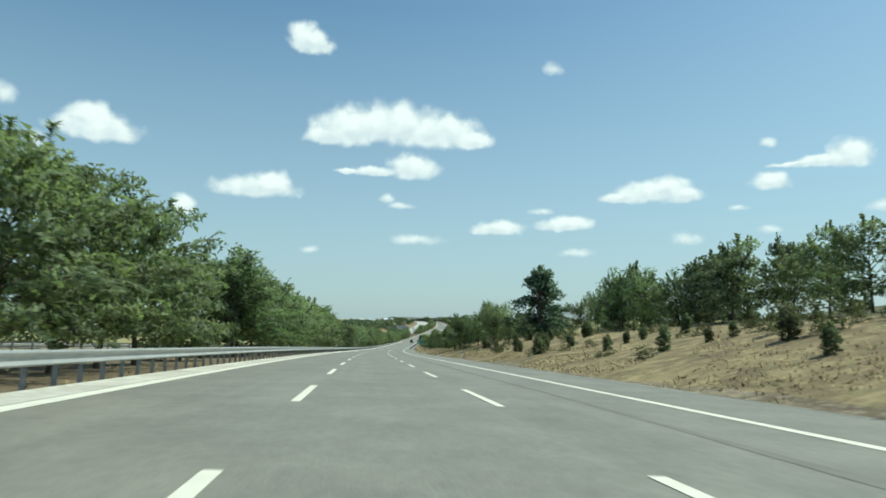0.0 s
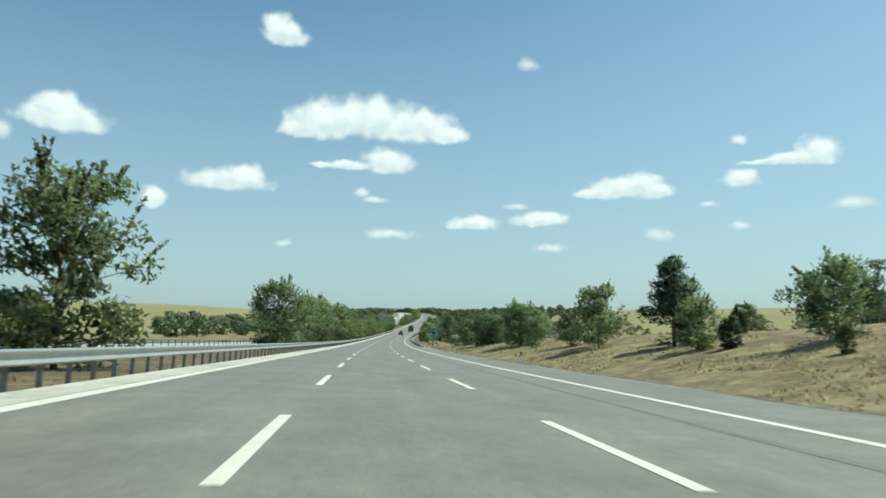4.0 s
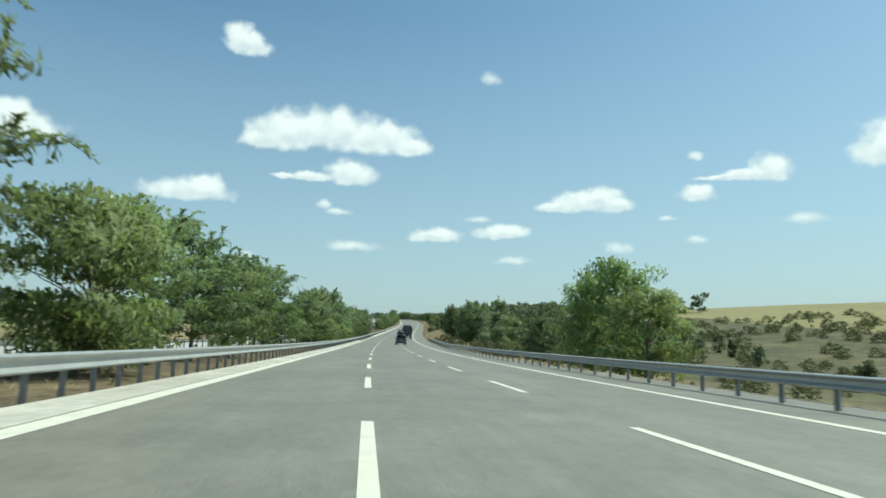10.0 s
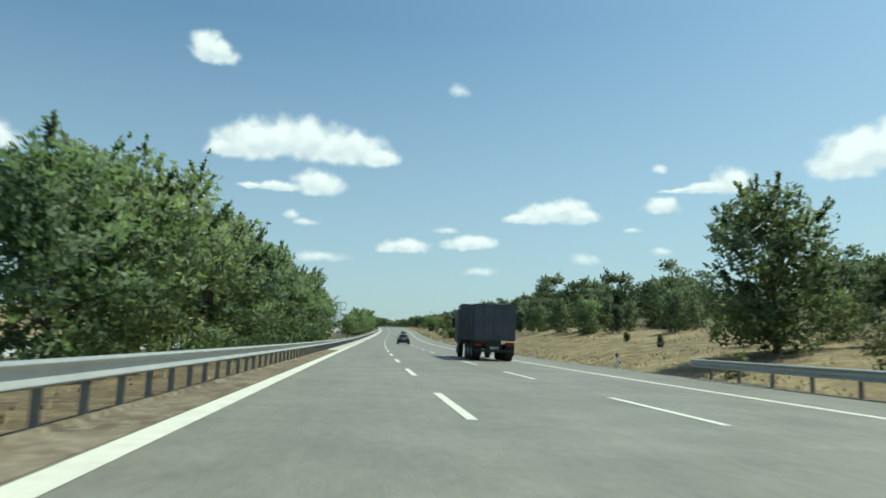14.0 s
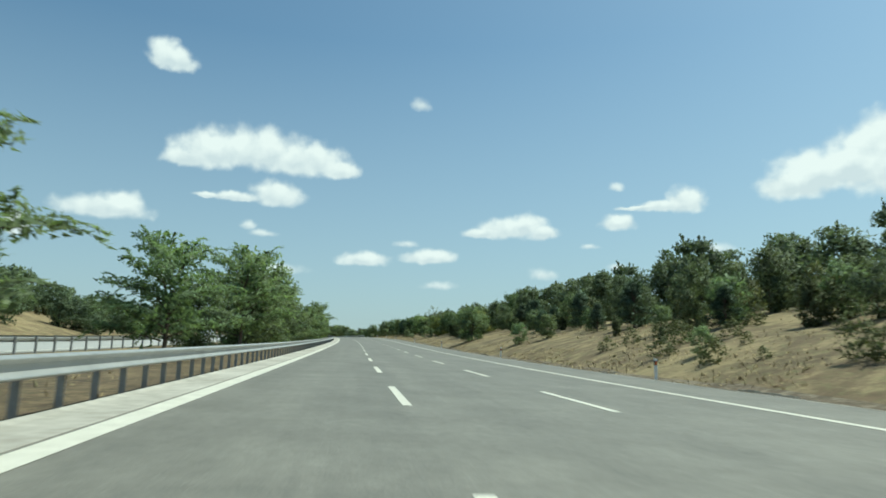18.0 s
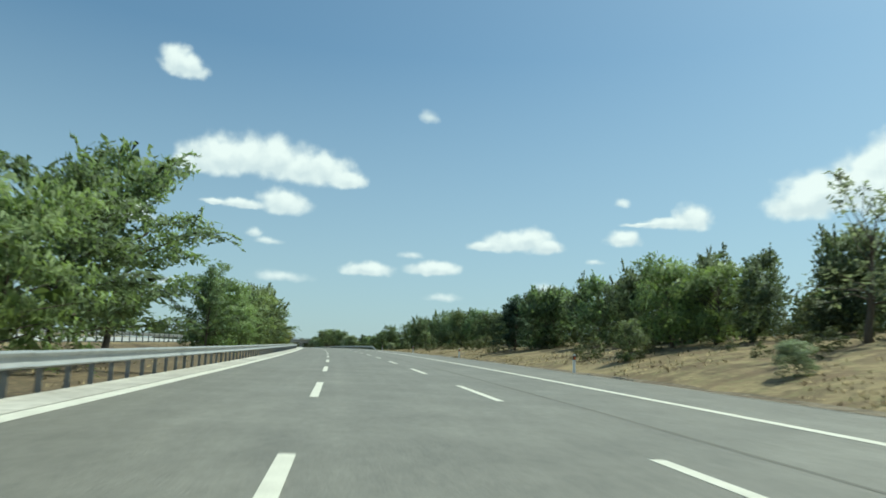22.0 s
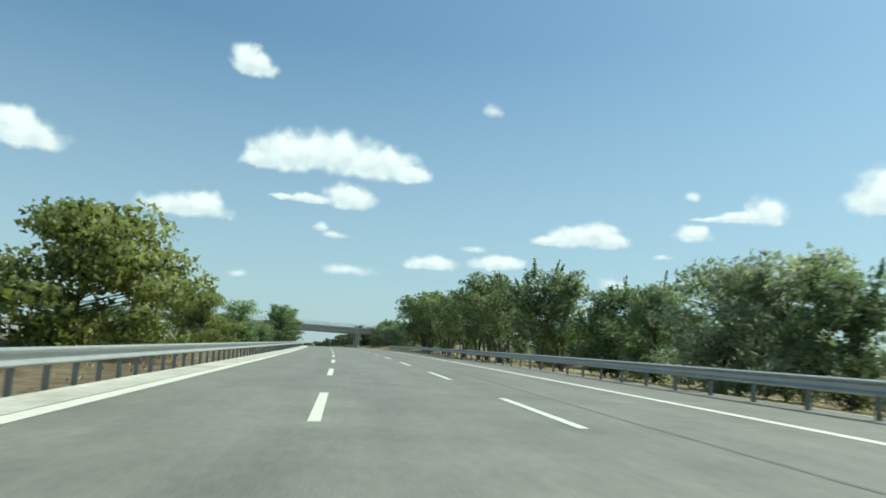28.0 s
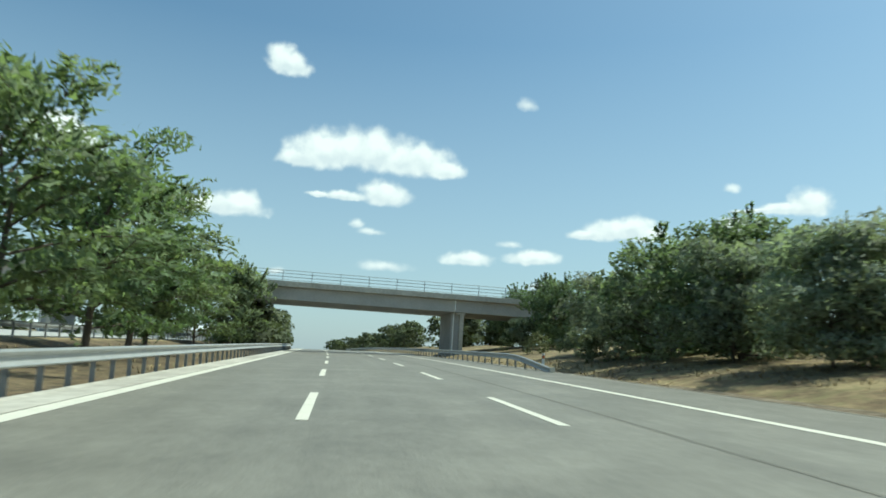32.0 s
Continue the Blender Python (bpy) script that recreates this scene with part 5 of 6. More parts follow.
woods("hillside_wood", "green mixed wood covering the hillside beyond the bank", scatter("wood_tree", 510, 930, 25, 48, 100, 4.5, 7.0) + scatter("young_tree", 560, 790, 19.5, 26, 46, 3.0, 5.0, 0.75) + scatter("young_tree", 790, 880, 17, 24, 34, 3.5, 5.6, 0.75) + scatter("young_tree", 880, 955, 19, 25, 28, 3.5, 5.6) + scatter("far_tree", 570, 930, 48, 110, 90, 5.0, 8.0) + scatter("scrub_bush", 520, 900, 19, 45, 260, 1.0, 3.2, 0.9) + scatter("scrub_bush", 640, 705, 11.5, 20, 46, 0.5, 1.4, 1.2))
woods("bank_wood", "green wood on top of the bank", scatter("wood_tree", -10, 150, 27, 38, 20, 5, 7.5) + scatter("far_tree", -10, 150, 38, 60, 24, 5, 7.5) + scatter("wood_tree", 150, 250, 24, 60, 10, 2.5, 5) + scatter("scrub_bush", 0, 270, 17, 45, 90, 0.6, 1.6, 1.1) + scatter("scrub_bush", 5, 125, 13, 24, 60, 0.35, 0.8, 1.9))
woods("roadside_wood", "green wood behind the roadside trees", scatter("wood_tree", 930, 1010, 20, 45, 22, 5, 7) + scatter("wood_tree", 1040, 1170, 22, 42, 20, 4.5, 7) + scatter("wood_tree", 1175, 1330, 19, 30, 14, 5, 8) + scatter("far_tree", 1175, 1330, 30, 45, 14, 5, 8) + scatter("scrub_bush", 940, 1260, 13, 30, 60, 0.7, 1.8, 1.2) + scatter("scrub_bush", 830, 960, 12.5, 24, 70, 0.5, 1.5, 1.2))
woods("far_side_wood", "trees beyond the opposite carriageway", scatter("far_tree", 655, 800, -90, -50, 120, 5, 8.0) + scatter("wood_tree", 680, 800, -46, -38, 44, 3.6, 5.4) + scatter("wood_tree", 640, 790, -62, -46, 40, 4.5, 7.0) + scatter("far_tree", 560, 640, -90, -54, 24, 4, 6.5) + scatter("juniper", 600, 800, -52, -39, 40, 0.9, 1.9) + scatter("far_tree", 800, 1300, -70, -40, 36, 5, 8) + scatter("far_tree", -10, 150, -80, -42, 20, 5, 7.5) + scatter("far_tree", 300, 560, -80, -42, 30, 5, 8))
woods("valley_scrub", "low olive and brown scrub filling the valley below the road", scatter("scrub_bush", 285, 420, 36, 158, 420, 0.6, 1.7, 1.9) + scatter("scrub_bush", 400, 540, 24, 118, 330, 0.7, 2.0, 1.6) + scatter("scrub_bush", 300, 430, 12, 24, 24, 0.3, 0.8, 1.4) + scatter("scrub_bush", 425, 535, 10.8, 24, 120, 0.8, 2.0, 1.2) + scatter("wood_tree", 435, 545, 20, 40, 30, 3.5, 5.5) + scatter("wood_tree", 440, 520, 40, 62, 10, 2.0, 3.5, 1.0))
woods("distant_rows", "rows of trees along the road in the distance", [("far_tree", 1285 + 9 * i + wr.uniform(-3, 3), -11.5, wr.uniform(6, 8.5), 1.2) for i in range(42)] + [("far_tree", 1300 + 7 * i + wr.uniform(-3, 3), wr.uniform(14, 34), wr.uniform(5, 8), 1.2) for i in range(50)] + scatter("far_tree", 1300, 2200, -120, -38, 30, 5, 8) + scatter("far_tree", 1800, 2600, -60, 90, 40, 6, 9))


# ---------------------------------------------------------------- details
M_GREEN = material("sign_green", (0.020, 0.185, 0.110), (0.026, 0.215, 0.128), 2.0, 0.45)
M_WHITE = material("sign_white", (0.78, 0.80, 0.78), (0.84, 0.85, 0.83), 3.0, 0.5)
M_RED = plain("sign_red", (0.85, 0.085, 0.055), 0.45)
M_BACK = material("sign_back", (0.40, 0.41, 0.41), (0.50, 0.51, 0.51), 1.5, 0.5, 0.4)
M_BLACK = plain("black_rubber", (0.012, 0.012, 0.012), 0.75)
M_GLASS = plain("car_glass", (0.010, 0.013, 0.015), 0.08, 0.0, 0.0)
M_GLASS.node_tree.nodes["Principled BSDF"].inputs["Specular IOR Level"].default_value = 0.28
M_TAIL = plain("tail_lamp_red", (0.30, 0.012, 0.014), 0.18, 0.0, 0.6)
M_CLEAR = plain("lamp_clear", (0.62, 0.58, 0.55), 0.15, 0.0, 1.0)
M_ALLOY = plain("alloy", (0.45, 0.46, 0.47), 0.35, 0.85)
M_CHROME = plain("chrome", (0.7, 0.7, 0.7), 0.15, 1.0)
M_TRIM = plain("black_trim", (0.02, 0.02, 0.022), 0.4)
M_PLATE = plain("plate_white", (0.62, 0.62, 0.60), 0.5)
M_PLATE_Y = plain("plate_yellow", (0.62, 0.42, 0.04), 0.5)
M_AMBER = plain("reflector_amber", (0.65, 0.12, 0.02), 0.3)
M_BUILD = material("pale_cladding", (0.58, 0.60, 0.60), (0.70, 0.71, 0.70), 0.4, 0.7)
M_ROOF = material("shed_roof", (0.42, 0.30, 0.24), (0.52, 0.40, 0.33), 0.4, 0.8)


def rod(a, b, r, sides=6):
    return tube([a, b], [r, r], sides)


def text_mesh(body, size, mat, bold=0.0):
    cu = bpy.data.curves.new("lettering", "FONT")
    cu.body, cu.size, cu.extrude, cu.offset = body, size, 0.004, bold
    ob = bpy.data.objects.new("lettering", cu)
    scene.collection.objects.link(ob)
    me = bpy.data.meshes.new_from_object(ob.evaluated_get(bpy.context.evaluated_depsgraph_get()))
    bpy.data.objects.remove(ob)
    me.materials.clear()
    me.materials.append(mat)
    return me


def upright(x, y, z):
    return Matrix.Translation((x, y, z)) @ Matrix.Rotation(radians(90), 4, "X")


# ---- green distance sign on one post
m = Matrix.Translation(on_ground(308.5, 12.0)) @ Matrix.Rotation(np.interp(308.5, SG, HEAD) + radians(-4), 4, "Z") @ Matrix.Diagonal((0.955, 1, 1, 1))
lift = on_road(308.5, 12.0, 2.15).z - on_ground(308.5, 12.0).z
sign = thing("road_sign", m, "green motorway distance sign with white lettering on a steel post", "road sign")
part("post", box(-0.13, 0.13, -0.02, 0.18, -0.4, lift + 1.7, 0.02), sign, "grey steel post", mat=M_POST)
panel = part("panel", box(-1.62, 1.62, -0.06, -0.03, lift, lift + 1.9, 0.012), sign, "green sign face", mat=M_GREEN)
for x0, x1, z0, z1 in ((-1.57, 1.57, 0.05, 0.085), (-1.57, 1.57, 1.815, 1.85), (-1.57, -1.535, 0.085, 1.815), (1.535, 1.57, 0.085, 1.815)):
    part("border", box(x0, x1, -0.068, -0.061, lift + z0, lift + z1), panel, "white border line", mat=M_WHITE)
bm = bmesh.new()
bmesh.ops.create_cone(bm, cap_ends=True, segments=8, radius1=0.5, radius2=0.5, depth=0.008, matrix=Matrix.Translation((-0.42, -0.066, lift + 1.36)) @ Matrix.Diagonal((0.92, 1, 0.36, 1)) @ Matrix.Rotation(radians(90), 4, "X") @ Matrix.Rotation(radians(22.5), 4, "Z"))
part("route_badge", bm, panel, "red route badge", mat=M_RED)
part("lettering", text_mesh("O - 3", 0.26, M_WHITE), panel, at=upright(-0.72, -0.072, lift + 1.27))
for x0, x1, z0, z1 in ((0.26, 1.22, 1.16, 1.18), (0.26, 1.22, 1.50, 1.52), (0.26, 0.28, 1.18, 1.50), (1.20, 1.22, 1.18, 1.50)):
    part("route_frame", box(x0, x1, -0.068, -0.061, lift + z0, lift + z1), panel, "thin white frame", mat=M_WHITE)
part("lettering", text_mesh("E 80", 0.30, M_WHITE), panel, at=upright(0.40, -0.066, lift + 1.24))
part("lettering", text_mesh("Havsa", 0.40, M_WHITE, 0.010), panel, at=upright(-1.34, -0.066, lift + 0.72))
part("lettering", text_mesh("26", 0.40, M_WHITE, 0.010), panel, at=upright(0.88, -0.066, lift + 0.72))
part("lettering", text_mesh("\u0130stanbul", 0.40, M_WHITE, 0.010), panel, at=upright(-1.34, -0.066, lift + 0.26))
part("lettering", text_mesh("223", 0.40, M_WHITE, 0.010), panel, at=upright(0.62, -0.066, lift + 0.26))
for z in (0.45, 1.45):
    part("bracket", box(-1.5, 1.5, -0.03, 0.0, lift + z, lift + z + 0.08), sign, "steel rail behind the panel", mat=M_POST)

# ---- sign gantry over the opposite carriageway, seen from behind
m = Matrix.Translation(on_ground(656.6, -11.85)) @ Matrix.Rotation(np.interp(655.5, SG, HEAD), 4, "Z")
gantry = thing("sign_gantry", m, "galvanised steel lattice gantry holding a large sign seen from behind", "sign gantry")
for cx in (0.0, -24.5):
    pieces = [rod((cx + dx, dy, -0.3), (cx + dx, dy, 8.05), 0.062) for dx in (-0.33, 0.33) for dy in (-0.35, 0.35)]
    k = 0
    for z in np.arange(0.4, 7.6, 0.72):
        for dy in (-0.35, 0.35):
            pieces.append(rod((cx - 0.33, dy, z), (cx + 0.33, dy, z), 0.028, 4))
            pieces.append(rod((cx - 0.33 if k % 2 else cx + 0.33, dy, z), (cx + 0.33 if k % 2 else cx - 0.33, dy, z + 0.72), 0.024, 4))
        for dx in (-0.33, 0.33):
            pieces.append(rod((cx + dx, -0.35, z), (cx + dx, 0.35, z + 0.72), 0.022, 4))
        k += 1
    part("column", mesh("column", *joined(pieces), M_STEEL), gantry, "lattice column of four tubes")
    part("footing", box(cx - 0.6, cx + 0.6, -0.6, 0.6, -0.5, 0.12, 0.03), gantry, "concrete footing", mat=M_CONCRETE)
for dy in (-0.42, 0.42):
    for z in (6.15, 7.75):
        part("chord", mesh("chord", *rod((-26.0, dy, z), (1.4, dy, z), 0.055), M_STEEL), gantry)
n = 14
for i in range(n + 1):
    x = 1.4 - 27.4 * i / n
    for dy in (-0.42, 0.42):
        part("upright", mesh("upright", *rod((x, dy, 6.15), (x, dy, 7.75), 0.035, 5), M_STEEL), gantry)
        if i < n:
            part("diagonal", mesh("diagonal", *rod((x - 27.4 / n, dy, 7.75), (x, dy, 6.15), 0.026, 5), M_STEEL), gantry)
    part("cross_tie", mesh("cross_tie", *joined([rod((x, -0.42, 7.75), (x, 0.42, 7.75), 0.028, 4), rod((x, -0.42, 6.15), (x, 0.42, 6.15), 0.028, 4)]), M_STEEL), gantry)
back_panel = part("sign_panel", box(-16.0, -5.2, 0.52, 0.56, 5.75, 8.95, 0.01), gantry, "grey back of the large sign", mat=M_BACK)
for i in range(10):
    x = -15.9 + 10.6 * i / 9
    part("stiffener", box(x - 0.05, x + 0.05, 0.44, 0.517, 5.68, 9.0), back_panel, mat=M_POST)
for i in range(11):
    z = 5.85 + 0.3 * i
    part("slat", box(-15.95, -5.25, 0.488, 0.518, z, z + 0.03), back_panel, mat=M_POST)

# ---- overpass
m = Matrix.Translation(on_road(1277.5, 0, 0)) @ Matrix.Rotation(np.interp(1277.5, SG, HEAD), 4, "Z") @ Matrix.Rotation(radians(0.2), 4, "Y")
bridge = thing("overpass_bridge", m, "grey concrete overpass with thin metal railing crossing the motorway", "bridge")
part("girder", box(-75, 62, 0.5, 9.2, 5.15, 6.45, 0.03), bridge, "dark grey concrete girder", mat=M_CONCRETE)
part("deck_slab", box(-75, 62, -0.1, 9.8, 6.46, 7.05, 0.04), bridge, "paler concrete deck edge", mat=M_GUTTER)
for y in (0.05, 9.6):
    for i in range(46):
        x = -73 + 3.0 * i
        part("railing_post", box(x - 0.03, x + 0.03, y - 0.03, y + 0.03, 7.05, 8.2), bridge, mat=M_POST)
    for z in (7.5, 7.85, 8.17):
        part("rail", mesh("rail", *rod((-74, y, z), (61, y, z), 0.028, 5), M_POST), bridge)
for x in (11.9, -29.8):
    pier = part("pier", box(x - 0.55, x + 0.55, 1.2, 8.4, -1.5, 5.14, 0.06), bridge, "concrete wall pier", mat=M_CONCRETE)
    part("pier_nose", box(x + 0.3, x + 0.75, 0.72, 1.18, -1.5, 5.0, 0.04), pier, "pale square shaft in front", mat=M_GUTTER)
    part("cap", box(x - 0.1, x + 0.85, 0.62, 1.19, 4.88, 5.13, 0.02), pier, "pale capping block", mat=M_GUTTER)
    part("drain_pipe", mesh("drain_pipe", *tube([(x - 0.35, 1.1, -1), (x - 0.35, 1.1, 4.9), (x - 0.35, 0.44, 5.3), (x - 0.35, 0.44, 6.4)], [0.07] * 4, 6), M_WHITE), pier, "pale drain pipe")


# ---- delineator posts
def delineator(s, lat):
    t = thing("delineator_post", Matrix.Translation(on_ground(s, lat, -0.05)) @ Matrix.Rotation(np.interp(s, SG, HEAD), 4, "Z"), "white plastic delineator post with dark band and reflector beside the shoulder", "marker post", "delineator posts")
    part("body", DELIN[0], t)
    part("dark_band", DELIN[1], t, "black band")
    part("reflector", DELIN[2], t, "amber reflector")


def bm_mesh(name, bm, mat):
    me = bpy.data.meshes.new(name)
    bm.to_mesh(me)
    bm.free()
    me.materials.append(mat)
    return me


DELIN = (bm_mesh("body", box(-0.06, 0.06, -0.05, 0.05, -0.2, 1.0, 0.02), M_WHITE), bm_mesh("dark_band", box(-0.064, 0.064, -0.054, 0.054, 0.70, 0.92, 0.02), M_TRIM), bm_mesh("reflector", box(-0.03, 0.03, -0.062, -0.055, 0.74, 0.88), M_AMBER))
for s, lat in ((12.4, 9.3), (76, 9.3), (107, 9.4), (147, 9.5), (186, 9.4), (225, 9.2), (271, 9.1), (543, 9.6), (620, 9.6), (651, 9.6), (688.6, 9.6), (720.4, 9.8), (760, 9.6), (800, 9.6), (847, 9.7), (876, 9.6), (905, 9.3), (946, 9.4), (1190, 9.5), (1239, 9.4)):
    delineator(s, lat)

# ---- concrete channel slabs at the foot of the bank
SLAB = bm_mesh("slab", box(-0.32, 0.32, 0, 0.95, -0.12, 0.0, 0.03), M_GUTTER)
channel = thing("drain_channel", Matrix.Identity(4), "broken pale concrete slabs of a roadside drain", "drain channel")
cr = random.Random(3)
for s0, s1, keep in ((230, 265, 0.2), (330, 350, 0.6), (500, 640, 0.2), (640, 800, 0.45), (800, 960, 0.2), (1165, 1240, 0.2)):
    s = s0
    while s < s1:
        if cr.random() < keep:
            run = cr.randint(1, 4)
            for k in range(run):
                mm = Matrix.Translation(on_ground(s, 10.2 + cr.uniform(-0.1, 0.1), 0.03)) @ Matrix.Rotation(np.interp(s, SG, HEAD) + cr.uniform(-0.06, 0.06), 4, "Z") @ Matrix.Rotation(radians(cr.uniform(4, 16)), 4, "Y")
                part("slab", SLAB, channel, at=mm)
                s += 1.0
        s += cr.uniform(1.0, 3.0)

# ---- tar seams and cracks on the asphalt
M_TAR = material("tar_seam", (0.130, 0.122, 0.100), (0.182, 0.172, 0.140), 1.5, 0.85)
for name, s0, s1, lat, wd in (("tar_seam", 800, 1260, 3.05, 0.15), ("tar_seam", -60, 130, 3.9, 0.34), ("tar_seam", 130, 330, 4.3, 0.22)):
    ss = np.arange(s0, s1, 1.5)
    vs, fs = [], []
    for i, s in enumerate(ss):
        o = 0.22 * noise.noise((s * 0.06, lat, 0.4)) + 0.05 * noise.noise((s * 0.7, lat, 2.0))
        ww = wd * (0.5 + 0.7 * abs(noise.noise((s * 0.11, 4.0, lat))))
        vs += [on_road(s, lat + o - ww / 2, 0.004), on_road(s, lat + o + ww / 2, 0.004)]
        if i:
            fs.append((2 * i - 2, 2 * i - 1, 2 * i + 1, 2 * i))
    tagged(new(name, mesh(name, vs, fs, M_TAR)), "dark tar seam along the lane", "road seam", kind="structure")


# ---- vehicles
def loft(stations, rules, parent, mats, bottom=True):
    """Skin over cross-sections; rules(i, k) names the part that each patch belongs to."""
    rings = []
    for y, half in stations:
        right = [Vector((x, y, z)) for x, z in half]
        rings.append([Vector((-p.x, p.y, p.z)) for p in reversed(right)] + right[1:])
    groups = {}
    n = len(rings[0])
    for i in range(len(rings) - 1):
        for k in range(n - 1):
            side = k if k < n // 2 else n - 2 - k
            groups.setdefault(rules(i, n // 2 - 1 - side, k < n // 2), []).append((rings[i][k], rings[i][k + 1], rings[i + 1][k + 1], rings[i + 1][k]))
    groups.setdefault("body", []).append(tuple(rings[0]))
    groups["body"].append(tuple(reversed(rings[-1])))
    out = {}
    for name, quads in groups.items():
        bm = bmesh.new()
        for q in quads:
            vv = []
            for p in q:
                if not vv or (vv[-1].co - p).length > 1e-6:
                    vv.append(bm.verts.new(p))
            if len(vv) > 2:
                bm.faces.new(vv)
        bmesh.ops.remove_doubles(bm, verts=bm.verts[:], dist=0.0005)
        bmesh.ops.recalc_face_normals(bm, faces=bm.faces[:])
        for f in bm.faces:
            f.smooth = True
        base = name.split("-")[0]
        ob = part(base, bm, parent, mat=mats.get(base, mats["body"]))
        out[name] = ob
    return out


def wheel(parent, x, y, r, wd, mat_rim, spokes=5):
    s = 1 if x > 0 else -1
    at = Matrix.Translation((x, y, r))
    # black disc proud of the body, in place of the wheel well's shade
    arch = bmesh.new()
    bmesh.ops.create_cone(arch, cap_ends=True, segments=28, radius1=r * 1.17, radius2=r * 1.17, depth=0.25, matrix=Matrix.Translation((-s * 0.118, 0, 0.01)) @ Matrix.Rotation(radians(90), 4, "Y"))
    part("wheel_arch", arch, parent, "black disc for the shaded wheel well", at=at, mat=M_TRIM)
    prof = [(wd / 2, r * 0.62), (wd / 2 + 0.005, r * 0.8), (wd / 2 - 0.01, r * 0.95), (wd / 2 - 0.04, r), (-wd / 2 + 0.04, r), (-wd / 2, r * 0.9), (-wd / 2, r * 0.6)]
    vs, fs = [], []
    seg = 28
    for i in range(seg):
        a = 2 * math.pi * i / seg
        for px, pr in prof:
            vs.append((px * s, pr * math.cos(a), pr * math.sin(a)))
    m_ = len(prof)
    for i in range(seg):
        for k in range(m_ - 1):
            fs.append((i * m_ + k, i * m_ + k + 1, ((i + 1) % seg) * m_ + k + 1, ((i + 1) % seg) * m_ + k))
    w_ = part("wheel", mesh("tyre", vs, fs, M_BLACK, True), parent, at=at @ Matrix.Translation((s * (0.02 - wd / 2 + 0.02), 0, 0)))
    pieces = []
    for k in range(spokes):
        a = 2 * math.pi * k / spokes
        for da in (-0.16, 0.16):
            pieces.append(rod((s * (wd / 2 - 0.015), r * 0.1 * math.cos(a), r * 0.1 * math.sin(a)), (s * (wd / 2 - 0.005), r * 0.6 * math.cos(a + da), r * 0.6 * math.sin(a + da)), 0.024, 5))
    ring = [(s * (wd / 2 + 0.0), r * 0.6 * math.cos(2 * math.pi * k / 24), r * 0.6 * math.sin(2 * math.pi * k / 24)) for k in range(25)]
    pieces.append(tube(ring, [0.022] * 25, 5))
    pieces.append(rod((s * (wd / 2 - 0.04), 0, 0), (s * (wd / 2 + 0.005), 0, 0), r * 0.16, 10))
    part("rim", mesh("rim", *joined(pieces), mat_rim, True), w_, "silver spoked rim")
    # black backing disc paints the shade seen between the spokes
    disc = bmesh.new()
    bmesh.ops.create_cone(disc, cap_ends=True, segments=24, radius1=r * 0.6, radius2=r * 0.6, depth=0.02, matrix=Matrix.Translation((s * (wd / 2 - 0.05), 0, 0)) @ Matrix.Rotation(radians(90), 4, "Y"))
    part("brake_disc", disc, w_, "black disc for the shaded inside of the wheel", mat=M_TRIM)


def blob_box(parent, name, x, y0, y1, z0, z1, mat, label, taper=0.6):
    """Rounded case, lower at the ends."""
    st = []
    for f in (0, 0.04, 0.12, 0.3, 0.6, 0.85, 0.95, 1.0):
        e = 1 - abs(2 * f - 1) ** 4 * taper
        if f in (0, 1.0):
            e *= 0.72
        zt, zb = z0 + (z1 - z0) * (0.15 + 0.85 * e), z0 + (z1 - z0) * 0.12 * (1 - e)
        w_ = x * (0.72 + 0.28 * e)
        st.append((y0 + (y1 - y0) * f, [(0, zb), (w_ * 0.8, zb), (w_, zb + (zt - zb) * 0.3), (w_ * 0.98, zb + (zt - zb) * 0.6), (w_ * 0.8, zt - 0.03), (w_ * 0.4, zt), (0, zt + 0.005)]))
    holder = thing(name, Matrix.Identity(4), label, "roof box")
    loft(st, lambda i, k, left: "lower_shell" if k < 2 else "body", holder, {"body": mat, "lower_shell": M_BLACK})
    part("rear_clasp", box(-0.09, 0.09, y0 - 0.012, y0 + 0.02, z0 + 0.10, z0 + 0.15, 0.006), holder, "grey clasp", mat=M_POST)
    return holder


def paint(name, colour):
    m_ = plain(name, colour, 0.34, 0.15, 0.7)
    return m_


def plate(parent, y, z, mat):
    p = part("number_plate", box(-0.26, 0.26, y - 0.016, y - 0.004, z, z + 0.12, 0.004), parent, "number plate with unreadable dark bars", mat=mat)
    for i, w_ in enumerate((0.05, 0.11, 0.16)):
        x = (-0.2, -0.09, 0.06)[i]
        part("plate_bar", box(x, x + w_, y - 0.021, y - 0.0165, z + 0.03, z + 0.09), p, mat=M_TRIM)


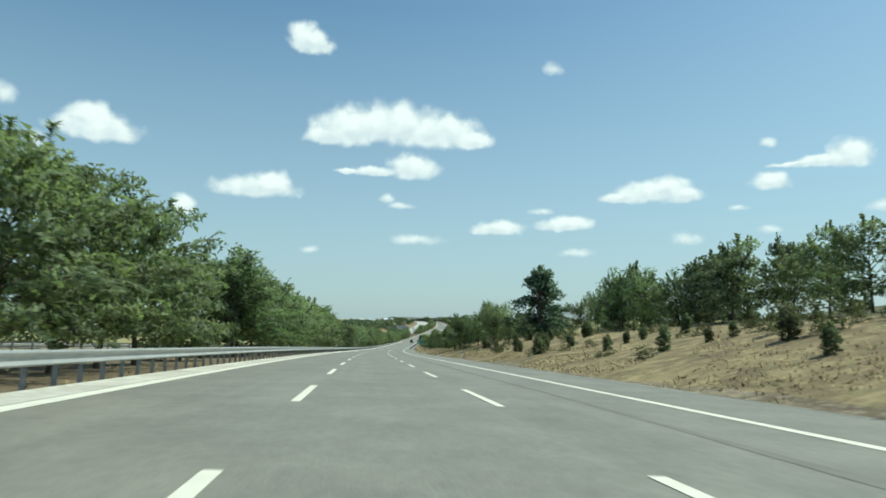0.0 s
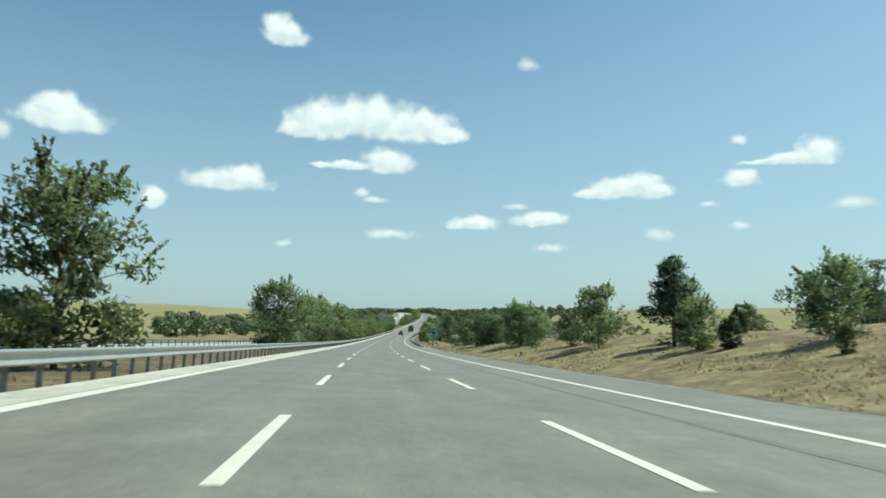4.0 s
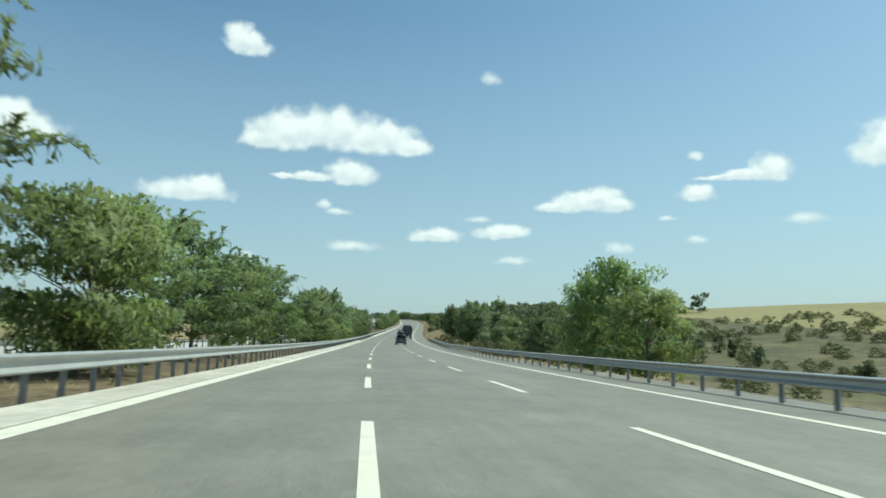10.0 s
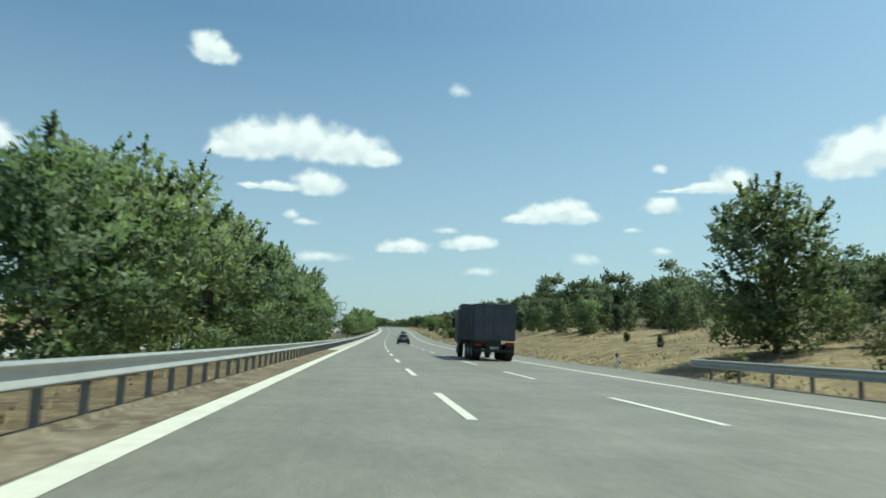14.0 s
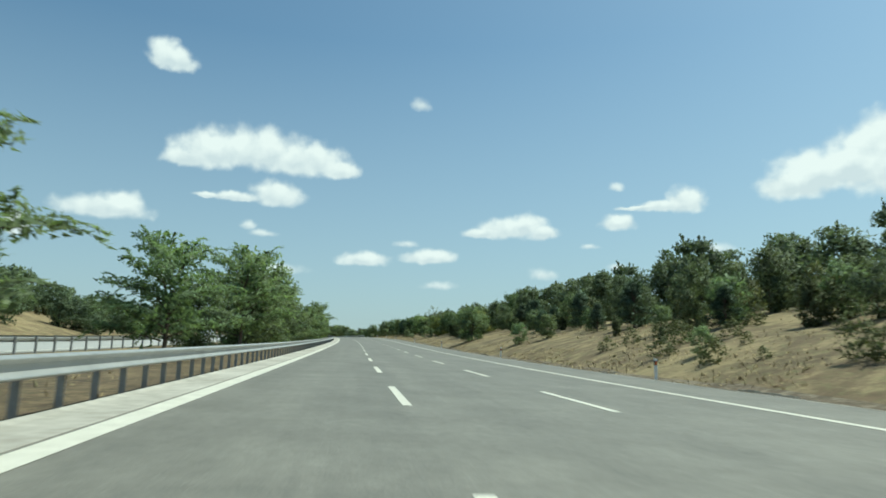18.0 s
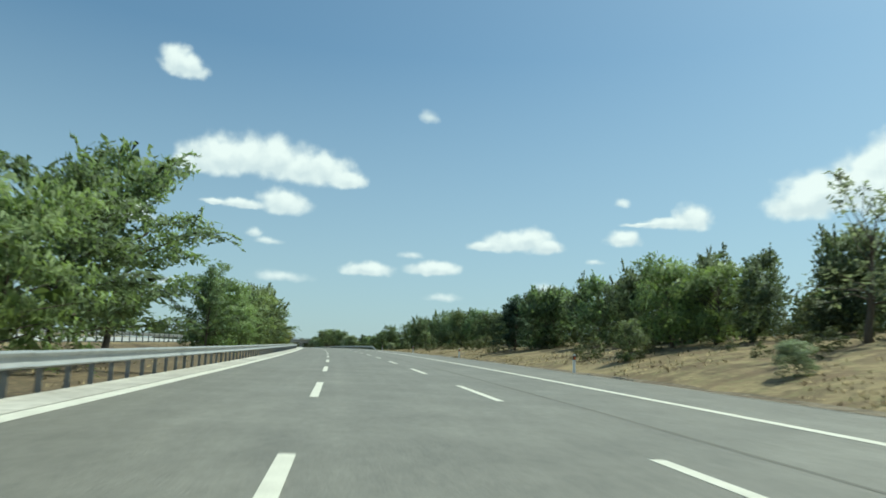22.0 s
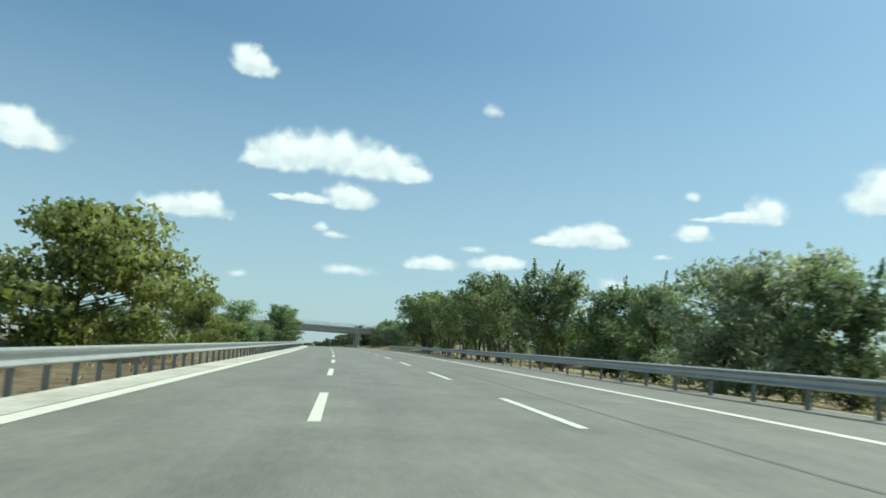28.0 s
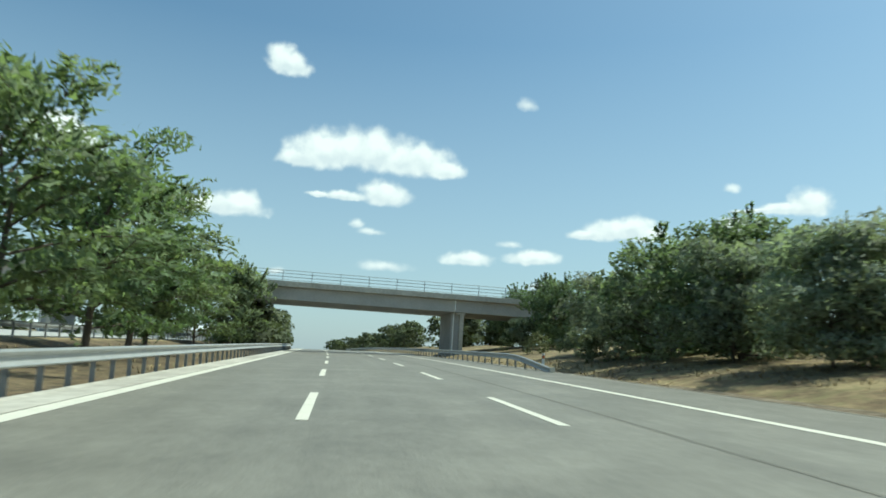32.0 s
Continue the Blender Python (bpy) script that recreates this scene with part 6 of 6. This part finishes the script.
def minivan(m, mat, label, cargo=True, plate_mat=None):
    v = thing("minivan", m, label, "car", "vehicles on the motorway")
    def sec(w_, zb, zh, belt, top, wr, crown=0.04):
        return [(0, zb), (w_ * 0.86, zb), (w_ * 0.97, zb + 0.10), (w_, zb + 0.28), (w_ * 0.995, (zb + belt) / 2 + 0.12), (w_ * 0.97, belt), (w_ * 0.955, belt + 0.03), (wr, top - 0.06), (wr * 0.86, top - 0.01), (0, top + crown)]
    st = [(-1.00, sec(0.80, 0.42, 0, 0.62, 0.66, 0.70, 0.0)), (-0.97, sec(0.86, 0.32, 0, 0.86, 0.98, 0.80, 0.0)), (-0.93, sec(0.885, 0.26, 0, 1.00, 1.10, 0.84, 0.0)),
          (-0.86, sec(0.89, 0.24, 0, 1.02, 1.58, 0.72, 0.01)), (-0.74, sec(0.895, 0.22, 0, 1.02, 1.68, 0.70)), (-0.64, sec(0.90, 0.22, 0, 1.02, 1.71, 0.70)), (0.0, sec(0.905, 0.20, 0, 1.01, 1.74, 0.71)),
          (0.72, sec(0.905, 0.20, 0, 1.00, 1.75, 0.715)), (0.82, sec(0.905, 0.20, 0, 1.00, 1.75, 0.715)), (1.55, sec(0.905, 0.20, 0, 0.99, 1.72, 0.70)), (1.66, sec(0.905, 0.20, 0, 0.99, 1.70, 0.69)), (2.2, sec(0.90, 0.20, 0, 0.97, 1.48, 0.63)),
          (2.62, sec(0.90, 0.22, 0, 0.95, 1.17, 0.66, 0.02)), (2.9, sec(0.89, 0.24, 0, 0.92, 1.03, 0.72, 0.02)), (3.25, sec(0.86, 0.26, 0, 0.84, 0.93, 0.70, 0.02)), (3.5, sec(0.80, 0.30, 0, 0.70, 0.78, 0.66, 0.02)), (3.62, sec(0.66, 0.36, 0, 0.55, 0.62, 0.5, 0.01))]
    def rules(i, k, left):
        tag = "left" if left else "right"
        if k == 6 and i in (4, 5, 6) or k == 6 and i == 8:
            return ("side_window-%d-" % (i if i == 8 else 5)) + tag
        if k == 6 and i == 10:
            return "front_window-" + tag
        if k == 6 and i in (7, 9):
            return "pillar_cover-%d-" % i + tag
        if i in (2,) and k >= 6:
            return "rear_window"
        if i == 11 and k >= 7:
            return "windscreen"
        return "body"
    loft(st, rules, v, {"body": mat, "pillar_cover": M_TRIM, "side_window": M_GLASS, "front_window": M_GLASS, "rear_window": M_GLASS, "windscreen": M_GLASS})
    for x in (-0.84, 0.84):
        for y in (0.0, 2.84):
            wheel(v, x + (0.045 if x > 0 else -0.045), y, 0.325, 0.21, M_ALLOY)
        s_ = 1 if x > 0 else -1
        lamp = part("tail_lamp", box(min(s_ * 0.60, s_ * 0.895), max(s_ * 0.60, s_ * 0.895), -0.985, -0.60, 0.90, 1.10, 0.03), v, "red tail lamp cluster", mat=M_TAIL)
        for dx in (0.70, 0.82):
            c = bmesh.new()
            bmesh.ops.create_cone(c, cap_ends=True, segments=18, radius1=0.062, radius2=0.05, depth=0.02, matrix=Matrix.Translation((s_ * dx, -0.992, 1.0)) @ Matrix.Rotation(radians(90), 4, "X"))
            part("lens", c, lamp, "round pale lens", mat=M_CLEAR)
        part("mirror", box(min(s_ * 0.92, s_ * 1.10), max(s_ * 0.92, s_ * 1.10), 2.02, 2.16, 1.00, 1.17, 0.04), v, "dark door mirror", mat=M_TRIM)
        part("roof_rail", mesh("roof_rail", *tube([(s_ * 0.66, -0.55, 1.72), (s_ * 0.67, -0.35, 1.80), (s_ * 0.67, 1.2, 1.83), (s_ * 0.66, 1.55, 1.74)], [0.022] * 4, 6), M_ALLOY, True), v, "silver roof rail")
        part("side_strip", box(min(s_ * 0.900, s_ * 0.918), max(s_ * 0.900, s_ * 0.918), 0.5, 2.3, 0.545, 0.565, 0.004), v, "chrome side strip", mat=M_CHROME)
        part("pillar_trim", mesh("pillar_trim", *tube([(s_ * 0.862, -0.90, 1.06), (s_ * 0.80, -0.875, 1.35), (s_ * 0.73, -0.85, 1.56)], [0.018] * 3, 5), M_ALLOY), v, "pale pillar trim")
    part("rear_bumper", box(-0.88, 0.88, -1.08, -0.90, 0.36, 0.62, 0.05), v, mat=mat)
    part("bumper_strip", box(-0.80, 0.80, -1.092, -1.07, 0.55, 0.575, 0.005), v, "chrome bumper strip", mat=M_CHROME)
    plate(v, -1.0, 0.78, plate_mat or M_PLATE)
    for y in (-0.15, 0.95):
        part("cross_bar", box(-0.72, 0.72, y - 0.04, y + 0.04, 1.845, 1.88, 0.01), v, "roof cross bar", mat=M_TRIM)
    if cargo:
        b = blob_box(v, "roof_box", 0.46, -0.85, 1.25, 0, 0.40, M_TRIM, "black glossy roof box strapped on the dark minivan")
        b.matrix_basis = m @ Matrix.Translation((0, 0, 1.885))
    return v


def sedan(m, mat, label):
    v = thing("sedan", m, label, "car", "vehicles on the motorway")
    def sec(w_, zb, belt, top, wr, crown=0.03):
        return [(0, zb), (w_ * 0.86, zb), (w_ * 0.97, zb + 0.10), (w_, zb + 0.26), (w_ * 0.995, (zb + belt) / 2 + 0.12), (w_ * 0.965, belt), (w_ * 0.93, belt + 0.03), (wr, top - 0.05), (wr * 0.85, top - 0.01), (0, top + crown)]
    st = [(-1.10, sec(0.76, 0.40, 0.56, 0.60, 0.6, 0.0)), (-1.07, sec(0.84, 0.30, 0.80, 0.92, 0.72, 0.0)), (-1.00, sec(0.86, 0.26, 0.90, 1.00, 0.74, 0.01)), (-0.55, sec(0.885, 0.22, 0.93, 1.04, 0.73, 0.02)), (-0.28, sec(0.89, 0.21, 0.93, 1.07, 0.70)),
          (0.28, sec(0.895, 0.20, 0.92, 1.33, 0.60)), (0.52, sec(0.90, 0.20, 0.92, 1.395, 0.585)), (0.60, sec(0.90, 0.20, 0.92, 1.405, 0.585)), (1.22, sec(0.90, 0.20, 0.91, 1.425, 0.59)), (1.32, sec(0.90, 0.20, 0.91, 1.425, 0.59)),
          (1.75, sec(0.90, 0.20, 0.90, 1.38, 0.575)), (2.35, sec(0.90, 0.20, 0.88, 1.10, 0.64)), (2.5, sec(0.895, 0.20, 0.87, 1.02, 0.66)), (3.1, sec(0.87, 0.22, 0.80, 0.92, 0.66)), (3.5, sec(0.80, 0.26, 0.66, 0.78, 0.6, 0.01)), (3.66, sec(0.64, 0.32, 0.52, 0.58, 0.5, 0.0))]
    def rules(i, k, left):
        tag = "left" if left else "right"
        if k == 6 and i in (5, 6):
            return "side_window-5-" + tag
        if k == 6 and i in (7,):
            return "side_window-7-" + tag
        if k == 6 and i in (9, 10):
            return "front_window-" + tag
        if i == 4 and k >= 7:
            return "rear_window"
        if i == 10 and k >= 7:
            return "windscreen"
        if 3 <= i < 4 and k >= 7 or i in (1, 2) and k >= 6:
            return "boot_lid"
        return "body"
    loft(st, rules, v, {"body": mat, "boot_lid": mat, "side_window": M_GLASS, "front_window": M_GLASS, "rear_window": M_GLASS, "windscreen": M_GLASS})
    for x in (-0.84, 0.84):
        for y in (0.0, 2.83):
            wheel(v, x + (0.045 if x > 0 else -0.045), y, 0.325, 0.22, M_ALLOY, 8)
        s_ = 1 if x > 0 else -1
        lamp = part("tail_lamp", box(min(s_ * 0.52, s_ * 0.865), max(s_ * 0.52, s_ * 0.865), -1.095, -0.80, 0.70, 0.86, 0.03), v, "red tail lamp cluster", mat=M_TAIL)
        part("lens", box(min(s_ * 0.54, s_ * 0.84), max(s_ * 0.54, s_ * 0.84), -1.102, -1.09, 0.80, 0.85, 0.004), lamp, "pale indicator lens", mat=M_CLEAR)
        part("mirror", box(min(s_ * 0.90, s_ * 1.06), max(s_ * 0.90, s_ * 1.06), 1.95, 2.06, 0.93, 1.06, 0.035), v, "dark door mirror", mat=M_TRIM)
        part("door_handle", box(min(s_ * 0.895, s_ * 0.915), max(s_ * 0.895, s_ * 0.915), 0.62, 0.80, 0.80, 0.83, 0.008), v, mat=M_TRIM)
    part("rear_bumper", box(-0.87, 0.87, -1.18, -0.92, 0.36, 0.60, 0.06), v, mat=mat)
    part("boot_strip", box(-0.35, 0.35, -1.088, -1.075, 0.865, 0.885, 0.004), v, "chrome boot strip", mat=M_CHROME)
    part("badge", box(-0.03, 0.03, -1.05, -1.035, 0.92, 0.98, 0.01), v, "small round badge", mat=M_CHROME)
    plate(v, -1.09, 0.69, M_PLATE)
    for y in (0.75, 1.45):
        part("cross_bar", box(-0.66, 0.66, y - 0.035, y + 0.035, 1.50, 1.535, 0.01), v, "roof cross bar", mat=M_ALLOY)
        for x in (-0.55, 0.55):
            part("bar_foot", box(x - 0.04, x + 0.04, y - 0.05, y + 0.05, 1.38, 1.50, 0.01), v, mat=M_TRIM)
    b = blob_box(v, "roof_box", 0.40, 0.25, 2.0, 0, 0.34, M_TRIM, "black glossy roof box on the dark sedan", 0.45)
    b.matrix_basis = m @ Matrix.Translation((0, 0, 1.54))
    return v


def truck(m):
    v = thing("tipper_truck", m, "dark grey tipper truck with a ribbed steel body seen from behind", "truck", "vehicles on the motorway")
    mt = material("truck_steel", (0.060, 0.070, 0.086), (0.105, 0.116, 0.132), 1.2, 0.6, 0.15)
    part("tipper_body", box(-1.25, 1.25, 0, 7.2, 1.25, 3.35, 0.05), v, "dark steel tipper body", mat=mt)
    gate = part("tailgate", box(-1.2, 1.2, -0.09, -0.005, 1.2, 3.1, 0.03), v, "ribbed tailgate", mat=mt)
    for x in (-1.17, -0.6, 0, 0.6, 1.17):
        part("rib", box(x - 0.05, x + 0.05, -0.15, -0.092, 1.2, 3.15, 0.01), gate, mat=mt)
    for z in (1.25, 2.2, 3.05):
        part("rail", box(-1.2, 1.2, -0.17, -0.152, z, z + 0.08, 0.01), gate, mat=mt)
    for s_ in (-1, 1):
        for k in range(8):
            part("side_rib", box(min(s_ * 1.252, s_ * 1.32), max(s_ * 1.252, s_ * 1.32), 0.2 + 0.95 * k, 0.32 + 0.95 * k, 1.3, 3.3, 0.01), v, mat=mt)
        for y in (0.9, 2.2, 3.5, 8.2):
            w_ = bmesh.new()
            bmesh.ops.create_cone(w_, cap_ends=True, segments=24, radius1=0.5, radius2=0.5, depth=0.5 if y < 8 else 0.3, matrix=Matrix.Translation((s_ * 0.97, y, 0.5)) @ Matrix.Rotation(radians(90), 4, "Y"))
            bmesh.ops.bevel(w_, geom=[e for e in w_.edges if e.calc_length() < 0.2], offset=0.04, segments=2, affect="EDGES")
            wh = part("wheel", w_, v, "black truck tyre", mat=M_BLACK)
            h_ = bmesh.new()
            bmesh.ops.create_cone(h_, cap_ends=True, segments=16, radius1=0.26, radius2=0.18, depth=0.06, matrix=Matrix.Translation((s_ * 1.235, y, 0.5)) @ Matrix.Rotation(radians(90 * s_), 4, "Y"))
            part("hub", h_, wh, "grey hub", mat=M_POST)
        part("mudguard", box(min(s_ * 0.7, s_ * 1.25), max(s_ * 0.7, s_ * 1.25), 0.2, 0.24, 0.35, 1.1, 0.01), v, "black mud flap", mat=M_BLACK)
        part("tail_lamp", box(min(s_ * 0.75, s_ * 1.15), max(s_ * 0.75, s_ * 1.15), -0.02, 0.1, 0.88, 1.02, 0.02), v, "red tail lamp", mat=M_TAIL)
        part("mirror", box(min(s_ * 1.3, s_ * 1.5), max(s_ * 1.3, s_ * 1.5), 8.9, 9.0, 2.0, 2.7, 0.04), v, "cab mirror", mat=M_TRIM)
    part("chassis", box(-0.45, 0.45, 0.1, 9.3, 0.7, 1.2, 0.03), v, mat=M_TRIM)
    part("bumper_bar", box(-1.15, 1.15, -0.05, 0.08, 0.52, 0.68, 0.02), v, "dark rear bumper bar", mat=M_TRIM)
    cab = part("cab", box(-1.24, 1.24, 7.5, 9.6, 0.9, 3.3, 0.15), v, "dark cab", mat=mt)
    part("wind_deflector", box(-1.1, 1.1, 7.55, 9.0, 3.31, 3.7, 0.12), cab, mat=mt)
    plate(v, -0.05, 0.72, M_PLATE)


minivan(road_pose(475.9, 1.92, 0.0, 0.0), paint("van_paint", (0.026, 0.036, 0.052)), "dark grey-blue minivan with silver roof rails on the carriageway", plate_mat=M_PLATE_Y)
sedan(road_pose(611.6, 0.85, 0.0, 0.0), paint("sedan_paint", (0.008, 0.011, 0.018)), "dark blue-black sedan with tinted glass on the carriageway")
truck(road_pose(548.0, 3.9, 0.0, 0.0))
minivan(road_pose(776, -25.5, 0.0, 180.0), paint("white_paint", (0.75, 0.75, 0.73)), "small white van on the opposite carriageway", cargo=False)

# ---- long pale sheds in the distance
for s, lat, ln, wd, hh, turn in ((1500, -58, 46, 16, 6, 20), (1640, -40, 30, 14, 5, 70), (1760, -85, 50, 16, 6, 35), (1580, -110, 36, 14, 6, 10)):
    b = thing("farm_shed", Matrix.Translation(on_ground(s, lat, -0.5)) @ Matrix.Rotation(radians(turn), 4, "Z"), "long pale shed with a low pitched roof among fields", "building", "distant sheds")
    part("walls", box(-ln / 2, ln / 2, -wd / 2, wd / 2, 0, hh, 0.05), b, mat=M_BUILD)
    vs = [(-ln / 2 - 0.5, -wd / 2 - 0.6, hh), (ln / 2 + 0.5, -wd / 2 - 0.6, hh), (ln / 2 + 0.5, 0, hh + 2), (-ln / 2 - 0.5, 0, hh + 2), (-ln / 2 - 0.5, wd / 2 + 0.6, hh), (ln / 2 + 0.5, wd / 2 + 0.6, hh)]
    part("roof", mesh("roof", vs, [(0, 1, 2, 3), (3, 2, 5, 4), (0, 3, 4), (1, 5, 2), (0, 4, 5, 1)], M_ROOF if s > 1600 else M_BUILD), b)
    for k in range(6):
        x = -ln / 2 + (k + 0.5) * ln / 6
        part("window", box(x - 1.2, x + 1.2, -wd / 2 - 0.06, -wd / 2 + 0.02, hh * 0.5, hh * 0.75), b, mat=M_GLASS)

# ---- dry grass and weeds
tr_ = np.random.default_rng(8)


def tufts(name, count, s0, s1, a0, a1, high, mat, label, power=1.6, patchy=0.12):
    """Clumps of three blades each, thicker in patches."""
    s, a = tr_.uniform(s0, s1, count), a0 + (a1 - a0) * tr_.uniform(0, 1, count) ** power
    keep = np.array([noise.noise((x * 0.12, y * 0.25, 5.0)) > -patchy for x, y in zip(s, a)])
    base = surface(s[keep], a[keep]) - np.array((0, 0, 0.03))
    n = len(base)
    h = (high * tr_.uniform(0.4, 1.2, n))[:, None]
    vs, ns = [], []
    for k in range(3):
        w_ = tr_.uniform(0, 6.28, n)
        d = np.stack([np.cos(w_), np.sin(w_), 0 * w_], 1)
        o = base + d * tr_.uniform(0, 0.12, n)[:, None]
        sd = np.stack([-d[:, 1], d[:, 0], d[:, 2]], 1) * (0.018 + 0.05 * h)
        tip = o + d * h * tr_.uniform(0.2, 0.8, n)[:, None] + np.array((0, 0, 1.0)) * h
        vs.append(np.stack([o + sd, o - sd, tip], 1).reshape(-1, 3))
        ns.append(np.repeat(unit(0.35 * d + np.array((0, 0, 1.0))), 3, 0))
    vs = np.concatenate(vs)
    me = mesh(name, vs.tolist(), np.arange(len(vs)).reshape(-1, 3).tolist(), mat, True)
    me.normals_split_custom_set_from_vertices(np.concatenate(ns).tolist())
    tagged(new(name, me), label, "grass", kind="stuff")


M_WEED = material("green_weeds", (0.15, 0.15, 0.07), (0.23, 0.21, 0.11), 2.0, 0.9, spread=0.3)
tufts("verge_grass", 30000, -10, 1260, 9.15, 13.5, 0.13, M_STRAW, "short dry grass along the edge of the hard shoulder", 1.3)
tufts("verge_weeds", 14000, -10, 300, 9.3, 16, 0.11, M_WEED, "olive weeds along the first bank", 1.0)
tufts("dry_grass", 60000, -10, 1260, 9.4, 26, 0.15, M_STRAW, "straw-coloured dry grass tufts on the bank")
tufts("median_grass", 7000, -10, 1260, -15.6, -7.1, 0.14, M_STRAW, "dry grass tufts in the median", 1.0)
tufts("weeds", 12000, -10, 1260, 9.6, 24, 0.15, M_WEED, "green and olive weeds on the bank")
tufts("median_weeds", 2500, -10, 1260, -15.6, -7.1, 0.18, M_WEED, "olive weeds in the median", 1.0)
